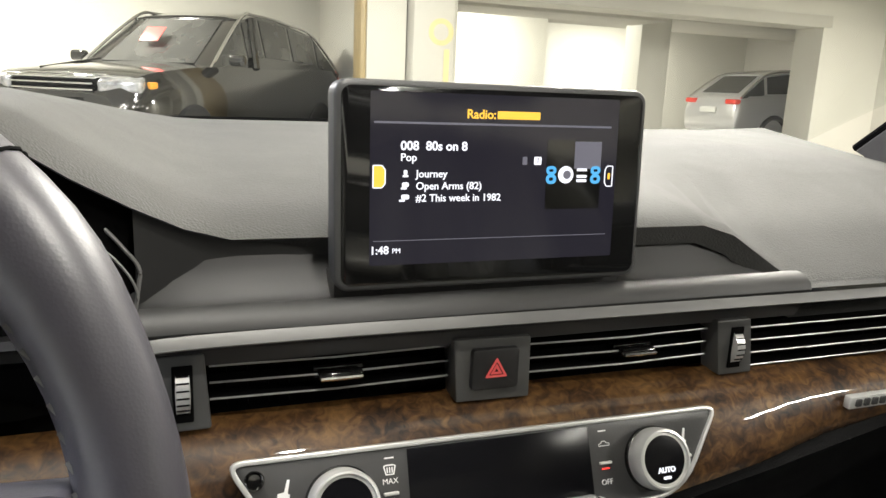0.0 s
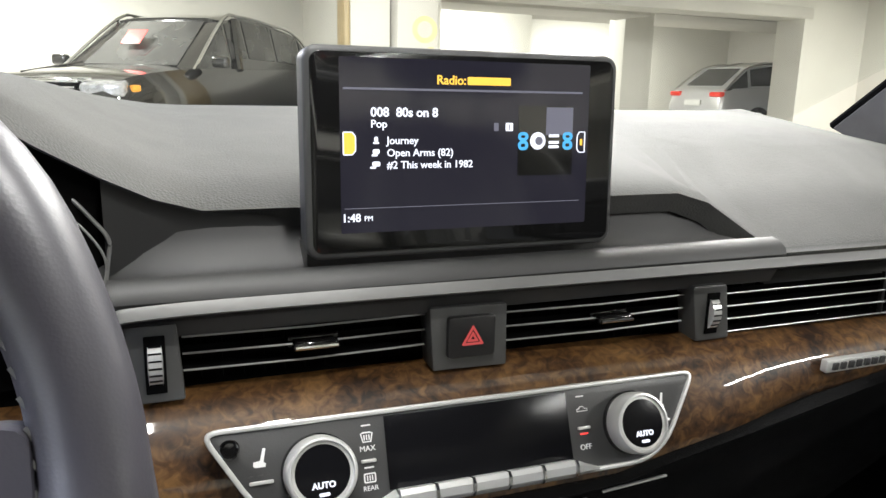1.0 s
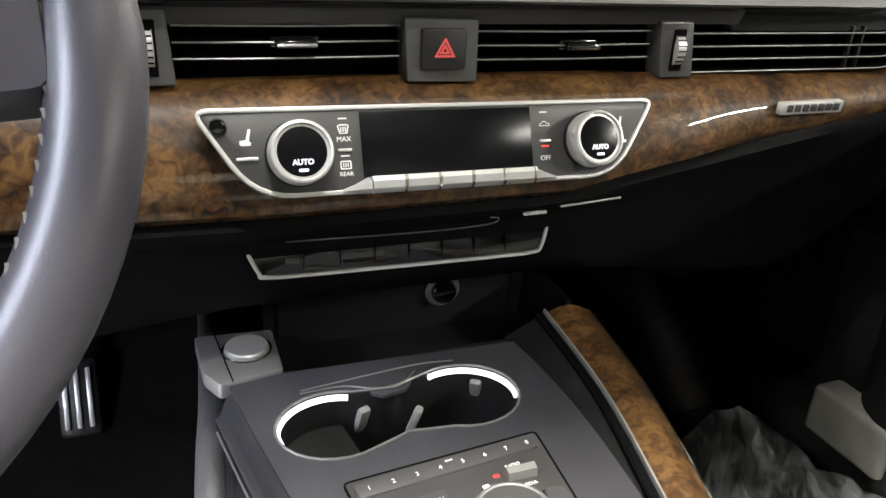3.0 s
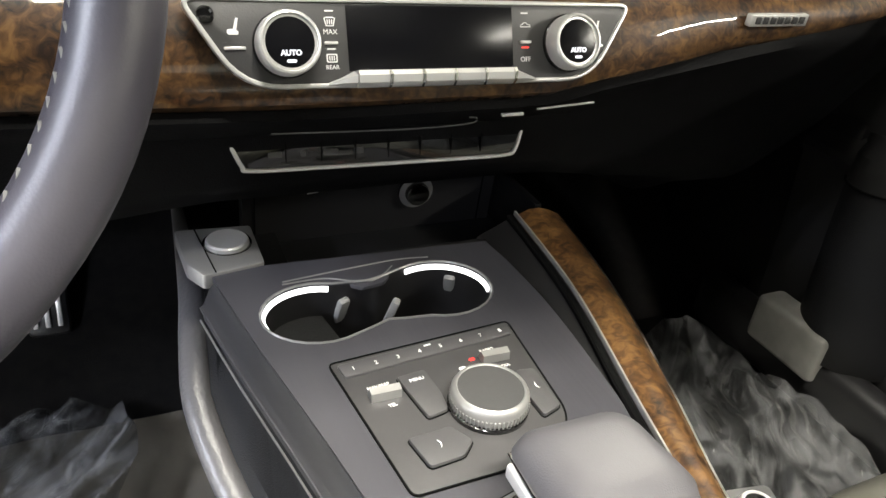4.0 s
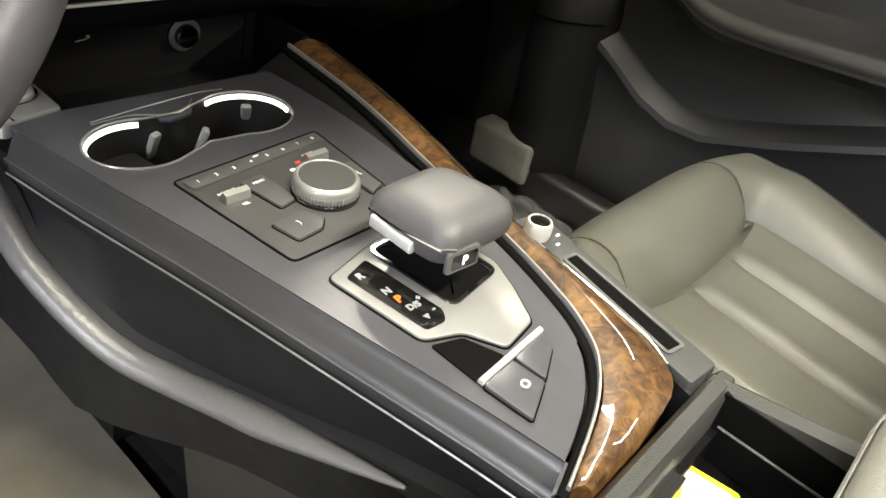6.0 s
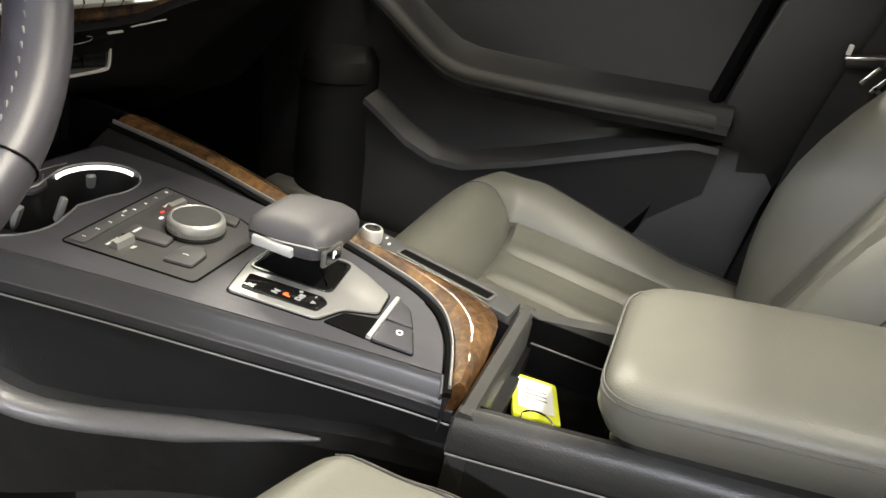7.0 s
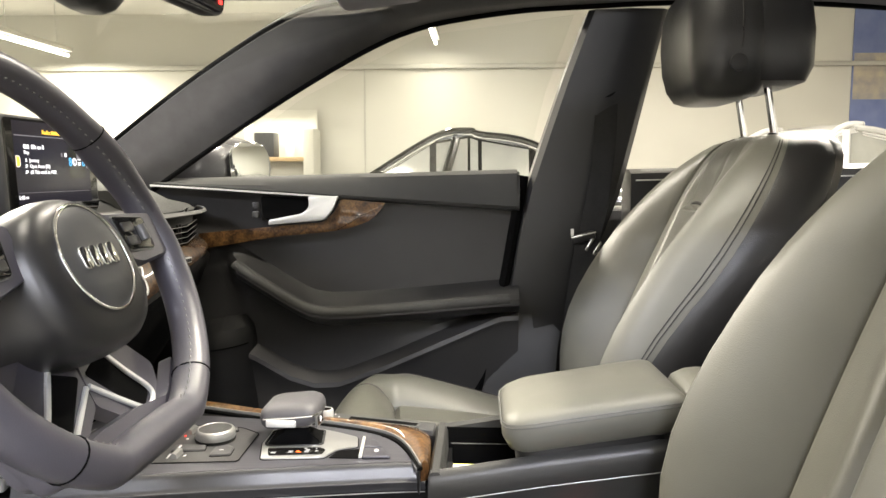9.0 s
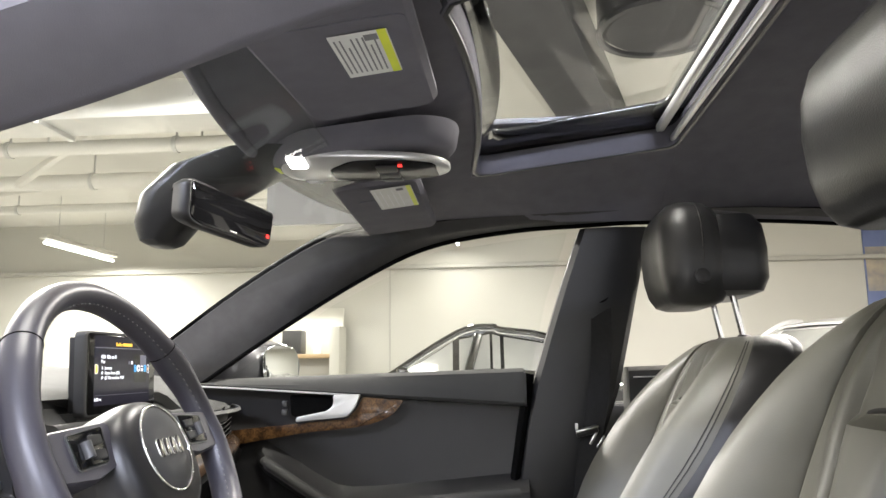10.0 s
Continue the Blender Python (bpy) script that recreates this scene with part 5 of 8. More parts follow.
KNEE = [(0.22, 0.700, -0.148), (0.06, 0.692, -0.158), (0.0, 0.682, -0.165), (-0.05, 0.664, -0.169), (-0.10, 0.640, -0.160), (-0.14, 0.623, -0.147), (-0.18, 0.620, -0.132), (-0.22, 0.626, -0.121), (-0.26, 0.636, -0.114), (-0.30, 0.648, -0.108), (-0.34, 0.660, -0.102), (-0.40, 0.672, -0.094), (-0.49, 0.680, -0.080)]
wrow = []
for y, zr, xr in KNEE:
    xl = -0.160 + 0.125 * max(0, -y) / 0.75
    up = max(zr + 0.012, 0.700 if y < -0.1 else 0.69)
    wrow.append([(xl + 0.006, y, T - 0.027), (xl + 0.010, y, up + 0.006), (xl + 0.012, y, up - 0.004), (min(xl + 0.014, xr + 0.014), y, zr + 0.012), (xr + 0.006, y, zr + 0.006), (xr + 0.004, y, zr - 0.008), (xr + 0.010, y, zr - 0.014), (xr + 0.018, y, 0.515 - 0.29 * (y + 0.141)), (xr + 0.030, y, 0.503 - 0.29 * (y + 0.141)), (xl + 0.075, y, 0.50 - 0.29 * (y + 0.141)), (xl + 0.075, y, T - 0.027)])
part("side_panel_left", loft(wrow), SIDEP, con, "dark grained side panel")
knee_path = spline([(xr, y, zr) for y, zr, xr in KNEE[:-2]] + [(-0.096, -0.372, 0.668)], 5)
part("knee_rail", tube(knee_path, [0.0122 * min(1.0, 0.12 + 0.06 * (len(knee_path) - 1 - k)) for k in range(len(knee_path))], 14, flat=0.8), KNEE_SKIN, con, "soft charcoal knee rail")
# bright trim along the passenger side, sweeping round the rear
tr3 = [(x, y, T + 0.003 + 0.009 * max(0, (y + 0.22) / 0.24)) for x, y in TRIM]
part("bright_trim", strip(tr3, 0.0022, 0.0040), GREY_SATIN, con, "satin silver trim sweeping round the rear")
part("dark_gap", strip([(x - 0.0052, y - 0.0005, z - 0.003) for x, y, z in tr3], 0.006, 0.004), VOID, con)
trench = []
for (x, y, z), (px, py) in zip(tr3, [(x - 0.026 * max(0, min(1, (y + 0.22) / 0.2)) - 0.009, y) for x, y in TRIM]):
    trench.append([(x - 0.001, y, z - 0.003), (px + 0.001, py, T - 0.004 - 0.004 * max(0, (y + 0.22) / 0.24)), (px + 0.001, py, T - 0.03), (x - 0.001, y, z - 0.03)])
part("side_slope", loft(trench), DARK, con)
wrows = []
OUT = spline2([(0.152, 0.022), (0.1350, -0.10), (0.1080, -0.207), (0.0790, -0.295), (0.0650, -0.362), (0.0565, -0.400), (0.0465, -0.433), (0.0180, -0.4590), (-0.0760, -0.4650)], 5)[CUT:]
for (x, y, z), (ox, oy) in zip(tr3, OUT):
    i = Vector((x, y, z)) + (Vector((ox, oy, z)) - Vector((x, y, z))) * 0.07
    o = Vector((ox, oy, z - 0.004))
    mid = (i + o) / 2 + Vector((0, 0, 0.0045))
    wrows.append([i + Vector((0, 0, -0.002)), i * 0.75 + o * 0.25 + Vector((0, 0, 0.003)), mid, i * 0.25 + o * 0.75 + Vector((0, 0, 0.0025)), o + Vector((0, 0, -0.002)), o + Vector((0, 0, -0.02)), i + Vector((0, 0, -0.02))])
part("wood_inlay", loft(wrows), WOOD, con, "glossy brown burl wood inlay")
part("wood_edge", strip([(ox - 0.0005, oy, z - 0.0050) for (x, y, z), (ox, oy) in zip(tr3, OUT)][:32], 0.0022, 0.0022), CHROME, con)
rside = []
for (x, y, z), (ox, oy) in zip(tr3, OUT):
    if oy < -0.30:
        break
    rside.append([(ox, oy, z - 0.008), (ox + 0.004, oy, z - 0.03), (ox + 0.012, oy, 0.55), (ox + 0.02, oy, 0.36), (ox - 0.03, oy, 0.36), (ox - 0.03, oy, z - 0.02)])
part("side_wall", loft(rside), DARK, con)
# passenger side panel with volume knob and slot
pn = round_poly([(0.0730, -0.2900), (0.1090, -0.2960), (0.0690, -0.4650), (0.0385, -0.4620), (0.0600, -0.372)], [0.003, 0.004, 0.004, 0.003, 0.01], 4)
side_panel = part("side_panel", prism(pn, 0.010, Matrix.Translation((0, 0, T - 0.013)), 0.0015), MIDP, con, "charcoal side panel")
part("side_panel_skirt", loft([[(x, y, T - 0.006), (x + 0.012, y, 0.62), (x + 0.02, y, 0.40), (x - 0.03, y, 0.40), (x - 0.03, y, T - 0.01)] for x, y in ((0.107, -0.296), (0.088, -0.38), (0.067, -0.465))]), DARK, con)
sl = round_poly([(0.0735, -0.3430), (0.0870, -0.3450), (0.0645, -0.4430), (0.0490, -0.4400)], 0.003, 4)
part("slot_frame", ring(inset(sl, -0.0012), inset(sl, 0.0014), 0.0020, Matrix.Translation((0, 0, T - 0.0034))), GREYP, con)
part("slot_dark", prism(inset(sl, 0.0012), 0.0016, Matrix.Translation((0, 0, T - 0.0038))), VOID, con)
vk = part("volume_knob", lathe([(0.0070, 0), (0.0098, 0.0), (0.0102, 0.002), (0.0102, 0.0100), (0.0092, 0.0125), (0.0080, 0.0130), (0.0076, 0.0120), (0.0005, 0.0116)], Matrix.Translation((0.0815, -0.3130, T - 0.003)), 40), SATIN, con, "bright round volume knob")
part("knob_cap", lathe([(0.0005, 0.0117), (0.0074, 0.0119), (0.0074, 0.0123), (0.0005, 0.0124)], Matrix.Translation((0.0815, -0.3130, T - 0.003)), 30), BLACK, vk)
for dx, dy in ((-0.012, 0.010), (0.004, -0.017), (0.014, -0.010)):
    part("mark", prism(rrect(0.004, 0.002, 0.0006, 2), 0.0003, Matrix.Translation((0.0815 + dx, -0.3130 + dy, T - 0.0029))), DIM_INK, con)
# start button on its silver plate
sp = round_poly([(-0.1690, 0.0560), (-0.1110, 0.0520), (-0.1110, -0.0060), (-0.1560, -0.0140), (-0.1660, 0.0050)], 0.003, 3)
part("start_plate", prism(sp, 0.012, Matrix.Translation((0, 0, T - 0.010)), 0.0015), GREY_SATIN, con, "grey satin plate")
part("plate_gap", strip([(-0.1540, 0.054, T + 0.0022), (-0.1470, -0.012, T + 0.0022)], 0.0010, 0.0008), VOID, con)
sbm = Matrix.Translation((-0.1330, 0.0270, T + 0.002))
sb = part("start_button", lathe([(0.0165, -0.002), (0.0185, 0.0), (0.0185, 0.001), (0.0170, 0.0006), (0.0165, -0.001)], sbm, 40), BLACK, con, "round start button")
part("button_face", lathe([(0.0162, -0.001), (0.0162, 0.003), (0.0150, 0.0042), (0.0110, 0.0040), (0.0005, 0.0034)], sbm, 40), SATIN, sb, "satin silver face")

# ---------------------------------------------------------------- cup holders
cup = thing("cup_holder", "twin cup holder with lit bright rim and rubber clips", "cup holder", at=(-0.04, -0.07, 0.69))
o0 = cup_outline()
part("well", loft([[(x, y, T - 0.001) for x, y in cup_outline(-0.0006)], [(x, y, T - 0.006) for x, y in cup_outline(-0.0015)], [(x, y, T - 0.064) for x, y in cup_outline(-0.004)]] + [[(x, y, T - 0.0655) for x, y in cup_outline(-0.006)]], True, False), DARK, cup, "deep dark well")
# Floor blacker than the well sides: the shade down there is painted on
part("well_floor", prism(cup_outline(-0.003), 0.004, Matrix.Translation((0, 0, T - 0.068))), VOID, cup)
part("bright_rim", tube([(x, y, T + 0.0003) for x, y in cup_outline(0.0004)], 0.0009, 6, True), SLAT_EDGE, cup, "thin bright rim")
la = [(-0.0885 + 0.0372 * math.cos(radians(a)), -0.0755 + 0.0328 * math.sin(radians(a)), T - 0.0035) for a in range(66, 196, 8)]
ra = [(0.0045 + 0.0382 * math.cos(radians(a)), -0.0690 + 0.0338 * math.sin(radians(a)), T - 0.0035) for a in range(-14, 122, 8)]
part("ring_light", strip(la, 0.0020, 0.0038), RINGLIGHT, cup, "white ring light")
part("ring_light", strip(ra, 0.0020, 0.0038), RINGLIGHT, cup, "white ring light")
part("bridge", prism(round_poly([(-0.066, -0.0400), (-0.020, -0.0360), (-0.0320, -0.0500), (-0.0500, -0.0530)], 0.002, 3), 0.003, Matrix.Translation((0, 0, T - 0.004)), 0.0006), PLATE, cup)
part("bridge_line", tube(spline([(-0.105, -0.0375, T + 0.0006), (-0.075, -0.0370, T + 0.0006), (-0.052, -0.0465, T + 0.0006), (-0.033, -0.0440, T + 0.0006), (-0.020, -0.033, T + 0.0006)], 6), 0.0006, 6), SLAT_EDGE, cup)
part("lid_line", tube(spline([(-0.104, -0.0340, T + 0.0004), (-0.06, -0.0290, T + 0.0004), (-0.015, -0.0250, T + 0.0004), (0.012, -0.0275, T + 0.0004)], 6), 0.0006, 6), SLAT_EDGE, cup)
part("lid_mark", prism(rrect(0.007, 0.0035, 0.001, 2), 0.0003, Matrix.Translation((-0.041, -0.0395, T - 0.0008))), DIM_INK, cup)
for cx, cy, rot in ((-0.0640, -0.0485, 20), (-0.1220, -0.0850, 75), (0.0270, -0.0400, -30), (-0.0290, -0.0610, 60)):
    part("clip", box((cx, cy, T - 0.022), (0.009, 0.006, 0.024), 0.002, m=pose(0, 0, 0, 18, 0, rot)), RUBBER_CLIP, cup, "pale rubber clip")

# ---------------------------------------------------------------- media control pad
mc = thing("media_control_pad", "charcoal control pad with round dial, keys and toggles", "control pad", at=(-0.03, -0.19, T))
kp = round_poly([(-0.0985, -0.1320), (0.0340, -0.1215), (0.0270, -0.2150), (0.0060, -0.2440), (-0.0850, -0.2460)], [0.005, 0.005, 0.01, 0.006, 0.006], 5)
part("base", prism(kp, 0.0012, Matrix.Translation((0, 0, T - 0.0004)), 0.0003), PADSKIN, mc)
part("groove", ring(kp, inset(kp, 0.0012), 0.0016, Matrix.Translation((0, 0, T - 0.0004))), VOID, mc, "dark groove round the pad")
kb = round_poly([(-0.0935, -0.1365), (0.0300, -0.1255), (0.0290, -0.1375), (-0.0915, -0.1490)], 0.002, 3)
part("number_bar", prism(kb, 0.0022, Matrix.Translation((0, 0, T + 0.0006)), 0.0008), PADKEY, mc, "raised bar of number keys")
for i in range(8):
    x = -0.0845 + 0.0152 * i
    writing(str(i + 1), 0.0046, pose(x, -0.1425 + 0.092 * (x + 0.0845), T + 0.0029, 0, 0, 5), DIM_INK, mc)
part("bar_nub", prism(rrect(0.005, 0.001, 0.0004, 2), 0.0006, pose(-0.032, -0.1340, T + 0.0028, 0, 0, 5)), DIM_INK, mc)
dm = Matrix.Translation((-0.0175, -0.1955, T))
dial = part("dial", lathe([(0.0235, 0.0005), (0.0245, 0.001), (0.0245, 0.0035), (0.0225, 0.0045)], dm, 56), BLACK, mc, "rotary dial")
part("dial_ring", lathe([(0.0205, 0.004), (0.0228, 0.0045), (0.0235, 0.0065), (0.0235, 0.0125), (0.0222, 0.0150), (0.0205, 0.0158), (0.0198, 0.0150)], dm, 90), GREY_SATIN, dial, "grey knurled ring")
part("dial_top", lathe([(0.0005, 0.0153), (0.0150, 0.0152), (0.0200, 0.0150), (0.0202, 0.006)], dm, 48), MIDP, dial)
for i in range(60):
    a = 2 * math.pi * i / 60
    part("knurl", box((-0.0175 + 0.0236 * math.cos(a), -0.1955 + 0.0236 * math.sin(a), T + 0.0070), (0.0010, 0.0009, 0.0045), 0, m=pose(0, 0, 0, 0, 0, math.degrees(a))), GREY_SATIN, dial)


def pad_key(pts, word=None, at=(0, 0), size=0.0036):
    k = part("pad_key", prism(round_poly(pts, 0.0025, 3), 0.0028, Matrix.Translation((0, 0, T + 0.0006)), 0.0009), PADKEY, mc, "flat charcoal key")
    part("key_shadow_gap", ring(round_poly(pts, 0.0025, 3), inset(round_poly(pts, 0.0025, 3), -0.0008), 0.0006, Matrix.Translation((0, 0, T + 0.0007))), VOID, k)
    if word:
        writing(word, size, pose(at[0], at[1], T + 0.0036, 0, 0, 5), DIM_INK, k)


pad_key([(-0.0620, -0.1580), (-0.0430, -0.1560), (-0.0405, -0.1800), (-0.0420, -0.1930), (-0.0560, -0.1960)], "MENU", (-0.0510, -0.1640))
pad_key([(-0.0735, -0.2080), (-0.0470, -0.2060), (-0.0390, -0.2200), (-0.0480, -0.2290), (-0.0690, -0.2310)], ")", (-0.0580, -0.2170), 0.0060)
pad_key([(0.0130, -0.1730), (0.0255, -0.1750), (0.0240, -0.2100), (0.0100, -0.2150), (0.0090, -0.1950)], "(", (0.0180, -0.1900), 0.0060)
for tx, ty, up, dn in ((-0.0735, -0.1690, "NAV/MAP", "TEL"), (0.0060, -0.1560, "RADIO", "MEDIA")):
    tg = part("toggle", loft([[(tx + sx * 0.0095, ty - 0.0045, T + 0.001), (tx + sx * 0.0095, ty - 0.0035, T + 0.0065), (tx + sx * 0.0095, ty + 0.001, T + 0.0078), (tx + sx * 0.0095, ty + 0.0045, T + 0.001)] for sx in (-1, -0.9, 0.9, 1)]), SLAT_EDGE, mc, "silver toggle")
    writing(up, 0.0034, pose(tx - 0.001, ty + 0.0085, T + 0.0010, 0, 0, 5), DIM_INK, mc)
    writing(dn, 0.0034, pose(tx + 0.002, ty - 0.0095, T + 0.0010, 0, 0, 5), DIM_INK, mc)
part("led", prism(rrect(0.0040, 0.0022, 0.0008, 2), 0.0005, pose(-0.0085, -0.1535, T + 0.0008, 0, 0, 5)), RED, mc, "lit red lamp")
part("symbol", prism(rrect(0.0045, 0.003, 0.0008, 2), 0.0003, pose(-0.0180, -0.1600, T + 0.0008, 0, 0, 5)), DIM_INK, mc)

# ---------------------------------------------------------------- gear selector
gs = thing("gear_selector", "dark leather gear selector on a silver gate plate", "gear lever", at=(-0.02, -0.30, T))
gp = round_poly(gate, [0.005, 0.004, 0.004, 0.006, 0.004, 0.004, 0.004, 0.005, 0.005], 4)
part("gate_plate", prism(gp, 0.0028, Matrix.Translation((0, 0, T - 0.0005)), 0.0010), GATE_SATIN, gs, "satin silver gate plate")
part("gate_line", ring(inset(gp, -0.0014), gp, 0.0006, Matrix.Translation((0, 0, T))), VOID, gs)
lp = round_poly([(-0.0700, -0.2765), (-0.0480, -0.2700), (-0.0420, -0.3320), (-0.0480, -0.3400), (-0.0630, -0.3385)], 0.003, 3)
part("letter_panel", prism(lp, 0.0010, Matrix.Translation((0, 0, T + 0.0020)), 0.0003), BLACK, gs, "black panel with gear letters")
for word, x, y, mt, sz in (("R", -0.0625, -0.2810, WHITE_INK, 0.0075), ("N", -0.0585, -0.3005, WHITE_INK, 0.0075), ("P", -0.0575, -0.3100, ORANGE, 0.0085), ("D/S", -0.0545, -0.3195, WHITE_INK, 0.0065), ("+", -0.0470, -0.3160, WHITE_INK, 0.0060), ("-", -0.0465, -0.3280, WHITE_INK, 0.0070)):
    writing(word, sz, pose(x, y, T + 0.0032, 0, 0, -4), mt, gs, bold=0.0002)
part("arrow", prism([(-0.0022, 0.002), (0.0022, 0.002), (0, -0.0022)], 0.0003, pose(-0.0545, -0.3310, T + 0.0031)), WHITE_INK, gs)
bw = round_poly([(-0.0390, -0.2640), (0.0120, -0.2625), (0.0155, -0.3260), (-0.0330, -0.3330)], 0.006, 4)
part("boot_frame", ring(inset(bw, -0.0015), inset(bw, 0.001), 0.0018, Matrix.Translation((0, 0, T + 0.002))), BLACK, gs)
part("boot", loft([[(x, y, T + 0.002) for x, y in inset(bw, 0.001)], [(x, y, T + 0.006) for x, y in inset(bw, 0.006)], [(-0.012 + (x + 0.012) * 0.45, -0.298 + (y + 0.298) * 0.45, T + 0.014) for x, y in bw], [(-0.012 + (x + 0.012) * 0.33, -0.298 + (y + 0.298) * 0.33, T + 0.030) for x, y in bw]]), VOID, gs, "dark gear boot")
part("collar", loft([[(-0.0120 + x, -0.300 + y, z) for x, y in rrect(w, d, 0.006, 4)] for z, w, d in ((T + 0.022, 0.034, 0.030), (T + 0.026, 0.040, 0.036), (T + 0.033, 0.042, 0.042))]), SATIN, gs)
KC = Vector((-0.012, -0.300, T + 0.028))
KS = Matrix.Translation(KC) @ Matrix.Diagonal((0.80, 0.82, 0.88, 1)) @ Matrix.Translation(-KC)


def small(bm):
    bmesh.ops.transform(bm, matrix=KS, verts=bm.verts)
    return bm


head = []
for z, x0, x1, y0, y1, r in ((0.024, -0.045, 0.026, -0.325, -0.262, 0.012), (0.027, -0.0515, 0.031, -0.331, -0.255, 0.014), (0.033, -0.0545, 0.034, -0.334, -0.2505, 0.015), (0.043, -0.0540, 0.035, -0.333, -0.2480, 0.016),
                             (0.050, -0.0510, 0.033, -0.330, -0.2490, 0.017), (0.0550, -0.0440, 0.028, -0.323, -0.2540, 0.018), (0.0575, -0.0300, 0.018, -0.310, -0.2650, 0.016)):
    head.append([(x, y, T + z + 0.10 * (-0.29 - y)) for x, y in rrect(x1 - x0, y1 - y0, r, 6, (x0 + x1) / 2, (y0 + y1) / 2)])
part("knob", small(loft(head)), KNOB_SKIN, gs, "smooth dark leather knob")
part("side_button", small(box((-0.0545, -0.2830, T + 0.0330), (0.006, 0.044, 0.010), 0.002, 3)), SATIN, gs, "silver release button")
part("knob_trim", small(strip([(-0.0530, -0.2560, T + 0.0385), (-0.0555, -0.29, T + 0.041), (-0.0530, -0.329, T + 0.0445), (-0.044, -0.3350, T + 0.0450)], 0.0025, 0.0022)), CHROME, gs)
pb = KS @ frame_axes((-0.0345, -0.3345, T + 0.0345), (1, -0.10, 0), (0, 0.06, 1))
pk = part("park_button", prism(rrect(0.0330, 0.0165, 0.003, 4), 0.0030, pb @ Matrix.Translation((0, 0, -0.001)), 0.0008), GREYP, gs, "park button")
part("button_face", prism(rrect(0.0250, 0.0115, 0.0015, 3), 0.0006, pb @ Matrix.Translation((0.001, 0, 0.0018))), BLACK, pk)
writing("P", 0.0095, pb @ Matrix.Translation((0.001, 0, 0.0026)), WHITE_LIT, pk, bold=0.0003)
# key tray and brake switches behind the gate
part("key_tray", prism(round_poly(tray, 0.002, 3), 0.0010, Matrix.Translation((0, 0, T + 0.0002))), VOID, con, "glossy black tray")
for pts, nm in (([(-0.0690, -0.3870), (-0.0405, -0.3850), (-0.0390, -0.4070), (-0.0665, -0.4190)], "brake_switch"), ([(-0.0385, -0.3848), (-0.0080, -0.3820), (-0.0130, -0.3935), (-0.0370, -0.4060)], "hold_switch")):
    bs = part(nm, prism(round_poly(pts, 0.002, 3), 0.0030, Matrix.Translation((0, 0, T + 0.0002)), 0.0008), PLATE, con, "flat charcoal switch")
    part("switch_gap", ring(inset(round_poly(pts, 0.002, 3), -0.0009), round_poly(pts, 0.002, 3), 0.0008, Matrix.Translation((0, 0, T + 0.0001))), VOID, bs)
part("switch_bar", strip([(-0.0690, -0.3845, T + 0.003), (-0.0060, -0.3795, T + 0.003)], 0.0038, 0.003), SATIN, con)
part("brake_mark", ring(rrect(0.0062, 0.0052, 0.0022, 4), rrect(0.0040, 0.0032, 0.0014, 4), 0.0003, pose(-0.0500, -0.4010, T + 0.0033, 0, 0, 20)), DIM_INK, con)

# ---------------------------------------------------------------- rear console with bin and armrest
rc = thing("rear_console", "dark rear console box with an open front bin", "console", at=(-0.03, -0.7, 0.5))
RCONS = pbr("charcoal_console_skin", (0.036, 0.036, 0.035), (0.029, 0.029, 0.028), 12, 0.36, 0.06, bump=0.15, bump_scale=900, cells=True)
rows = []
for y, zt in ((-0.468, T - 0.003), (-0.52, T + 0.006), (-0.60, T + 0.020), (-0.72, T + 0.038), (-0.86, T + 0.042), (-1.0, T + 0.03)):
    xl, xr = -0.104, 0.060
    rows.append((y, zt, xl, xr))
for s, nm in ((0, "left_side"), (1, "right_side")):
    rr = []
    for y, zt, xl, xr in rows:
        a = xl if s == 0 else xr
        d = 1 if s == 0 else -1
        rr.append([(a + d * 0.014, y, zt), (a + d * 0.006, y, zt + 0.003), (a - d * 0.001, y, zt - 0.001), (a - d * 0.004, y, zt - 0.008), (a - d * 0.004, y, zt - 0.026), (a - d * 0.001, y, zt - 0.031), (a + d * 0.002, y, zt - 0.10), (a, y, 0.36), (a + d * 0.014, y, 0.36)])
    part(nm, loft(rr), RCONS, rc)
part("front_rim", loft([[(x, -0.4660, T - 0.034), (x, -0.4660, T - 0.006), (x, -0.4700, T + 0.001), (x, -0.4780, T + 0.001), (x, -0.4815, T - 0.004), (x, -0.4830, T - 0.06)] for x in (-0.105, -0.05, 0.0, 0.061)]), RCONS, rc)
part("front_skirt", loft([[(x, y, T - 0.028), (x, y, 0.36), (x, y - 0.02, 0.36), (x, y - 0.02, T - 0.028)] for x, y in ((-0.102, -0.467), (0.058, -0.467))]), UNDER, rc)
# Bin inside is near-black: the shade of the deep box is coloured in
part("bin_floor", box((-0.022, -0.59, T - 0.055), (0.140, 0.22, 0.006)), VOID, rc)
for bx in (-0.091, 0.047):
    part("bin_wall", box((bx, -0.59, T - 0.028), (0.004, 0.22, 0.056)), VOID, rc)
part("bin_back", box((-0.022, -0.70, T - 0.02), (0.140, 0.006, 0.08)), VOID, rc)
part("bin_line", strip([(0.040, -0.486, T - 0.020), (0.040, -0.60, T - 0.020)], 0.002, 0.001), MIDP, rc)
part("side_line", strip([(xl - 0.0048, y, zt - 0.0300) for y, zt, xl, xr in rows], 0.0010, 0.0012), SLAT_EDGE, rc)
arm = thing("armrest", "padded grey leather armrest lid with twin stitching", "armrest", at=(-0.03, -0.68, 0.78))
ar = []


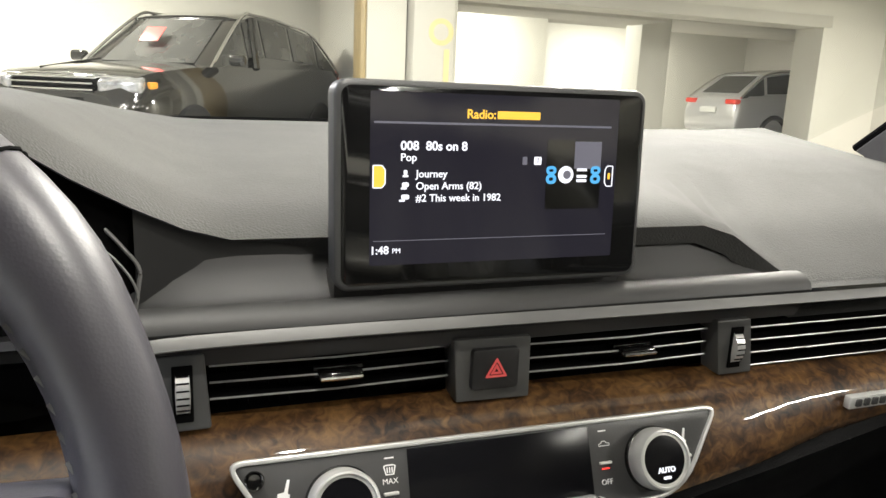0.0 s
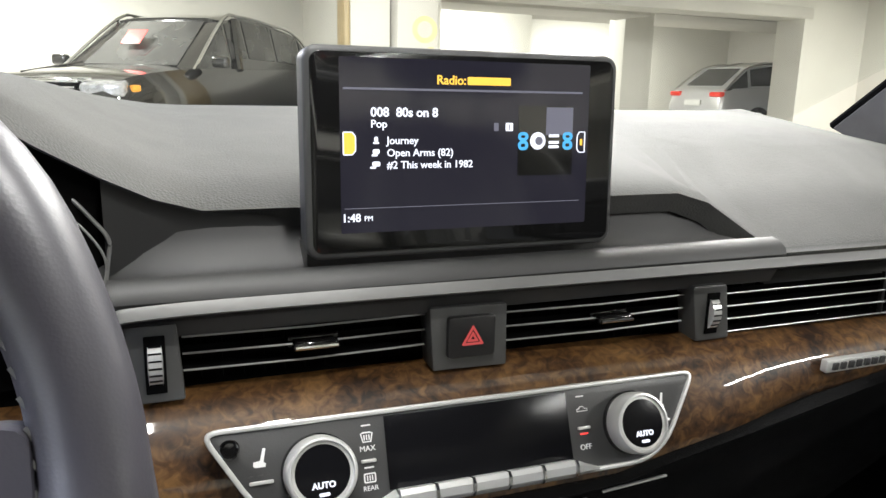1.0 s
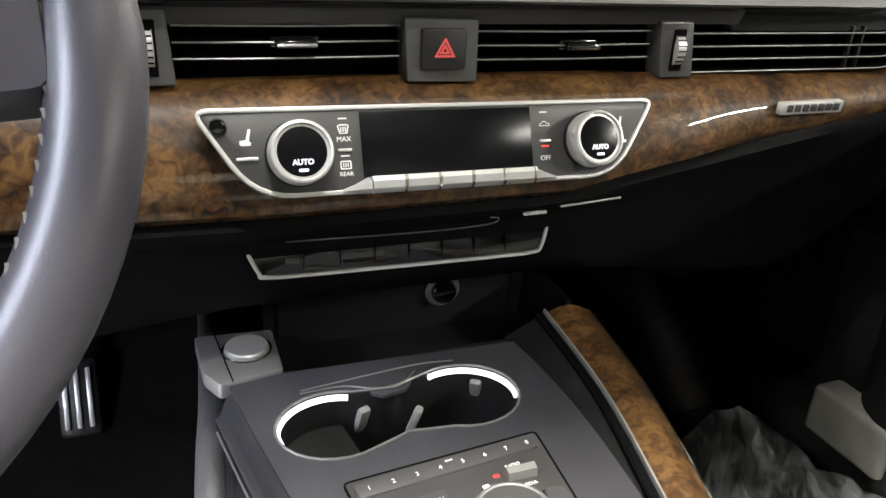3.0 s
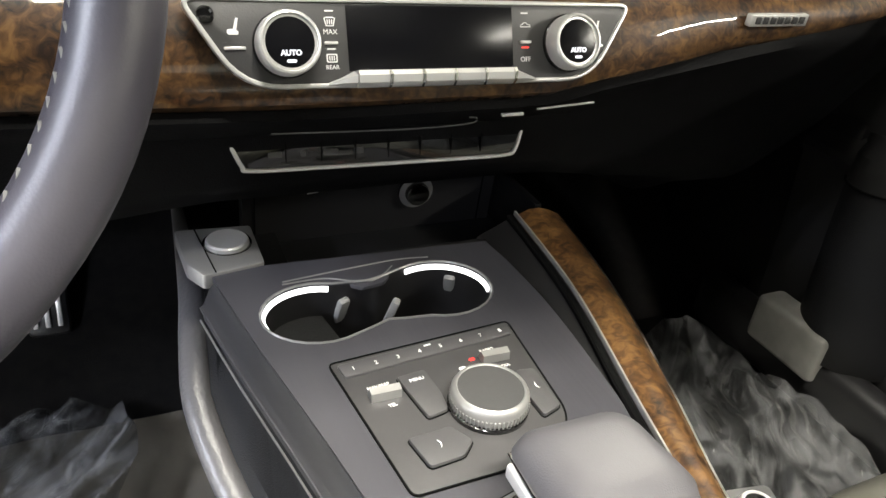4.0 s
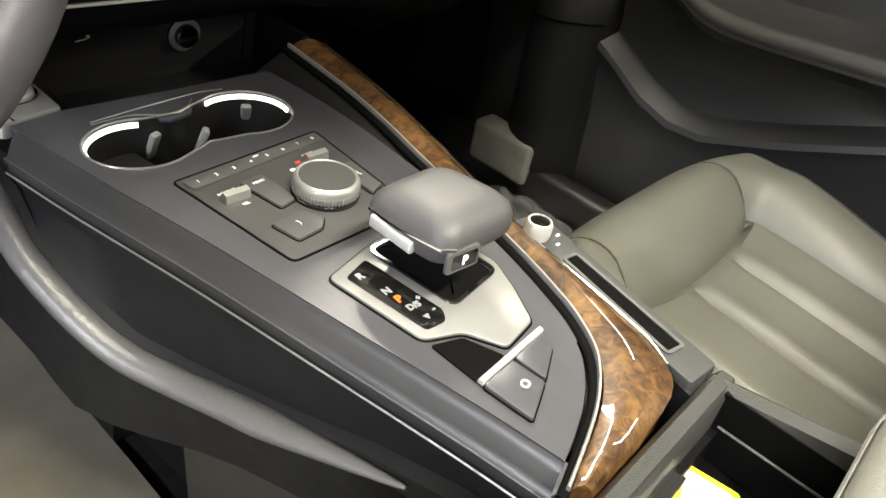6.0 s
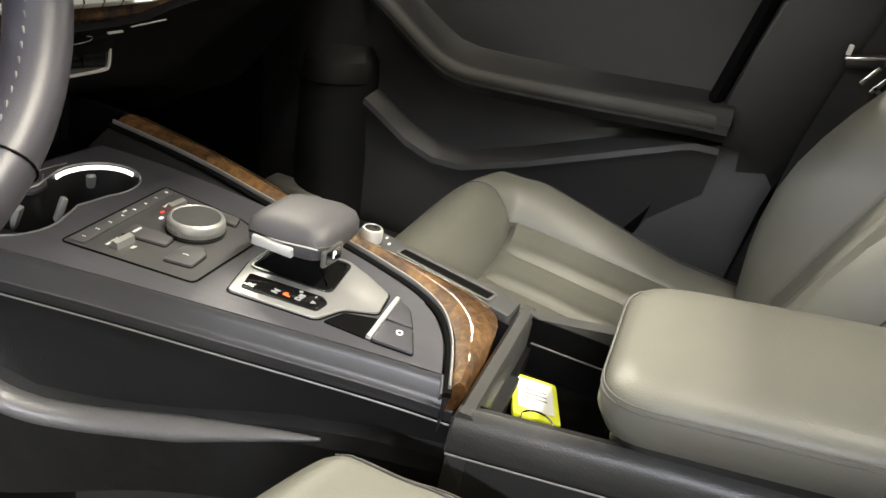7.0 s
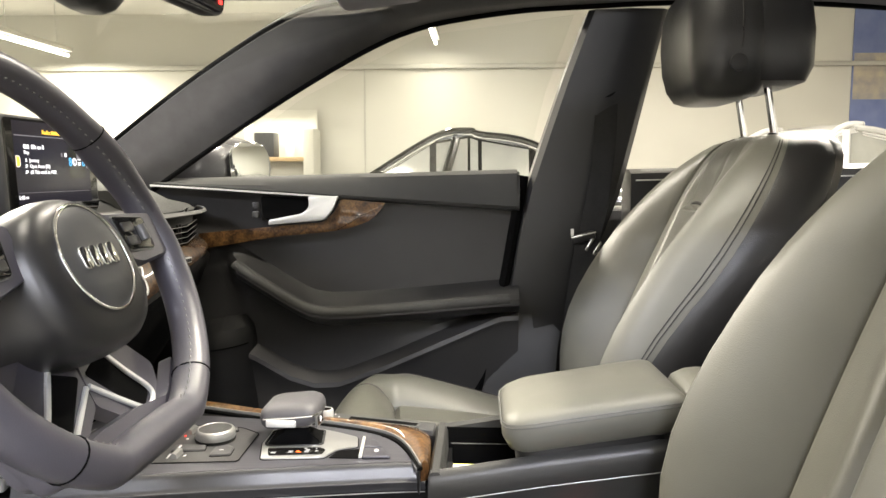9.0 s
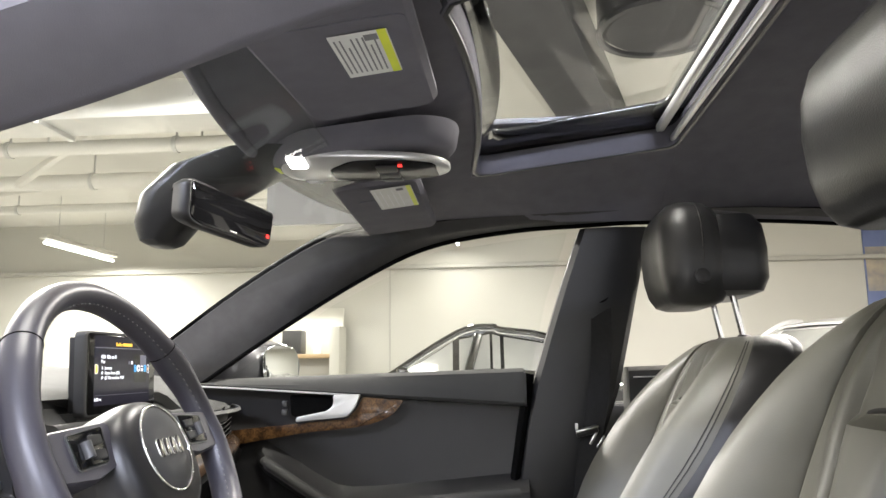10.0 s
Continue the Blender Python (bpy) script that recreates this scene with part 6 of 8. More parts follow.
def lid_outline(w, h, r):
    """Rounded in front, square behind."""
    x0, x1, y0, y1 = -0.030 - w / 2, -0.030 + w / 2, -0.747 - (h - 0.188) / 2 + 0.006, -0.553 + (h - 0.188) / 2
    return round_poly([(x1, y1), (x0, y1), (x0, y0), (x1, y0 + 0.006)], [r, r, 0.008, 0.008], 7)


def lid_z(y):
    return 0.800 + 0.17 * (-0.549 - y)


for z, d, r in ((-0.036, -0.012, 0.026), (-0.030, -0.003, 0.030), (-0.014, 0.005, 0.034), (0.0, 0.006, 0.036), (0.008, 0.002, 0.036), (0.0135, -0.008, 0.034), (0.0165, -0.024, 0.03), (0.0175, -0.05, 0.02)):
    w, h = 0.154 + 2 * d, 0.188 + 2 * d
    ar.append([(x, y, lid_z(y) + z) for x, y in lid_outline(w, h, r)])
part("pad", loft(ar), LEATHER, arm)
for zz in (0.003, -0.001):
    part("stitching", tube([(x, y, lid_z(y) + zz) for x, y in lid_outline(0.1665, 0.2005, 0.036)], 0.0007, 5, True), THREAD, arm, "dark seam")
part("lid_base", loft([[(x, y, 0.755 if k == 0 else lid_z(y) - 0.032) for x, y in rrect(0.138, 0.166, 0.024, 5, -0.030, -0.647)] for k in (0, 1)]), DARK, arm)

hc = []
for z, d in ((-0.05, -0.002), (0.0, 0.0), (0.014, -0.005), (0.022, -0.014), (0.0255, -0.024), (0.0265, -0.034)):
    hc.append([(x, y, 0.816 + z) for x, y in rrect(0.110 + 2 * d, 0.076 + 2 * d, min(0.020, 0.036 + d), 6, -0.018, -0.790)])
part("hinge_pad", loft(hc), LEATHER, rc, "grey leather pad behind the armrest")

key = thing("key_tag", "yellow plastic key tag with a ring in the bin", "key tag", at=(-0.07, -0.52, T - 0.04))
km = pose(-0.006, -0.506, T - 0.041, 6, -6, 105)
part("tag", prism(rrect(0.038, 0.060, 0.003, 4), 0.004, km, 0.001), YELLOW, key, "yellow tag")
part("paper_slip", prism(rrect(0.029, 0.044, 0.001, 2), 0.0006, km @ Matrix.Translation((0, -0.002, 0.0040))), PAPER, key)
for k in range(3):
    part("text_bar", prism(rrect(0.018, 0.002, 0.0004, 2, 0, 0.006 - 0.006 * k), 0.0003, km @ Matrix.Translation((0, -0.002, 0.0046))), INK, key)
part("split_ring", tube([km @ Vector((0.013 * math.cos(a), 0.034 + 0.013 * math.sin(a), 0.004)) for a in [2 * math.pi * k / 24 for k in range(24)]], 0.0010, 6, True), CHROME, key)

# ---------------------------------------------------------------- front seats
seat = thing("front_seat", "grey leather front seat with pleated centre and bolsters", "seat", "front seats", at=(0, -0.5, 0.36))


def table(rows, v):
    """Smooth value between the rows (position, value)."""
    if v <= rows[0][0]:
        return rows[0][1]
    for k in range(len(rows) - 1):
        (a, va), (b, vb) = rows[k], rows[k + 1]
        if v <= b:
            p0 = rows[max(k - 1, 0)]
            p3 = rows[min(k + 2, len(rows) - 1)]
            m1 = (vb - p0[1]) / (b - p0[0]) if b != p0[0] else 0
            m2 = (p3[1] - va) / (p3[0] - a) if p3[0] != a else 0
            t, w = (v - a) / (b - a), b - a
            return (2 * t ** 3 - 3 * t * t + 1) * va + (t ** 3 - 2 * t * t + t) * w * m1 + (3 * t * t - 2 * t ** 3) * vb + (t ** 3 - t * t) * w * m2
    return rows[-1][1]


# cushion: a raised roll in front, a lower pleated middle, two bolsters
CUSH_C = [(0.33, 0.618), (0.36, 0.620), (0.42, 0.617), (0.50, 0.609), (0.60, 0.600), (0.72, 0.592)]
ROLL = [(0.0, 0.545), (0.03, 0.588), (0.09, 0.624), (0.20, 0.650), (0.36, 0.665), (0.52, 0.669), (0.68, 0.664), (0.82, 0.650), (0.92, 0.636), (1.0, 0.624)]
BOLSTER = [(0.0, 0.000), (0.08, 0.014), (0.22, 0.034), (0.38, 0.047), (0.55, 0.052), (0.70, 0.048), (0.82, 0.035), (0.91, 0.010), (0.97, -0.030), (1.0, -0.075)]
XI, XO = 0.1385, 0.256


def cushion_z(x, y, yf, ys):
    """Height of the cushion's skin; yf: its front edge there, ys: where the roll ends."""
    ax = abs(x)
    t = min(1.0, (y - yf) / (ys - yf))
    if t > 0.52 and ax > XI:
        t = 0.52 + (t - 0.52) * (1 - 0.85 * min(1.0, (ax - XI) / 0.045))
    roll = table(ROLL, t) - 0.004 * (ax / XO) ** 2
    if ax > XI:
        a = (ax - XI) / (XO - XI)
        side = table(CUSH_C, y) + table(BOLSTER, a) * (1.0 - 0.75 * max(0.0, min(1.0, (y - 0.36) / 0.24)) * (1 if table(BOLSTER, a) > 0 else 0))
        k = max(0.0, min(1.0, (y - ys + 0.02) / 0.06))
        k = k * k * (3 - 2 * k)
        z = (roll - 0.11 * max(0.0, a - 0.62) ** 2 / 0.144) * (1 - k) + side * k
    else:
        u = x / XI
        z = roll
        if y > ys:
            k = min(1.0, (y - ys) / 0.03)
            z = table(CUSH_C, y) + 0.008 * u * u
            for g in (-0.34, 0.34):
                z -= 0.0085 * k * math.exp(-((u - g) / 0.045) ** 2)
                z += 0.0035 * k * math.exp(-((u - g - 0.10) / 0.10) ** 2)
        z -= 0.009 * math.exp(-((y - ys) / 0.0045) ** 2)
    return z - math.exp(-((ax - XI) / 0.0045) ** 2) * (0.0015 + 0.0055 * max(0.0, min(1.0, (y - ys + 0.03) / 0.04)))


CX = sorted({s * v for s in (-1, 1) for v in [XI + 0.1175 * k / 22 for k in range(23)] + [XI * k / 24 for k in range(25)] + [XI - 0.003, XI + 0.003, XI - 0.006, XI + 0.006]})


def cushion_rows(xs, first, last):
    rows = []
    for j in range(first, last + 1):
        row = []
        for x in xs:
            yf = 0.236 + 0.060 * (abs(x) / XO) ** 3.4
            ys = 0.356 + 0.014 * max(0.0, 1 - (x / XI) ** 2)
            y = yf + (ys - yf) * (j / 18) ** 1.3 if j <= 18 else ys + (0.71 - ys) * ((j - 18) / 26) ** 1.15
            row.append((x, -y, cushion_z(x, y, yf, ys)))
        rows.append(row)
    return rows


IN = [x for x in CX if abs(x) <= XI + 1e-6]
part("cushion_nose", sheet(cushion_rows(IN, 0, 18), (0, -0.004, -0.05)), LEATHER, seat, "rounded grey leather front roll")
part("cushion_centre", sheet(cushion_rows(IN, 18, 44), (0, 0, -0.03)), LEATHER, seat, "pleated grey leather cushion panel")
for s in (-1, 1):
    outx = [x for x in CX if s * x >= XI - 1e-6]
    part("cushion_bolster", sheet(cushion_rows(outx, 0, 44), (-s * 0.02, 0, -0.05)), LEATHER, seat, "grey leather side bolster")
    for d in (0.66, 0.72):
        x = s * (XI + (XO - XI) * d)
        yf = 0.236 + 0.060 * (abs(x) / XO) ** 3.4
        part("cushion_stitching", tube([(x, -y, cushion_z(x, y, yf, 0.356) + 0.0004) for y in [yf + 0.03 + (0.68 - yf) * k / 40 for k in range(41)]], 0.0010, 6), SEAM, seat, "dark twin seam")
    part("cushion_piping", tube([(s * XI, -y, cushion_z(s * XI, y, 0.245, 0.356) + 0.0006) for y in [0.262 + 0.40 * k / 40 for k in range(41)]], 0.0011, 6), SEAM, seat)
part("seat_base", box((0, -0.47, 0.45), (0.44, 0.38, 0.19), 0.02), DARK, seat, "dark plastic seat base")

# backrest, by height
B_Z = [0.600, 0.640, 0.680, 0.720, 0.765, 0.810, 0.850, 0.890, 0.930, 0.965, 0.995, 1.015, 1.024, 1.033, 1.055, 1.080, 1.100, 1.116, 1.127, 1.134, 1.137]
B_CEN = [(0.60, -0.708), (0.72, -0.752), (0.82, -0.794), (0.92, -0.838), (1.02, -0.882), (1.08, -0.910), (1.11, -0.928), (1.127, -0.944), (1.137, -0.966)]
B_CREST = [(0.60, -0.690), (0.68, -0.682), (0.75, -0.684), (0.81, -0.698), (0.88, -0.730), (0.967, -0.785), (1.02, -0.827), (1.078, -0.880), (1.11, -0.918), (1.127, -0.940), (1.137, -0.966)]
B_SEAM = [(0.60, -0.712), (0.72, -0.722), (0.81, -0.752), (0.88, -0.799), (0.946, -0.850), (1.02, -0.898), (1.067, -0.928), (1.11, -0.958), (1.137, -0.985)]
B_WID = [(0.60, 0.222), (0.72, 0.244), (0.85, 0.250), (0.98, 0.240), (1.05, 0.216), (1.09, 0.188), (1.115, 0.156), (1.13, 0.122), (1.137, 0.095)]
B_INN = [(0.60, 0.118), (0.80, 0.128), (0.95, 0.130), (1.05, 0.116), (1.10, 0.092), (1.137, 0.060)]
rows = []
for z in B_Z:
    c, y0 = table(B_INN, z), table(B_CEN, z)
    # two grooves that draw apart upwards to the belt opening, and a raised tongue between them
    g = table([(0.60, 0.030), (0.80, 0.036), (0.95, 0.047), (1.024, 0.056), (1.137, 0.036)], z)
    k = min(1.0, max(0.0, (1.105 - z) / 0.05))
    row = []
    for i in range(57):
        u = -1 + i / 28
        x = u * c
        y = y0 + 0.006 * (1 - u * u)
        for sg in (-1, 1):
            y -= 0.010 * k * math.exp(-((x - sg * g) / 0.0065) ** 2)
            y += 0.004 * k * math.exp(-((x - sg * (g + 0.018)) / 0.012) ** 2)
        if abs(x) < g:
            tongue = 1 - (x / g) ** 4
            y += (0.009 if z < 1.02 else (-0.006 if z < 1.06 else 0.0)) * tongue
        y -= 0.006 * max(0, (abs(u) - 0.93) / 0.07)
        row.append((x, y, z))
    rows.append(row)
part("backrest_centre", sheet(rows, (0, -0.05, 0.0)), LEATHER, seat, "pleated grey leather backrest panel")
for sg in (-1, 1):
    rows, side = [], []
    for z in B_Z:
        w, c, yc, yb, ys = table(B_WID, z), table(B_INN, z) + 0.0006, table(B_CEN, z), table(B_CREST, z), table(B_SEAM, z)
        sec = [(0.0, yc - 0.002), (0.03, yc + 0.004), (0.14, yc + (yb - yc) * 0.30 + 0.004), (0.30, yc + (yb - yc) * 0.66), (0.46, yc + (yb - yc) * 0.90), (0.62, yb), (0.76, yb - (yb - ys) * 0.10), (0.88, yb - (yb - ys) * 0.42), (0.96, yb - (yb - ys) * 0.78), (1.0, ys)]
        rows.append([(sg * (c + (w - c) * a), y, z) for a, y in sec])
        t = table([(0.60, 0.115), (0.9, 0.105), (1.08, 0.085), (1.12, 0.070), (1.137, 0.045)], z)
        side.append([(sg * (w - 0.010), ys - 0.001, z), (sg * (w - 0.0008), ys - 0.001, z), (sg * (w + 0.003), ys - 0.012, z), (sg * (w + 0.004), ys - 0.045, z + 0.001), (sg * (w - 0.004), ys - t * 0.9, z + 0.003), (sg * (w - 0.022), ys - t - 0.010, z + 0.004), (sg * (w - 0.05), ys - t - 0.014, z + 0.004), (sg * (w - 0.05), ys - 0.03, z)])
    part("backrest_bolster", sheet(rows, (0, -0.03, 0)), LEATHER, seat, "grey leather backrest bolster")
    part("backrest_side", loft(side), LEATHER_D, seat, "dark leather backrest side")
    for d, dy in ((0.985, 0.90), (0.965, 0.80)):
        part("stitching", tube([(sg * (table(B_INN, z) + (table(B_WID, z) - table(B_INN, z)) * d), table(B_CREST, z) - (table(B_CREST, z) - table(B_SEAM, z)) * dy + 0.0012, z) for z in B_Z[2:-2]], 0.0009, 6), SEAM, seat, "dark twin seam")
shell = []
for z in B_Z:
    w = table(B_WID, z) - 0.012
    ys, t = table(B_SEAM, z), table([(0.60, 0.115), (0.9, 0.105), (1.08, 0.085), (1.12, 0.070), (1.137, 0.045)], z)
    shell.append([(-w, ys - t, z + 0.004), (-w * 0.9, ys - t - 0.02, z + 0.004), (0, ys - t - 0.035, z + 0.004), (w * 0.9, ys - t - 0.02, z + 0.004), (w, ys - t, z + 0.004), (w * 0.8, table(B_CEN, z) - 0.035, z - 0.001), (0, table(B_CEN, z) - 0.035, z - 0.001), (-w * 0.8, table(B_CEN, z) - 0.035, z - 0.001)])
part("back_shell", loft(shell), LEATHER_D, seat, "dark seat back shell")
part("belt_slot", tube(spline([(x, table(B_CEN, 1.026) - 0.0015, 1.016 + 0.012 * math.cos(x * 26)) for x in (-0.050, -0.036, -0.018, 0, 0.018, 0.036, 0.050)], 3), 0.0030, 6), SEAM, seat, "dark curved belt opening")
part("belt_lip", tube(spline([(x, table(B_CEN, 1.018) + 0.0075, 1.008 + 0.012 * math.cos(x * 26)) for x in (-0.044, -0.032, -0.016, 0, 0.016, 0.032, 0.044)], 3), 0.0045, 8), LEATHER, seat, "padded leather lip")
hr = part("headrest", loft([[Vector((x, -0.900 + y * 0.9 + 0.06 * (z - 1.26), z)) for x, y in rrect(w, d, r, 7)] for z, w, d, r in ((1.193, 0.180, 0.070, 0.03), (1.199, 0.215, 0.100, 0.04), (1.217, 0.244, 0.122, 0.048), (1.247, 0.260, 0.134, 0.052), (1.292, 0.264, 0.136, 0.052), (1.332, 0.256, 0.128, 0.05), (1.361, 0.232, 0.108, 0.045), (1.377, 0.190, 0.078, 0.034), (1.382, 0.15, 0.044, 0.018))]), LEATHER_D, seat, "dark leather headrest")
part("headrest_shell", loft([[Vector((x, -0.966 + y, z)) for x, y in rrect(w, d, r, 6)] for z, w, d, r in ((1.210, 0.180, 0.07, 0.025), (1.216, 0.225, 0.10, 0.03), (1.239, 0.244, 0.118, 0.034), (1.292, 0.246, 0.118, 0.034), (1.332, 0.236, 0.108, 0.032), (1.354, 0.206, 0.080, 0.026), (1.359, 0.16, 0.04, 0.015))]), LEATHER_D, hr)
part("headrest_seam", tube(spline([(-0.1305, -0.905, 1.262), (-0.1325, -0.905, 1.285), (-0.1300, -0.905, 1.32), (-0.1190, -0.904, 1.354), (-0.0960, -0.903, 1.3750), (-0.070, -0.903, 1.3830), (-0.045, -0.904, 1.3836)], 5), 0.0016, 6), SEAM, hr)
part("headrest_button", lathe([(0.0005, 0), (0.011, 0), (0.013, -0.001), (0.013, 0.004), (0.009, 0.006), (0.0005, 0.005)], frame_axes((-0.131, -0.900, 1.240), (0, 1, 0), (0, 0, -1)), 20), DARK, hr)
for s in (-1, 1):
    part("headrest_post", tube([(s * 0.066, -0.990, 1.09), (s * 0.066, -0.968, 1.21)], 0.0060, 12), CHROME, seat, "bright headrest post")
    part("post_collar", lathe([(0.007, 0), (0.014, 0.0), (0.013, 0.006), (0.008, 0.008)], pose(s * 0.066, -0.984, 1.132, 10), 16), DARK, seat)
seat.location.x = 0.372
BO = Vector((0, -0.700, 0.62))
driver_seat = copy_thing(seat, Matrix.Translation((-0.378, -0.535, 0.36)))
for ch in driver_seat.children:
    if ch.name.startswith(("cushion", "seat_base")):
        ch.location.y -= 0.078
        ch.location.z += 0.066
    if ch.name.startswith(("backrest", "stitching", "back_shell", "belt_slot")):
        ch.rotation_euler = (radians(-3.2), 0, 0)
        ch.location = BO + Vector((0, 0.012, 0.010)) - Matrix.Rotation(radians(-3.2), 3, "X") @ BO
    if ch.name.startswith(("headrest", "post_collar", "belt_lip")):
        ch.location.z += 0.028
driver_seat["label"] = "grey leather driver seat close by the open door"

# ---------------------------------------------------------------- steering wheel
wh = thing("steering_wheel", "dark leather steering wheel with a round emblem plate", "steering wheel", at=(-0.354, -0.21, 1.015))
WT = radians(25)
WM = frame_axes((-0.354, -0.21, 1.015), (1, 0, 0), (0, math.sin(WT), math.cos(WT)))


def wpart(name, bm, mat, par=wh, lab=""):
    bmesh.ops.transform(bm, matrix=WM, verts=bm.verts)
    return part(name, bm, mat, par, lab)


RR, rr_ = 0.1625, 0.0138


def rim_pt(a, d=0.0):
    x, y = (RR + d) * math.cos(a), (RR + d) * math.sin(a)
    y = max(y, -(RR + d) + 0.012 * 1.0) if y < -(RR + d) + 0.012 else y
    return x, y


def grip_of(a):
    """How much the rim swells at the angle a."""
    x, y = rim_pt(a)
    return 0.0022 * math.exp(-((abs(math.degrees(math.atan2(y, abs(x)))) - 32) / 10) ** 2) if y > 0 else 0.0010


rim_rows = []
NR = 96
for i in range(NR):
    a = 2 * math.pi * i / NR
    x, y = rim_pt(a)
    q = rr_ + grip_of(a)
    rim_rows.append([(x + q * math.cos(b) * math.cos(a), y + q * math.cos(b) * math.sin(a), 0.0185 / 0.0165 * q * math.sin(b)) for b in [2 * math.pi * j / 18 for j in range(18)]])
wpart("rim", loft(rim_rows, True, False, True), RIM, wh, "smooth dark leather rim")
for a in (40, 140, -52, 232):
    r = radians(a)
    wpart("rim_seam", tube([((RR + 0.0152 * math.cos(b)) * math.cos(r), (RR + 0.0152 * math.cos(b)) * math.sin(r), 0.0168 * math.sin(b)) for b in [2 * math.pi * k / 20 for k in range(20)]], 0.0007, 5, True), VOID)
for i in range(110):
    a = radians(-70 + 320 * i / 110)
    q = rr_ + grip_of(a) - 0.0001
    x, y = rim_pt(a, -q * math.cos(radians(28)))
    wpart("stitch", box((0, 0, 0), (0.0010, 0.0034, 0.0010), 0.0, m=pose(x, y, 1.12 * q * math.sin(radians(28)), 0, 0, math.degrees(a) + 22)), PALE_THREAD)
hp = [(0.070 * math.copysign(abs(math.cos(a)) ** 0.85, math.cos(a)), -0.018 + 0.062 * math.copysign(abs(math.sin(a)) ** 0.85, math.sin(a))) for a in [2 * math.pi * k / 64 for k in range(64)]]
wpart("airbag_cover", loft([[(x * k, -0.017 + (y + 0.017) * k, z) for x, y in hp] for k, z in ((0.94, -0.050), (1.0, -0.020), (1.010, -0.006), (1.0, 0.004), (0.965, 0.0125), (0.895, 0.0185), (0.76, 0.0220), (0.52, 0.0230), (0.3, 0.0238), (0.05, 0.0240))]), DARK, wh, "dark padded airbag cover")
EM = Matrix.Translation((0, -0.010, 0.0250))
em = wpart("emblem_plate", lathe([(0.0005, 0.0012), (0.020, 0.0010), (0.0395, 0.0), (0.0430, -0.002), (0.0430, -0.008)], EM, 56), MIDP, wh, "round emblem plate")
erim = [(0.0440 * math.cos(2 * math.pi * k / 48), 0.0440 * math.sin(2 * math.pi * k / 48)) for k in range(48)]
wpart("emblem_ring", ring(erim, [(x * 0.945, y * 0.945) for x, y in erim], 0.0022, EM @ Matrix.Translation((0, 0, -0.002)), 0.0008), CHROME, em)
for k in range(4):
    wpart("emblem_bar", prism(rrect(0.0105, 0.0180, 0.0040, 4, -0.0190 + 0.0127 * k, 0.0), 0.0024, EM @ Matrix.Translation((0, 0, 0.0001)), 0.0008), CHROME, em)
for s in (-1, 1):
    sp_ = [(s * 0.060, 0.030), (s * 0.150, 0.026), (s * 0.152, -0.018), (s * 0.100, -0.022), (s * 0.062, -0.012)]
    wpart("side_spoke", loft([[(x, y, z) for x, y in round_poly(sp_, 0.006, 3)] for z in (-0.022, 0.004)] + [[(x * 0.99, y * 0.9 + 0.0004, 0.009) for x, y in round_poly(sp_, 0.006, 3)]]), RIM)
    bp = round_poly([(s * 0.074, 0.024), (s * 0.128, 0.020), (s * 0.126, -0.010), (s * 0.080, -0.008)], 0.004, 3)
    pn_ = wpart("button_pad", prism(bp, 0.003, Matrix.Translation((0, 0, 0.0085)), 0.0008), BLACK, wh, "black pad of wheel buttons")
    wpart("pad_edge", ring(inset(bp, -0.0010), bp, 0.0022, Matrix.Translation((0, 0, 0.0085))), GREYP, pn_)
    wpart("roller", tube([(s * 0.110, 0.012, 0.0135), (s * 0.110, -0.002, 0.0135)], 0.0048, 12), GREYP, pn_, "ribbed roller")
    for k in range(2):
        wpart("wheel_key", prism(rrect(0.020, 0.0085, 0.002, 3, s * 0.092, 0.013 - 0.013 * k), 0.0014, Matrix.Translation((0, 0, 0.0112)), 0.0004), DARK, pn_)
    # lower spoke arm: a dark inlay framed by a bright trim, set back from the rim
    lo = [(s * 0.002, -0.070), (s * 0.050, -0.052), (s * 0.104, -0.104), (s * 0.092, -0.136), (s * 0.058, -0.152), (s * 0.000, -0.112)]
    wpart("lower_spoke", loft([[(x, y, z) for x, y in round_poly(lo, 0.006, 3)] for z in (-0.046, -0.034)] + [[(x * 0.99, y, -0.030) for x, y in round_poly(lo, 0.006, 3)]]), RIM)
    ui = round_poly([(s * 0.004, -0.086), (s * 0.036, -0.074), (s * 0.076, -0.124), (s * 0.060, -0.134), (s * 0.048, -0.128)], 0.005, 4)
    wpart("spoke_inlay", prism(ui, 0.0012, Matrix.Translation((0, 0, -0.0306)), 0.0003), VOID, wh, "black spoke inlay")
    wpart("spoke_trim", strip(spline([(s * 0.034, -0.072, -0.029), (s * 0.055, -0.098, -0.028), (s * 0.075, -0.121, -0.027), (s * 0.073, -0.131, -0.027), (s * 0.060, -0.135, -0.027), (s * 0.046, -0.128, -0.028), (s * 0.002, -0.096, -0.029)], 5), 0.0044, 0.003), SATIN, wh, "satin silver spoke trim")
web = round_poly([(-0.118, -0.104), (-0.080, -0.134), (-0.030, -0.128), (0.030, -0.128), (0.080, -0.134), (0.118, -0.104), (0.096, -0.146), (-0.096, -0.146)], 0.008, 4)
wpart("lower_web", loft([[(x * k, -0.13 + (y + 0.13) * k, z) for x, y in web] for k, z in ((1.0, -0.030), (1.0, -0.020), (0.97, -0.016))]), RIM, wh, "leather web over the lower spokes")
wpart("lower_fill", box((0, -0.148, -0.004), (0.11, 0.022, 0.022), 0.006), RIM)

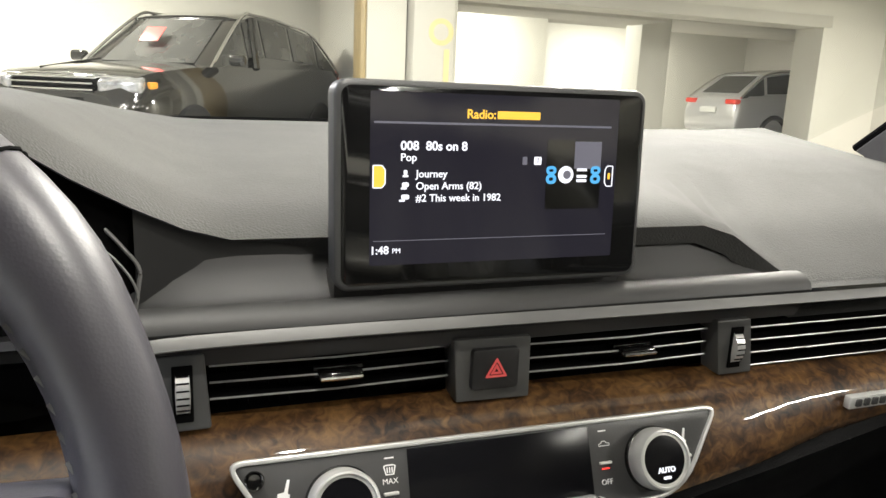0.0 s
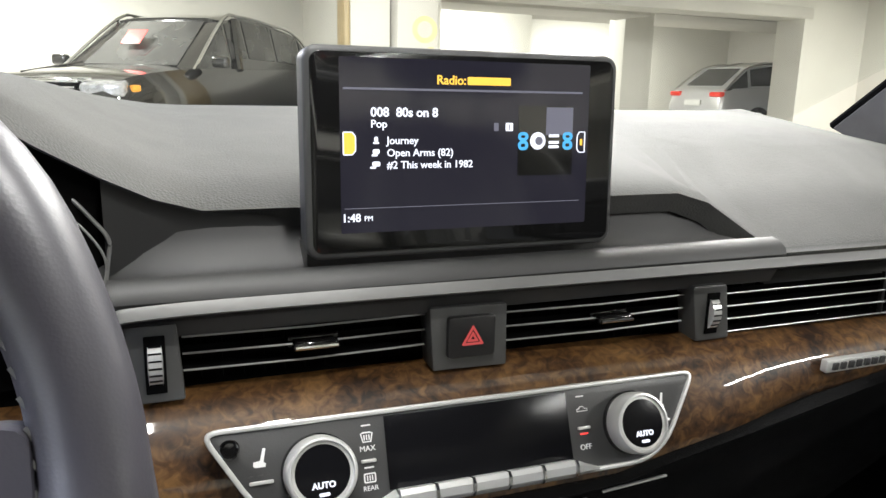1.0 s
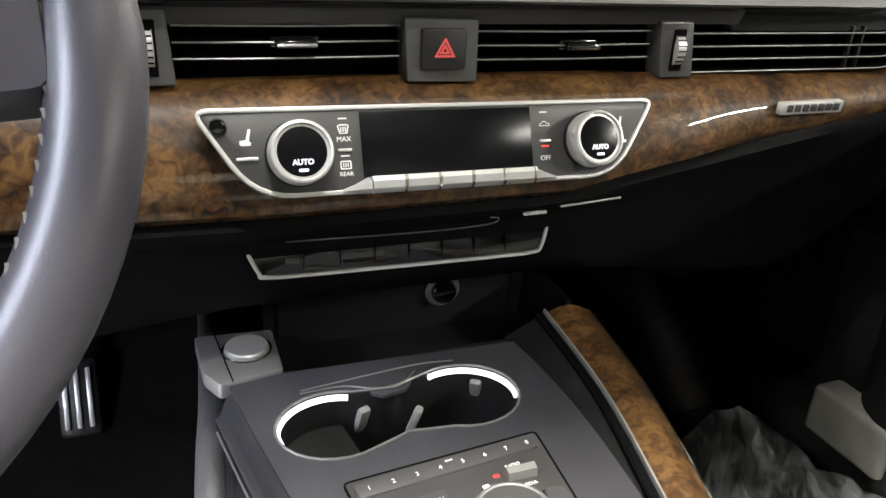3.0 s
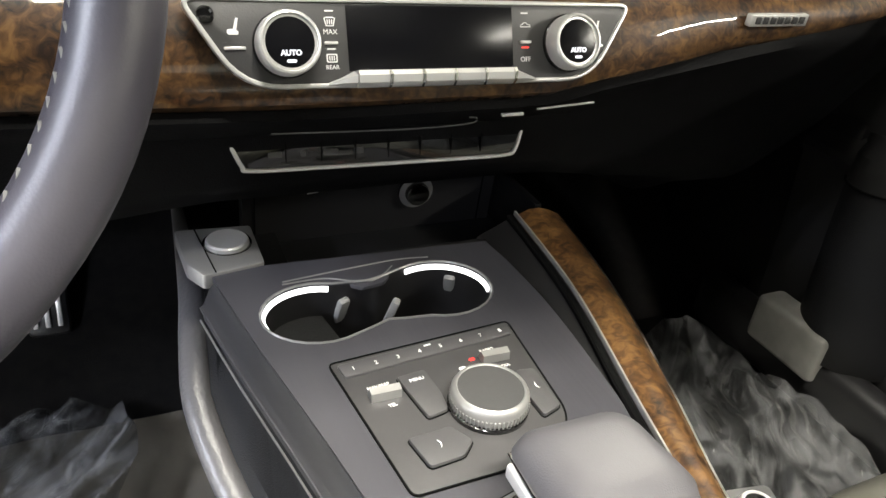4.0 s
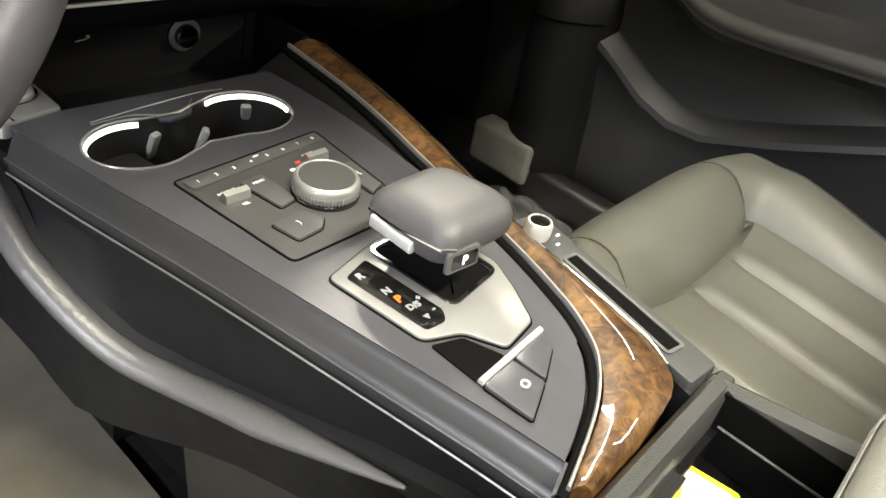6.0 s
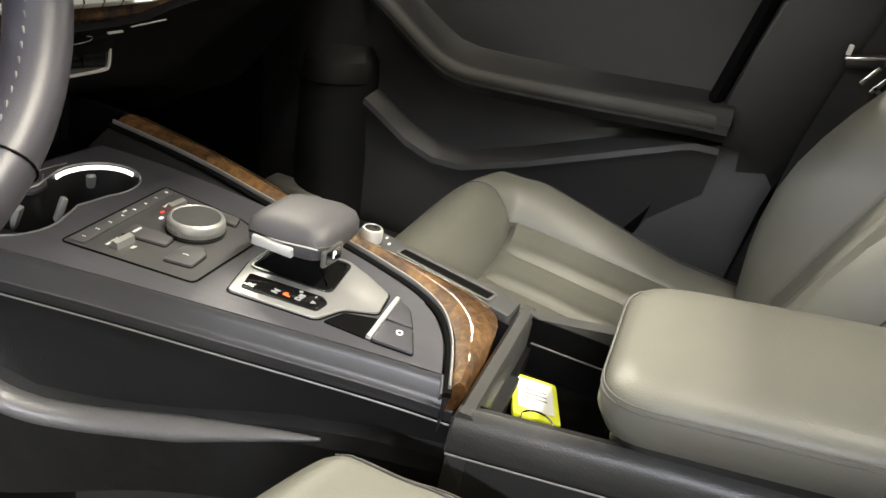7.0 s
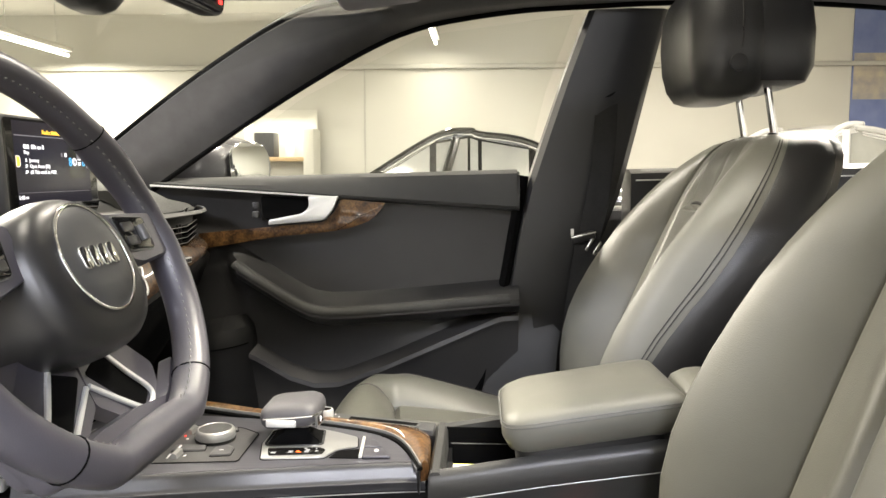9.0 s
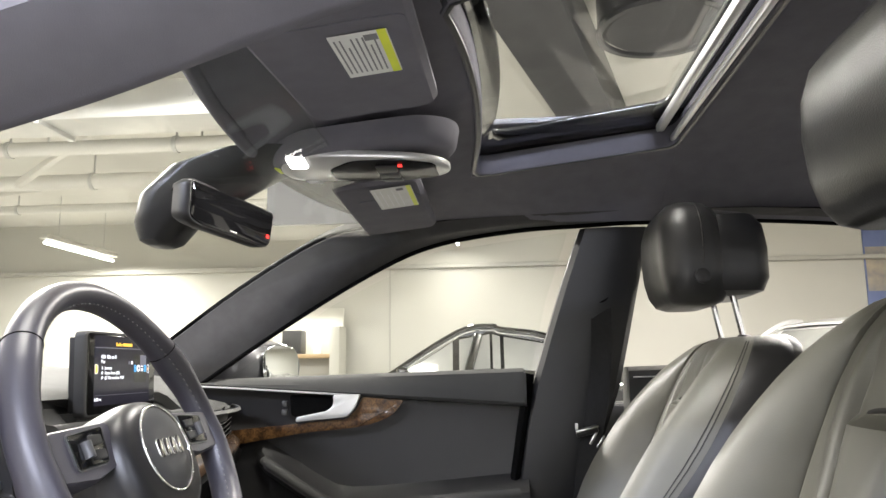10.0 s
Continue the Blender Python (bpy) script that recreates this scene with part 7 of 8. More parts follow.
# ---------------------------------------------------------------- instrument cluster
ic = thing("instrument_cluster", "dark instrument cluster with round dials behind the wheel", "instrument cluster", at=(-0.37, 0.02, 1.0))
part("dial_surround", tube(spline([(-0.500, 0.0, 1.070), (-0.42, 0.004, 1.096), (-0.33, 0.006, 1.100), (-0.262, 0.014, 1.088), (-0.233, 0.018, 1.075), (-0.217, 0.020, 1.065), (-0.205, 0.020, 1.051), (-0.198, 0.020, 1.040), (-0.199, 0.020, 1.028), (-0.203, 0.018, 1.002)], 6), 0.0011, 8), SLAT_EDGE, ic, "thin silver surround")
part("binnacle", loft([[(x, 0.06, z0), (x, -0.010, z0), (x, -0.012, z0 - 0.004), (x, 0.06, z0 - 0.01)] for x, z0 in ((-0.215, 1.015), (-0.37, 1.013), (-0.53, 1.015))]), DARK, ic)
part("dial_panel", box((-0.38, 0.060, 1.010), (0.30, 0.01, 0.10), 0.004), BLACK, ic)
for s in (-1, 1):
    part("dial", lathe([(0.046, 0), (0.050, 0.003), (0.052, 0.002), (0.052, 0)], frame_axes((-0.37 + s * 0.088, 0.056, 1.030), (1, 0, 0), (0, 0, 1)), 40), SATIN, ic, "thin dial ring")
    for k in range(12):
        a = radians(-40 + 260 * k / 11)
        part("tick", box((-0.37 + s * 0.088 + 0.041 * math.cos(a), 0.053, 1.030 + 0.041 * math.sin(a)), (0.007, 0.001, 0.0012), 0, m=pose(0, 0, 0, 0, -math.degrees(a))), WHITE_INK, ic)
part("bezel_edge", tube(spline([(-0.222, -0.010, 1.064), (-0.208, -0.010, 1.053), (-0.1985, -0.008, 1.036), (-0.2005, -0.008, 1.020)], 6), 0.0007, 6), SLAT_EDGE, ic, "thin bright edge")
part("wheel_light_marks", join(box((-0.300, -0.0485, 0.902), (0.020, 0.001, 0.006), 0.0005), box((-0.280, -0.0485, 0.906), (0.010, 0.001, 0.004), 0.0005)), WHITE_INK, ic)

# the dash draws back from the cabin towards the passenger door
for ob in dash.children_recursive:
    for v in ob.data.vertices:
        v.co.y += 1.05 * max(0.0, v.co.x - 0.36) ** 2

# ---------------------------------------------------------------- passenger door
door = thing("passenger_door", "dark passenger door panel with a silver handle and wood inlay", "car door", at=(0.72, -0.2, 0.36))


def tab2(tab, y):
    for (a, va), (b, vb) in zip(tab, tab[1:]):
        if y >= b:
            t = max(0.0, min(1.0, (a - y) / (a - b)))
            return va + (vb - va) * t
    return tab[-1][1]


RIDGE = [(0.20, 0.90), (0.02, 0.886), (-0.015, 0.868), (-0.06, 0.840), (-0.10, 0.815), (-0.14, 0.792), (-0.165, 0.781), (-0.20, 0.776), (-0.26, 0.778), (-0.40, 0.790), (-0.56, 0.806), (-0.66, 0.812)]
AMP = [(0.20, 0.0), (0.02, 0.0), (-0.005, 0.9), (-0.03, 1.0), (-0.66, 1.0)]
POCK = [(0.20, 0.70), (0.06, 0.700), (0.02, 0.690), (-0.05, 0.655), (-0.11, 0.620), (-0.165, 0.604), (-0.22, 0.607), (-0.32, 0.645), (-0.56, 0.752), (-0.66, 0.79)]
drow = []
for i in range(46):
    y = 0.19 - 0.80 * i / 45
    zt, zb = 1.047 + 0.021 * (0.19 - y) / 0.80, 1.040 - 0.050 * (0.19 - y) / 0.80
    rg, a, pk_ = tab2(RIDGE, y), tab2(AMP, y), tab2(POCK, y)
    if pk_ > rg - 0.05:
        pk_ = rg - 0.05
    m1 = (zb - 0.02 + rg + 0.035) / 2
    ye = y
    drow.append([(0.80, ye, zt - 0.01), (0.745, ye, zt), (0.715, ye, zt + 0.002), (0.690, ye, zt - 0.006), (0.678, ye, (zt + zb) / 2), (0.676, ye, zb + 0.004), (0.680, ye, zb - 0.002), (0.700, ye, zb - 0.006), (0.703, ye, zb - 0.02),
                 (0.710, ye, m1), (0.708, ye, rg + 0.028), (0.700 - 0.012 * a, ye, rg + 0.014), (0.700 - 0.042 * a, ye, rg + 0.005), (0.700 - 0.056 * a, ye, rg - 0.006), (0.700 - 0.056 * a, ye, rg - 0.020), (0.700 - 0.040 * a, ye, rg - 0.034), (0.704, ye, rg - 0.046),
                 (0.712, ye, (rg - 0.046 + pk_ + 0.024) / 2), (0.708, ye, pk_ + 0.022), (0.688, ye, pk_ + 0.010), (0.676, ye, pk_ + 0.002), (0.674, ye, pk_ - 0.008), (0.682, ye, pk_ - 0.020), (0.694, ye, min(pk_ - 0.03, 0.56)), (0.700, ye, 0.40), (0.705, ye, 0.36), (0.80, ye, 0.36)])
part("inner_panel", loft(drow), DOOR_SKIN, door, "dark grained door panel")
soft_rows = []
for i in range(24):
    y = 0.185 - 0.79 * i / 23
    zt, zb = 1.047 + 0.021 * (0.19 - y) / 0.80, 1.040 - 0.050 * (0.19 - y) / 0.80
    soft_rows.append([(0.745, y, zt + 0.003), (0.713, y, zt + 0.0055), (0.688, y, zt - 0.003), (0.675, y, (zt + zb) / 2), (0.6735, y, zb + 0.005), (0.677, y, zb + 0.001), (0.700, y, zb + 0.003), (0.745, y, zb + 0.003)])
part("window_sill", loft(soft_rows), SOFT, door, "soft grained sill pad")
part("armrest_cap", tube([(0.700 - 0.046 * tab2(AMP, y), y, tab2(RIDGE, y) - 0.008) for y in [0.0 - 0.59 * k / 30 for k in range(31)]], 0.0125, 10), SOFT, door, "soft pull and armrest")
part("bright_strip", strip([(0.6750, 0.185, 1.0385), (0.6735, 0.05, 1.0310), (0.6735, -0.08, 1.0225), (0.6735, -0.215, 1.0140)], 0.0045, 0.0065, up=(-1, 0, 0)), SATIN, door, "satin silver strip")
HM = frame_axes((0.676, 0, 0), (0, -1, 0), (0, 0, 1))
part("handle_recess", prism(round_poly([(0.052, 1.016), (0.160, 1.010), (0.148, 0.976), (0.075, 0.962), (0.056, 0.968)], 0.008, 4), 0.004, HM @ Matrix.Translation((0, 0, -0.016))), VOID, door)
part("door_handle", prism(round_poly([(0.160, 1.015), (0.226, 1.017), (0.212, 0.985), (0.194, 0.965), (0.072, 0.954), (0.074, 0.965), (0.146, 0.979), (0.162, 0.992)], [0.004, 0.005, 0.012, 0.008, 0.004, 0.004, 0.008, 0.01], 4), 0.010, HM @ Matrix.Translation((0, 0, -0.002)), 0.003), SATIN, door, "satin silver door handle")
for zz in (0.975, 0.995):
    part("lock_button", box((0.690, -0.040, zz), (0.012, 0.014, 0.015), 0.003), MIDP, door)
part("wood_inlay", prism(round_poly([(-0.085, 0.934), (0.060, 0.948), (0.190, 0.960), (0.215, 0.982), (0.228, 1.010), (0.324, 1.002), (0.300, 0.968), (0.246, 0.946), (0.190, 0.938), (0.099, 0.930), (-0.085, 0.900)], [0.002, 0.02, 0.01, 0.01, 0.006, 0.006, 0.02, 0.03, 0.03, 0.02, 0.002], 5), 0.016, HM @ Matrix.Translation((0, 0, -0.022)), 0.004), WOOD, door, "glossy burl wood inlay")
bump = []
for k in range(15):
    t = k / 14
    z = 0.44 + 0.292 * t
    fall = max(0.0, (t - 0.80) / 0.20)
    b = math.sqrt(max(0.0004, 1 - fall ** 2.2))
    bump.append([(0.706 - 0.070 * b * math.sin(math.pi * j / 16) ** 0.55, 0.122 - 0.014 * (1 - t) - 0.150 * j / 16 * (0.86 + 0.14 * b), z + 0.022 * (j / 16) * t) for j in range(17)] + [(0.74, -0.02, z), (0.74, 0.12, z)])
part("speaker_pod", loft(bump), SIDEP, door, "rounded speaker pod")
part("pod_seam", tube([(0.706 - 0.0712 * math.sin(math.pi * j / 16) ** 0.55, 0.1205 - 0.150 * j / 16, 0.676 + 0.020 * (j / 16)) for j in range(1, 16)], 0.0014, 6), VOID, door)
part("end_seal", tube(spline([(0.700, -0.618, 1.06), (0.700, -0.600, 0.95), (0.700, -0.575, 0.80), (0.700, -0.545, 0.65), (0.700, -0.49, 0.52), (0.700, -0.42, 0.43)], 6), 0.012, 8), VOID, door, "black rubber seal")
gw = part("window_pane", sheet([[(0.725, 0.17, 1.015), (0.725, -0.62, 1.055)], [(0.69, -0.15, 1.225), (0.685, -0.66, 1.23)], [(0.665, -0.40, 1.345), (0.66, -0.715, 1.385)]], (0.004, 0, 0)), GLASS, door, "clear side window")
gw.visible_shadow = False

door.location += Vector((0, 0.006, 0.012))

# outside mirror
mi = thing("wing_mirror", "dark wing mirror outside the passenger window", "wing mirror", at=(0.9, 0.12, 1.05))
part("housing", loft([[(x, 0.148 + y - 0.55 * (x - 0.9), 1.092 + z) for y, z in rrect(d, h, min(d, h) * 0.45, 6)] for x, d, h in ((0.795, 0.10, 0.085), (0.815, 0.170, 0.120), (0.85, 0.200, 0.142), (0.93, 0.205, 0.148), (0.985, 0.17, 0.130), (1.015, 0.08, 0.08))]), CAR_GREY, mi)
part("mirror_glass", prism(rrect(0.128, 0.106, 0.040, 6), 0.004, frame_axes((0.898, 0.0440, 1.096), (1, -0.55, 0), (0, 0, 1)), 0.001), MIRROR, mi, "bright mirror glass")
part("foot", box((0.79, 0.15, 1.045), (0.10, 0.07, 0.035), 0.012), BLACK, mi)

# ---------------------------------------------------------------- pillars
RAIL_LOW = [(0.70, 0.211, 1.034), (0.69, 0.161, 1.067), (0.68, 0.001, 1.171), (0.665, -0.167, 1.271), (0.652, -0.305, 1.342), (0.645, -0.395, 1.374), (0.634, -0.485, 1.39), (0.628, -0.61, 1.404), (0.624, -0.73, 1.409), (0.62, -0.9, 1.414), (0.61, -1.15, 1.408), (0.59, -1.45, 1.376), (0.56, -1.75, 1.306)]
RAIL_HIGH = [(0.69, 0.356, 1.078), (0.675, 0.239, 1.160), (0.645, 0.060, 1.277), (0.603, -0.135, 1.378), (0.585, -0.255, 1.404), (0.57, -0.359, 1.408), (0.56, -0.485, 1.416), (0.555, -0.61, 1.42), (0.55, -0.73, 1.422), (0.55, -0.9, 1.424), (0.54, -1.15, 1.418), (0.52, -1.45, 1.388), (0.49, -1.75, 1.321)]


def side_rail(s):
    lo, hi = spline([(s * x, y, z) for x, y, z in RAIL_LOW], 4), spline([(s * x, y, z) for x, y, z in RAIL_HIGH], 4)
    rows = []
    for a, b in zip(lo, hi):
        out = Vector((s * 0.07, 0, 0.02))
        mid = (a + b) / 2 + Vector((-s * 0.010, 0, -0.006))
        rows.append([a + out, a + Vector((s * 0.012, 0, -0.004)), a, a * 0.72 + b * 0.28 + Vector((-s * 0.010, 0, -0.002)), mid, a * 0.28 + b * 0.72 + Vector((-s * 0.004, 0, -0.003)), b, b + Vector((s * 0.02, 0.012, 0.012)), b + out + Vector((0, 0, 0.02))])
    return loft(rows)


rp = thing("roof_pillar", "dark cloth-covered windscreen pillar and roof rail", "pillar", "roof pillars", at=(0.66, -0.2, 1.2))
part("trim", side_rail(1), PILLAR, rp)
rpl = thing("roof_pillar", "dark cloth-covered windscreen pillar above the open doorway", "pillar", "roof pillars", at=(-0.66, -0.2, 1.2))
LEFT_LOW = [(-0.70, 0.23, 1.021), (-0.68, 0.05, 1.120), (-0.655, -0.12, 1.190), (-0.64, -0.252, 1.236), (-0.64, -0.324, 1.256), (-0.64, -0.398, 1.281), (-0.64, -0.493, 1.312), (-0.64, -0.60, 1.338), (-0.64, -0.75, 1.352), (-0.63, -0.95, 1.350), (-0.61, -1.15, 1.340), (-0.59, -1.45, 1.31), (-0.56, -1.75, 1.25)]
lo_, hi_ = spline(LEFT_LOW, 4), spline([(-x, y, z) for x, y, z in RAIL_HIGH], 4)
part("trim", loft([[p + Vector((-0.07, 0, 0.03)), p + Vector((-0.016, 0, -0.002)), p, p + Vector((0.010, 0, 0.010)), p * 0.65 + q * 0.35 + Vector((0.012, 0, 0.0)), p * 0.3 + q * 0.7 + Vector((0.008, 0, 0.0)), q, q + Vector((-0.02, 0.012, 0.012)), q + Vector((-0.07, 0, 0.04))] for p, q in zip(lo_, hi_)]), LINER, rpl)
for th_, s in ((rp, 1),):
    part("window_seal", tube([(s * (x + 0.004), y, z - 0.003) for x, y, z in spline(RAIL_LOW, 4)], 0.006, 8), VOID, th_, "black rubber seal")
    part("glass_seal", tube([(s * (x + 0.008), y + 0.008, z + 0.004) for x, y, z in spline(RAIL_HIGH[:6], 4)], 0.006, 8), VOID, th_)


def b_pillar(s):
    rows = []
    for z, yf, yr, x in ((0.36, -0.40, -0.70, 0.70), (0.50, -0.47, -0.69, 0.702), (0.60, -0.535, -0.69, 0.702), (0.70, -0.556, -0.700, 0.700), (0.80, -0.572, -0.725, 0.698), (0.92, -0.592, -0.775, 0.696), (1.04, -0.618, -0.818, 0.694), (1.15, -0.652, -0.842, 0.682), (1.27, -0.690, -0.866, 0.662), (1.40, -0.735, -0.892, 0.632)):
        rows.append([(s * (x + 0.08), yf, z), (s * (x + 0.006), yf, z), (s * (x - 0.006), yf - 0.012, z), (s * (x - 0.014), (yf + yr) / 2, z), (s * (x - 0.006), yr + 0.012, z), (s * (x + 0.006), yr, z), (s * (x + 0.08), yr, z)])
    return loft(rows)


for s, lab in ((1, "dark door pillar with a seat belt beside it"), (-1, "dark door pillar behind the open doorway")):
    bp_ = thing("door_pillar", lab, "pillar", "door pillars", at=(s * 0.70, -0.7, 0.8))
    part("trim", b_pillar(s), DARK, bp_)

    part("lower_trim", loft([[(s * 0.690, yf, z), (s * 0.684, (yf + yr) / 2, z), (s * 0.690, yr, z), (s * 0.72, yr, z), (s * 0.72, yf, z)] for z, yf, yr in ((0.38, -0.44, -0.68), (0.55, -0.51, -0.68), (0.70, -0.562, -0.690), (0.735, -0.570, -0.695), (0.775, -0.580, -0.66))]), MIDP, bp_)
    part("belt_guide", lathe([(0.001, 0), (0.024, 0), (0.026, 0.006), (0.018, 0.012), (0.001, 0.012)], frame_axes((s * 0.655, -0.775, 1.255), (0, s, 0), (0, 0, 1)), 20), VOID, bp_)
bp_.location.y -= 0.16
belt = thing("seat_belt", "black seat belt with a bright tongue hanging on the pillar", "seat belt", at=(0.65, -0.74, 0.9))
part("webbing", strip(spline([(0.660, -0.778, 1.250), (0.662, -0.775, 1.12), (0.662, -0.758, 0.99), (0.660, -0.738, 0.90), (0.655, -0.72, 0.75), (0.655, -0.71, 0.50)], 6), 0.046, 0.0016, up=(-1, 0, 0)), RUBBER, belt, "black webbing")
part("tongue_grip", box((0.652, -0.735, 0.945), (0.010, 0.050, 0.018), 0.004, m=pose(0, 0, 0, -14)), DARK, belt)
part("tongue", join(box((0.648, -0.748, 0.930), (0.004, 0.007, 0.030), 0.001, m=pose(0, 0, 0, 30)), box((0.648, -0.764, 0.922), (0.004, 0.007, 0.030), 0.001, m=pose(0, 0, 0, 30)), box((0.648, -0.766, 0.912), (0.004, 0.022, 0.006), 0.001, m=pose(0, 0, 0, 30)), box((0.648, -0.735, 0.950), (0.005, 0.052, 0.005), 0.001, m=pose(0, 0, 0, -14))), CHROME, belt, "bright steel tongue")
part("tongue_stop", box((0.650, -0.712, 0.955), (0.008, 0.006, 0.014), 0.001), PAPER, belt)
buc = thing("belt_buckle", "black belt buckle with an orange-red release key", "belt buckle", at=(-0.11, -0.63, 0.60))
BL, BNV = Vector((0, -0.93, 0.36)).normalized(), Vector((-0.72, 0.22, 0.66))
bm_ = frame_axes((-0.120, -0.634, 0.700), BL.cross(BNV), BL)
part("casing", box((0, 0, 0), (0.022, 0.056, 0.075), 0.005, m=bm_ @ Matrix.Translation((0, 0.006, -0.040))), DARK, buc)
part("release_key", box((0, 0, 0), (0.015, 0.044, 0.010), 0.003, m=bm_ @ Matrix.Translation((0.0, 0.0, -0.003))), BUCKLE, buc, "orange-red release key")
part("stalk", tube([(-0.110, -0.655, 0.665), (-0.112, -0.72, 0.45)], 0.014, 8), DARK, buc)

# ---------------------------------------------------------------- headliner, sunroof
SX, SF, SR = 0.358, -0.502, -0.902


def roof_z(x, y):
    c = 1.388 + 0.084 * min(1, max(0, (-0.20 - y) / 0.30)) ** 0.8 if y > -0.50 else 1.472 + 0.067 * math.sin(min(1, (-0.50 - y) / 0.45) * math.pi / 2)
    if y < -1.0:
        c -= 0.14 * ((-1.0 - y) / 0.75) ** 2
    edge = min(c, 1.418 if y > -1.0 else 1.418 - 0.10 * ((-1.0 - y) / 0.75) ** 2)
    return c - (c - edge) * min(1.2, abs(x / 0.56) ** 3)


def header_y(x):
    return -0.205 - 0.085 * (x / 0.58) ** 2


def sun_front(x):
    """The front edge of the roof opening, bowed to the rear in the middle."""
    return SF - 0.022 * max(0.0, 1 - (x / 0.33) ** 2)


def bow(poly):
    return [(x, y + (sun_front(x) - SF) * max(0.0, (y - SR) / (SF - SR))) for x, y in poly]


def roof_patch(x0, x1, y0, y1, nx=8, ny=8):
    return sheet([[(x0 + (x1 - x0) * i / nx, y0 + (y1 - y0) * j / ny, roof_z(x0 + (x1 - x0) * i / nx, y0 + (y1 - y0) * j / ny)) for i in range(nx + 1)] for j in range(ny + 1)], (0, 0, 0.012))


hl_ = thing("headliner", "dark woven headliner round a glass sunroof", "headliner", at=(0, -0.8, 1.4))
front = sheet([[(x, header_y(x) + (sun_front(x) - header_y(x)) * j / 10, roof_z(x, header_y(x) + (sun_front(x) - header_y(x)) * j / 10)) for x in [-0.58 + 1.16 * i / 20 for i in range(21)]] for j in range(11)], (0, 0, 0.012))
part("lining", join(front, roof_patch(-0.58, -SX, SF, SR), roof_patch(SX, 0.58, SF, SR), roof_patch(-0.58, 0.58, SR, -1.75, 16, 12)), LINER, hl_)
part("header_edge", tube([(x, header_y(x), roof_z(x, header_y(x)) + 0.006) for x in [-0.58 + 1.16 * k / 24 for k in range(25)]], 0.011, 10), LINER, hl_)
part("grab_handle", join(box((0.585, -1.02, 1.372), (0.02, 0.05, 0.012), 0.004), box((0.583, -1.02, 1.365), (0.012, 0.03, 0.006), 0.002)), MIDP, hl_)
sun = thing("sunroof", "glass sunroof in a dark glossy frame, blind open", "sunroof", at=(0, -0.66, 1.42))
of = rrect(2 * SX, SF - SR, 0.035, 6, 0, (SF + SR) / 2)
of = [p for p in of if p[1] < SF - 0.04] + bow([(SX - 0.0001, SF - 0.036), (SX - 0.010, SF - 0.010)] + [(SX - 0.035 - (2 * SX - 0.07) * k / 20, SF) for k in range(21)] + [(-SX + 0.010, SF - 0.010), (-SX + 0.0001, SF - 0.036)])
of.sort(key=lambda p: math.atan2(p[1] + 0.70, p[0]))


def tilted(bm, dz):
    """Lay a flat piece on the roof's slope."""
    for v in bm.verts:
        v.co.z += roof_z(min(abs(v.co.x), SX), max(SR, min(SF, v.co.y))) + dz
    return bm


part("opening_lip", tilted(ring(inset(of, -0.004), inset(of, 0.008), 0.040, None, 0.003), -0.004), LINER, sun)
part("lip_bead", tilted(ring(inset(of, -0.001), inset(of, 0.006), 0.004, None, 0.001), -0.0055), DARK, sun, "dark bead")
glz = [(x * 0.75, -0.712 + (y + 0.712) * 0.80) for x, y in of]
part("inner_frame", tilted(ring(of, glz, 0.010, None, 0.002), 0.036), BLACK, sun, "glossy dark inner frame")
part("rear_guide", tilted(box((0, SR + 0.040, 0.0), (2 * SX - 0.06, 0.016, 0.016), 0.004), 0.022), SATIN, sun, "grey rear guide")
part("rear_guide", tilted(box((0, SR + 0.014, 0.0), (2 * SX - 0.03, 0.010, 0.012), 0.003), 0.008), SATIN, sun, "grey rear guide")
pg = part("roof_pane", tilted(prism(rrect(2 * SX + 0.04, SF - SR + 0.04, 0.035, 6, 0, (SF + SR) / 2), 0.004, None, 0.001), 0.048), ROOFGLASS, sun, "tinted roof pane")
pg.visible_shadow = False

# outer skin that closes the car above and around
skin = thing("car_body", "dark grey outer body of the car round the cabin", "car body", at=(0, -0.6, 0.3))
part("roof_skin", join(box((0, -0.36, 1.500), (1.22, 0.24, 0.01)), box((0, -1.35, 1.590), (1.18, 0.90, 0.01)), box((0.50, -0.70, 1.575), (0.26, 0.46, 0.01)), box((-0.50, -0.70, 1.575), (0.26, 0.46, 0.01)), box((0, -0.484, 1.515), (1.22, 0.012, 0.04)), box((0, -0.925, 1.575), (1.18, 0.012, 0.03)), box((0, -1.80, 1.47), (1.18, 0.012, 0.24)), box((0.625, -0.9, 1.51), (0.012, 1.8, 0.17)), box((-0.625, -0.9, 1.51), (0.012, 1.8, 0.17))), CAR_GREY, skin)
part("right_side", box((0.86, -0.75, 0.63), (0.10, 2.6, 0.74), 0.03), CAR_GREY, skin)
part("left_sill", box((-0.80, -0.20, 0.30), (0.16, 1.0, 0.14), 0.03), CAR_GREY, skin)
part("left_rear_side", box((-0.82, -1.40, 0.63), (0.12, 1.25, 0.74), 0.03), CAR_GREY, skin)
part("left_front_side", box((-0.82, 0.72, 0.63), (0.12, 0.9, 0.74), 0.03), CAR_GREY, skin)
part("bulkhead", box((0, 0.72, 0.68), (1.6, 0.04, 0.76)), CARPET, skin)
part("bonnet", sheet([[(-0.74, 0.62, 1.02), (0, 0.62, 1.05), (0.74, 0.62, 1.02)], [(-0.74, 1.1, 0.97), (0, 1.1, 1.02), (0.74, 1.1, 0.97)], [(-0.66, 1.75, 0.78), (0, 1.75, 0.84), (0.66, 1.75, 0.78)]], (0, 0, -0.02)), CAR_GREY, skin)
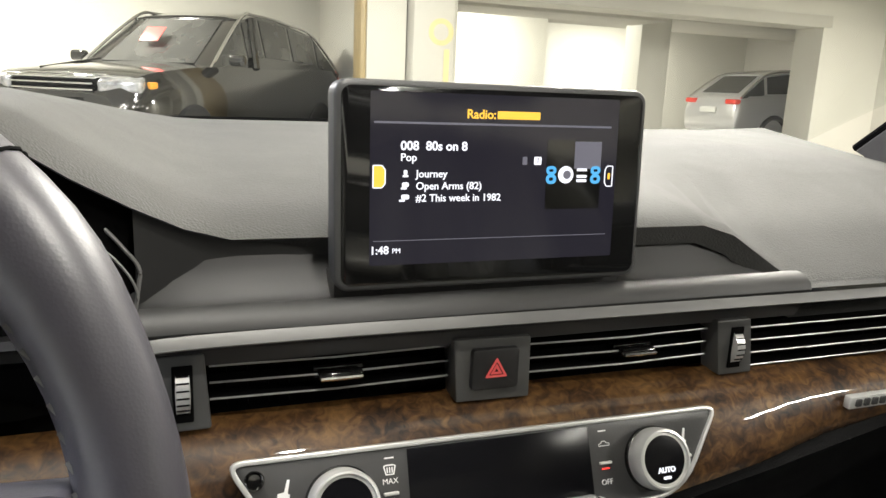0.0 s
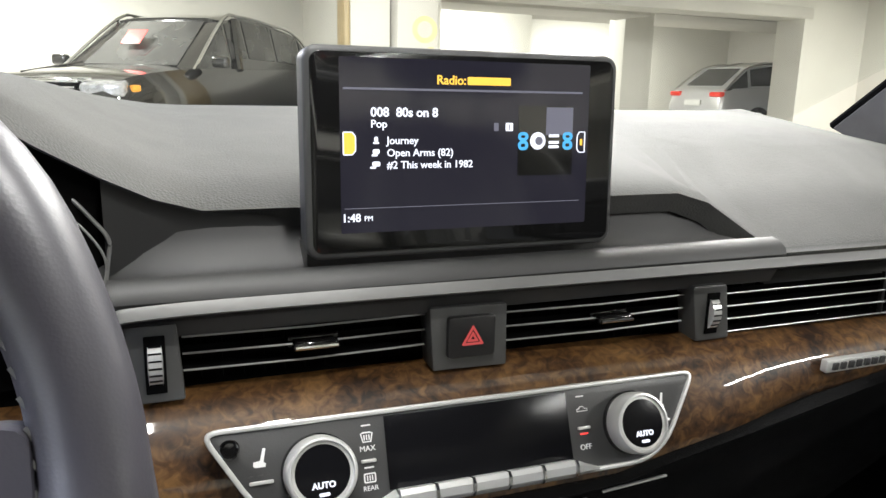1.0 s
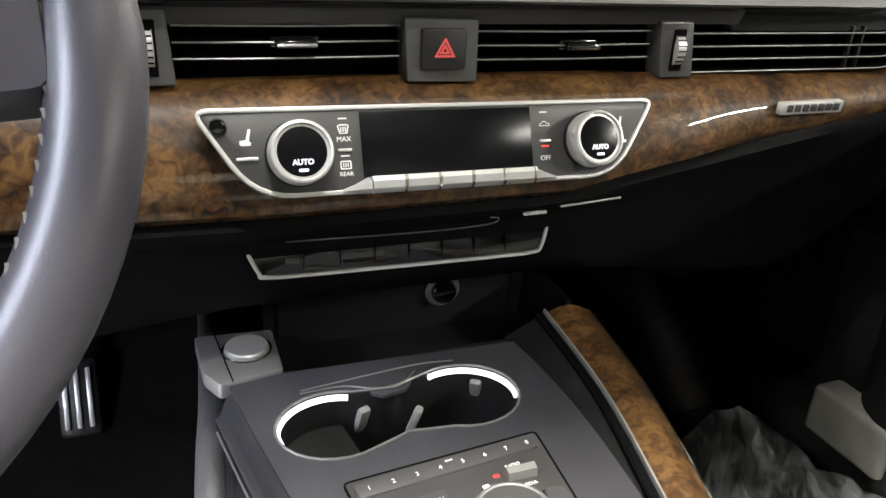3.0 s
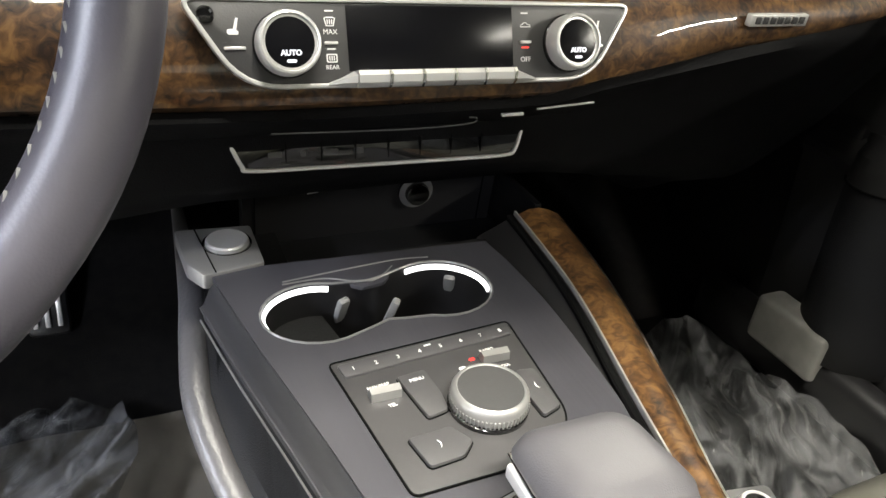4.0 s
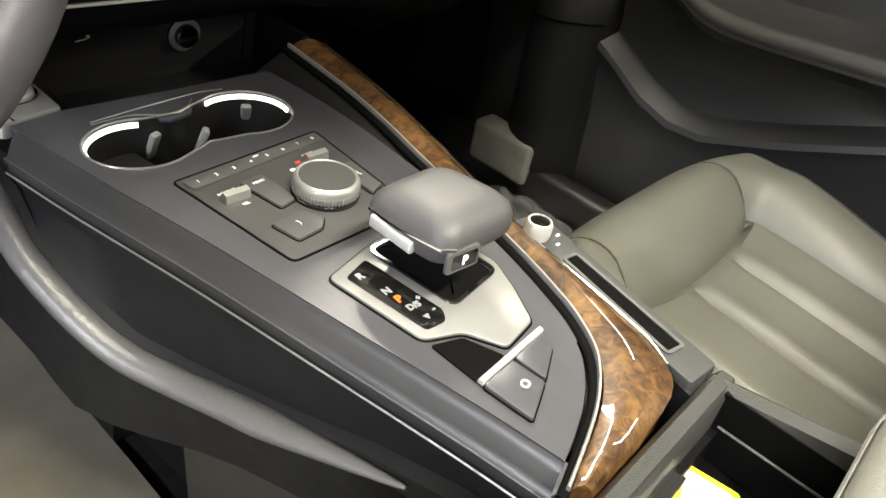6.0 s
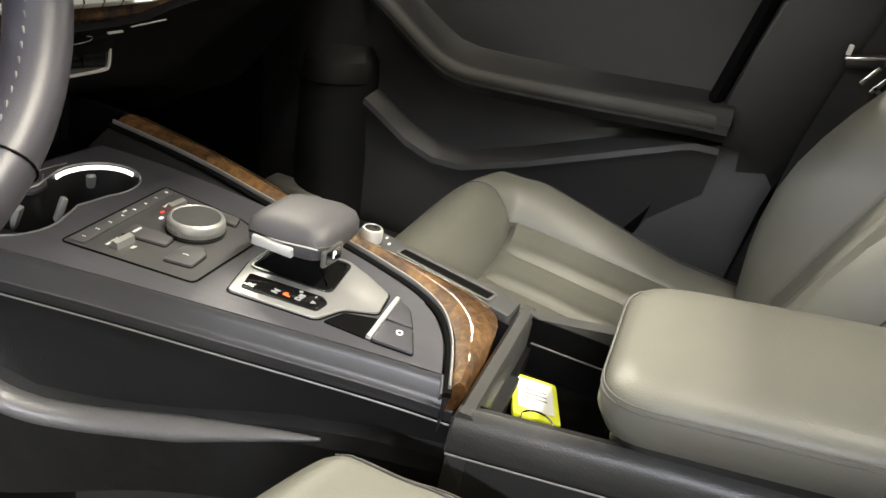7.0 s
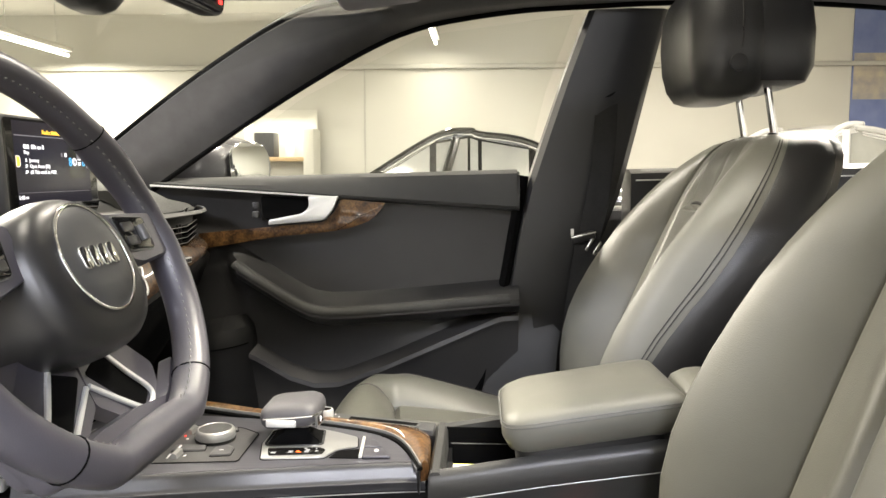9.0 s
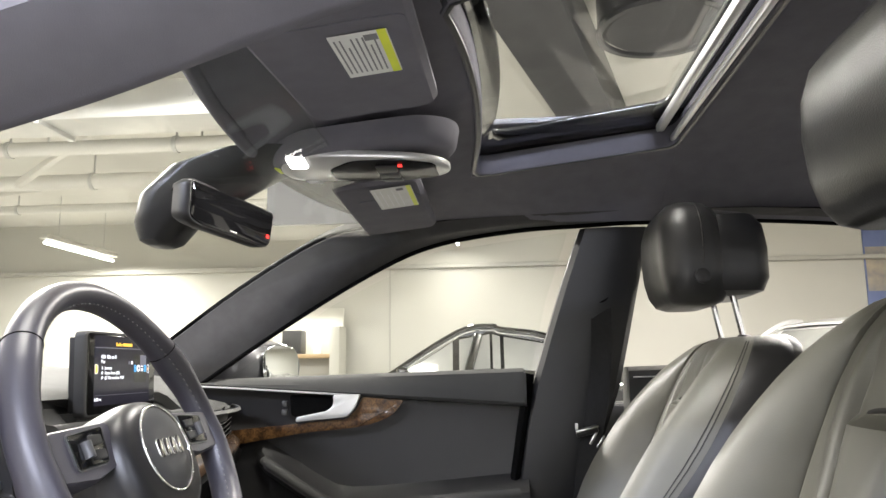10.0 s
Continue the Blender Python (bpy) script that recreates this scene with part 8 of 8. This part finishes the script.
part("rear_bulkhead", box((0, -1.95, 0.75), (1.5, 0.05, 0.9)), CARPET, skin)
part("rear_shelf", box((0, -1.85, 1.05), (1.4, 0.3, 0.04)), LINER, skin)
part("rear_seat", join(box((0, -1.42, 0.58), (1.30, 0.45, 0.20), 0.06, 4), box((0, -1.70, 0.86), (1.30, 0.16, 0.52), 0.06, 4, m=pose(0, 0, 0, 20))), LEATHER, skin, "grey leather rear bench")
rd = thing("rear_door", "dark rear door panel below the rear window", "car door", at=(0.72, -1.2, 0.4))
part("inner_panel", loft([[(0.800, y, zt), (0.735, y, zt + 0.004), (0.705, y, zt - 0.006), (0.698, y, zt - 0.03), (0.702, y, 0.85), (0.70, y, 0.5), (0.70, y, 0.36), (0.80, y, 0.36)] for y, zt in ((-0.84, 1.082), (-1.2, 1.092), (-1.75, 1.10))]), DARK, rd)
part("sill_strip", strip([(0.702, -0.85, 1.062), (0.702, -1.3, 1.072), (0.702, -1.7, 1.08)], 0.003, 0.006, up=(-1, 0, 0)), SATIN, rd)
ws = thing("windscreen", "clear curved windscreen glass", "windscreen", at=(0, 0.2, 1.2))
wp = part("pane", sheet([[(x * (0.70 - 0.02 * t), 0.60 - 0.86 * t + 0.10 * (1 - x * x) * (1 - 0.6 * t) - 0.10, 1.06 + 0.325 * t + 0.03 * math.sin(math.pi * t) + 0.01 * (1 - x * x)) for x in [-1 + k / 6 for k in range(13)]] for t in [k / 8 for k in range(9)]], (0, 0.002, 0.004)), GLASS, ws)
wp.visible_shadow = False
part("base_band", sheet([[(x * 0.70, 0.597 - 0.05 * t + 0.10 * (1 - x * x) - 0.10, 1.064 + 0.019 * t + 0.01 * (1 - x * x)) for x in [-1 + k / 6 for k in range(13)]] for t in (0, 0.5, 1)], (0, 0.001, 0.002)), VOID, ws, "black edge band along the glass foot")

# ---------------------------------------------------------------- roof fittings
ov = thing("overhead_console", "dark overhead console with silver surround and a lit lamp", "overhead console", at=(0, -0.37, 1.3900))
oo = rrect(0.164, 0.276, 0.07, 6, 0.0, -0.356)
part("pod", loft([[(x, y, z + (y + 0.372) * -0.10) for x, y in inset(oo, d)] for z, d in ((1.427, -0.004), (1.4060, 0.0), (1.3970, 0.006), (1.3930, 0.016), (1.3915, 0.028))]), LINER, ov)
BOAT = spline2([(0.0, -0.236), (0.046, -0.246), (0.066, -0.290), (0.066, -0.360), (0.054, -0.430), (0.032, -0.470), (0.0, -0.482), (-0.032, -0.470), (-0.054, -0.430), (-0.066, -0.360), (-0.066, -0.290), (-0.046, -0.246), (0.0, -0.236)], 5)[:-1]


def bowed(bm, z):
    """Bend a flat piece into a shallow bowl hung at z."""
    for v in bm.verts:
        v.co.z += z - 0.0085 * max(0.0, 1 - (v.co.x / 0.070) ** 2) - 0.0030 * max(0.0, 1 - ((v.co.y + 0.36) / 0.13) ** 2)
    return bm


part("silver_surround", bowed(loft([[(x * k, -0.36 + (y + 0.36) * k, z) for x, y in BOAT] for k, z in ((1.02, 0.008), (1.025, 0.003), (1.02, 0.0005), (1.0, -0.001), (0.90, -0.0012), (0.78, -0.0012), (0.6, -0.0010), (0.4, -0.0008), (0.1, -0.0006))]), 1.3870), SATIN, ov, "satin silver surround")
panel = round_poly([(-0.036, -0.466), (0.036, -0.466), (0.057, -0.410), (0.056, -0.345), (0.026, -0.308), (-0.026, -0.308), (-0.056, -0.345), (-0.057, -0.410)], 0.014, 5)
part("switch_panel", bowed(loft([[(x * k, -0.39 + (y + 0.39) * k, z) for x, y in panel] for k, z in ((1.0, -0.0006), (0.98, -0.0030), (0.6, -0.0034), (0.2, -0.0034))]), 1.3870), KNOBFACE, ov, "dark switch panel")
part("reading_lamp", bowed(box((-0.052, -0.268, -0.003), (0.030, 0.026, 0.008), 0.003), 1.3890), DOME, ov, "lit reading lamp")
part("reading_lamp", bowed(box((0.048, -0.268, -0.003), (0.026, 0.022, 0.006), 0.002), 1.3870), PAPER, ov)
part("warning_label", box((-0.012, -0.232, 1.3820), (0.030, 0.012, 0.005), 0.002), YELLOW, ov)
part("lamp_mark", bowed(box((-0.040, -0.415, -0.0045), (0.006, 0.006, 0.002), 0.0005), 1.3870), RED, ov)
for k in range(3):
    part("switch", bowed(box((-0.030 + 0.030 * k, -0.395, -0.0045), (0.022, 0.030, 0.004), 0.0015), 1.3870), DARK, ov)
for s, lab in ((-1, "dark fabric sun visor with a printed warning label, folded up"), (1, "dark fabric sun visor on the passenger side, folded up")):
    vx, vy, vz = (-0.412, -0.415, 1.388) if s < 0 else (0.30, -0.345, 1.398)
    vi = thing("sun_visor", lab, "sun visor", "sun visors", at=(vx, vy, vz))
    vm = frame_axes((vx, vy, vz), (1, 0, -s * 0.05), (0, 1, -0.12))
    vp = rrect(0.34, 0.150, 0.022, 5)
    part("panel", loft([[tuple(vm @ Vector((x, y, z))) for x, y in inset(vp, d)] for z, d in ((0.006, 0.004), (0.0, 0.0), (-0.010, 0.0), (-0.016, 0.006))]), LINER, vi)
    part("mirror_cover", loft([[tuple(vm @ Vector((x, y, z))) for x, y in rrect(0.170, 0.112, 0.008, 4, 0.0, -0.012)] for z in (-0.0150, -0.0175)]), LINER, vi)
    lw, lh = (0.100, 0.052) if s < 0 else (0.125, 0.070)
    lmx = vm @ pose(-0.016 if s < 0 else -0.09, -0.024, -0.0192, 180, 0, 0)
    part("label_sheet", prism(rrect(lw, lh, 0.001, 2), 0.0004, lmx), PAPER, vi, "white printed label")
    part("label_stripe", prism(rrect(lw, 0.008, 0.0005, 2, 0, lh / 2 - 0.005), 0.0006, lmx), YELLOW, vi, "yellow stripe")
    for k in range(8 if s < 0 else 5):
        part("text_bar", prism(rrect(lw * (0.80 if k % 4 != 2 else 0.62), 0.0016, 0.0004, 2, 0.0 if k % 4 != 2 else lw * 0.09, -lh * 0.42 + lh * (0.095 if s < 0 else 0.14) * k), 0.0006, lmx), INK if s < 0 else DIM_INK, vi)
    part("text_block", prism(rrect(0.012, 0.012, 0.0005, 2, -lw * 0.38, lh * 0.20), 0.0007, lmx), INK, vi)
    part("pivot_arm", tube([(vx + s * 0.16, vy + 0.06, vz + 0.004), (vx + s * 0.20, vy + 0.07, vz + 0.022)], 0.006, 8), DARK, vi)
rv = thing("rear_view_mirror", "black rear-view mirror on a windscreen pod", "rear-view mirror", at=(0, -0.12, 1.31))
part("pod", loft([[(x, y, z) for x, y in rrect(w, d, min(w, d) * 0.4, 5, 0.0, yc)] for z, w, d, yc in ((1.402, 0.16, 0.16, -0.215), (1.385, 0.13, 0.17, -0.150), (1.345, 0.115, 0.14, -0.090), (1.305, 0.095, 0.085, -0.055), (1.278, 0.075, 0.05, -0.048), (1.272, 0.05, 0.03, -0.048))]), DARK, rv)
MM = frame_axes((0.0, -0.150, 1.316), (1, -0.26, -0.05), (0.0, -0.05, 1))
mo = round_poly([(-0.106, 0.031), (0.106, 0.031), (0.102, -0.026), (0.078, -0.033), (-0.078, -0.033), (-0.102, -0.026)], 0.011, 5)
part("housing", loft([[tuple(MM @ Vector((x, y, z))) for x, y in inset(mo, d)] for z, d in ((-0.030, 0.016), (-0.024, 0.006), (-0.008, 0.0), (0.006, 0.0), (0.009, 0.002))]), DARK, rv)
part("mirror_glass", prism(inset(mo, 0.004), 0.002, MM @ Matrix.Translation((0, 0, 0.0085)), 0.0008), DIM_MIRROR, rv, "dark dimming mirror glass")
part("led", prism(rrect(0.008, 0.006, 0.002, 3, 0.090, -0.012), 0.0006, MM @ Matrix.Translation((0, 0, 0.0108))), RED, rv, "red lamp")
part("mark", prism(rrect(0.016, 0.0014, 0.0006, 2, 0.0, -0.024), 0.0005, MM @ Matrix.Translation((0, 0, 0.0108))), DIM_INK, rv)
part("stem", tube([(0, -0.07, 1.315), (0, -0.13, 1.308)], 0.014, 10), DARK, rv)

# ---------------------------------------------------------------- floor of the car
fl = thing("cabin_floor", "black carpeted cabin floor and tunnel", "car floor", at=(0, 0, 0.3))
part("carpet", box((0, -0.62, 0.32), (1.56, 2.7, 0.05)), CARPET, fl)
part("toe_board", loft([[(x, 0.30, 0.345), (x, 0.70, 0.62), (x, 0.72, 0.62), (x, 0.72, 0.30), (x, 0.30, 0.30)] for x in (-0.74, 0.74)]), CARPET, fl)
part("tunnel", loft([[(-0.10, y, 0.34), (-0.09, y, z - 0.02), (-0.07, y, z), (0.06, y, z), (0.11, y, z - 0.02), (0.14, y, 0.34)] for y, z in ((0.72, 0.66), (0.2, 0.62), (0.0, 0.60))]), CARPET, fl)
part("kick_panel", box((0.715, 0.28, 0.55), (0.03, 0.30, 0.40), 0.01), DARK, fl)
part("side_wall", join(box((0.735, 0.45, 0.68), (0.03, 0.60, 0.76)), box((-0.735, 0.45, 0.68), (0.03, 0.60, 0.76))), CARPET, fl)
part("sill_plate", box((0.665, 0.02, 0.41), (0.05, 0.50, 0.09), 0.02, 3), DARK, fl)
part("sill_cover", box((0.655, 0.082, 0.455), (0.050, 0.125, 0.075), 0.010, 3), SILLP, fl, "pale sill cover")
mat = thing("paper_floor_mat", "tan paper mat on the driver's floor", "floor mat", at=(-0.33, 0.2, 0.35))
rows = []
for j in range(13):
    y = 0.285 - 0.765 * j / 12
    z = 0.352 + (0.14 * max(0, (y - 0.28) / 0.14) if y > 0.28 else 0)
    rows.append([(x, y, z + 0.006 * noise.noise(Vector((x * 14, y * 14, 1)))) for x in [-0.50 + 0.40 * k / 16 for k in range(17)]])
part("sheet", sheet(rows, (0, 0, -0.003)), MAT, mat)


def film(name, x0, x1, y0, y1, z, seed, label):
    th_ = thing(name, label, "plastic sheet", "protective plastic sheets", at=((x0 + x1) / 2, (y0 + y1) / 2, z))
    rws = []
    for j in range(91):
        y = y0 + (y1 - y0) * j / 90
        row = []
        for k in range(91):
            x = x0 + (x1 - x0) * k / 90
            v, w = x * 0.8 - y * 0.6, x * 0.6 + y * 0.8
            fold = 0.034 * (1 - abs(noise.noise(Vector((v * 9, w * 3.5, seed)))) * 2.2) + 0.020 * abs(noise.noise(Vector((v * 26, w * 7, seed + 3)))) + 0.007 * abs(noise.noise(Vector((v * 60, w * 16, seed + 5))))
            row.append((x + 0.05 * noise.noise(Vector((y * 7, seed, 4))) + 0.012 * noise.noise(Vector((x * 20, y * 20, 1))), y + 0.06 * noise.noise(Vector((x * 8, seed, 9))), z + max(0, (y - 0.30)) * 0.65 + fold - 0.02))
        rws.append(row)
    part("sheet", sheet(rws, (0, 0, -0.0012)), FILM, th_)


film("plastic_sheet", -0.64, -0.235, -0.25, 0.30, 0.375, 2.0, "crumpled clear plastic sheet on the driver's floor")
film("plastic_sheet", 0.24, 0.64, -0.22, 0.22, 0.385, 7.0, "crumpled clear plastic sheet on the passenger floor")
for px, pw, nm in ((-0.31, 0.05, "accelerator pedal"), (-0.42, 0.085, "brake pedal")):
    pd = thing("pedal", "dark rubber and metal " + nm, "pedal", "pedals", at=(px, 0.42, 0.5))
    part("pad", box((px, 0.42, 0.47), (pw, 0.02, 0.10), 0.008, m=pose(0, 0, 0, -30)), DARK, pd)
    for k in range(3):
        part("rib", box((px - pw * 0.28 + pw * 0.28 * k, 0.408, 0.476), (0.006, 0.004, 0.075), 0.001, m=pose(0, 0, 0, -30)), SATIN, pd, "bright rib")
    part("arm", tube([(px, 0.44, 0.50), (px, 0.52, 0.66)], 0.010, 8), DARK, pd)
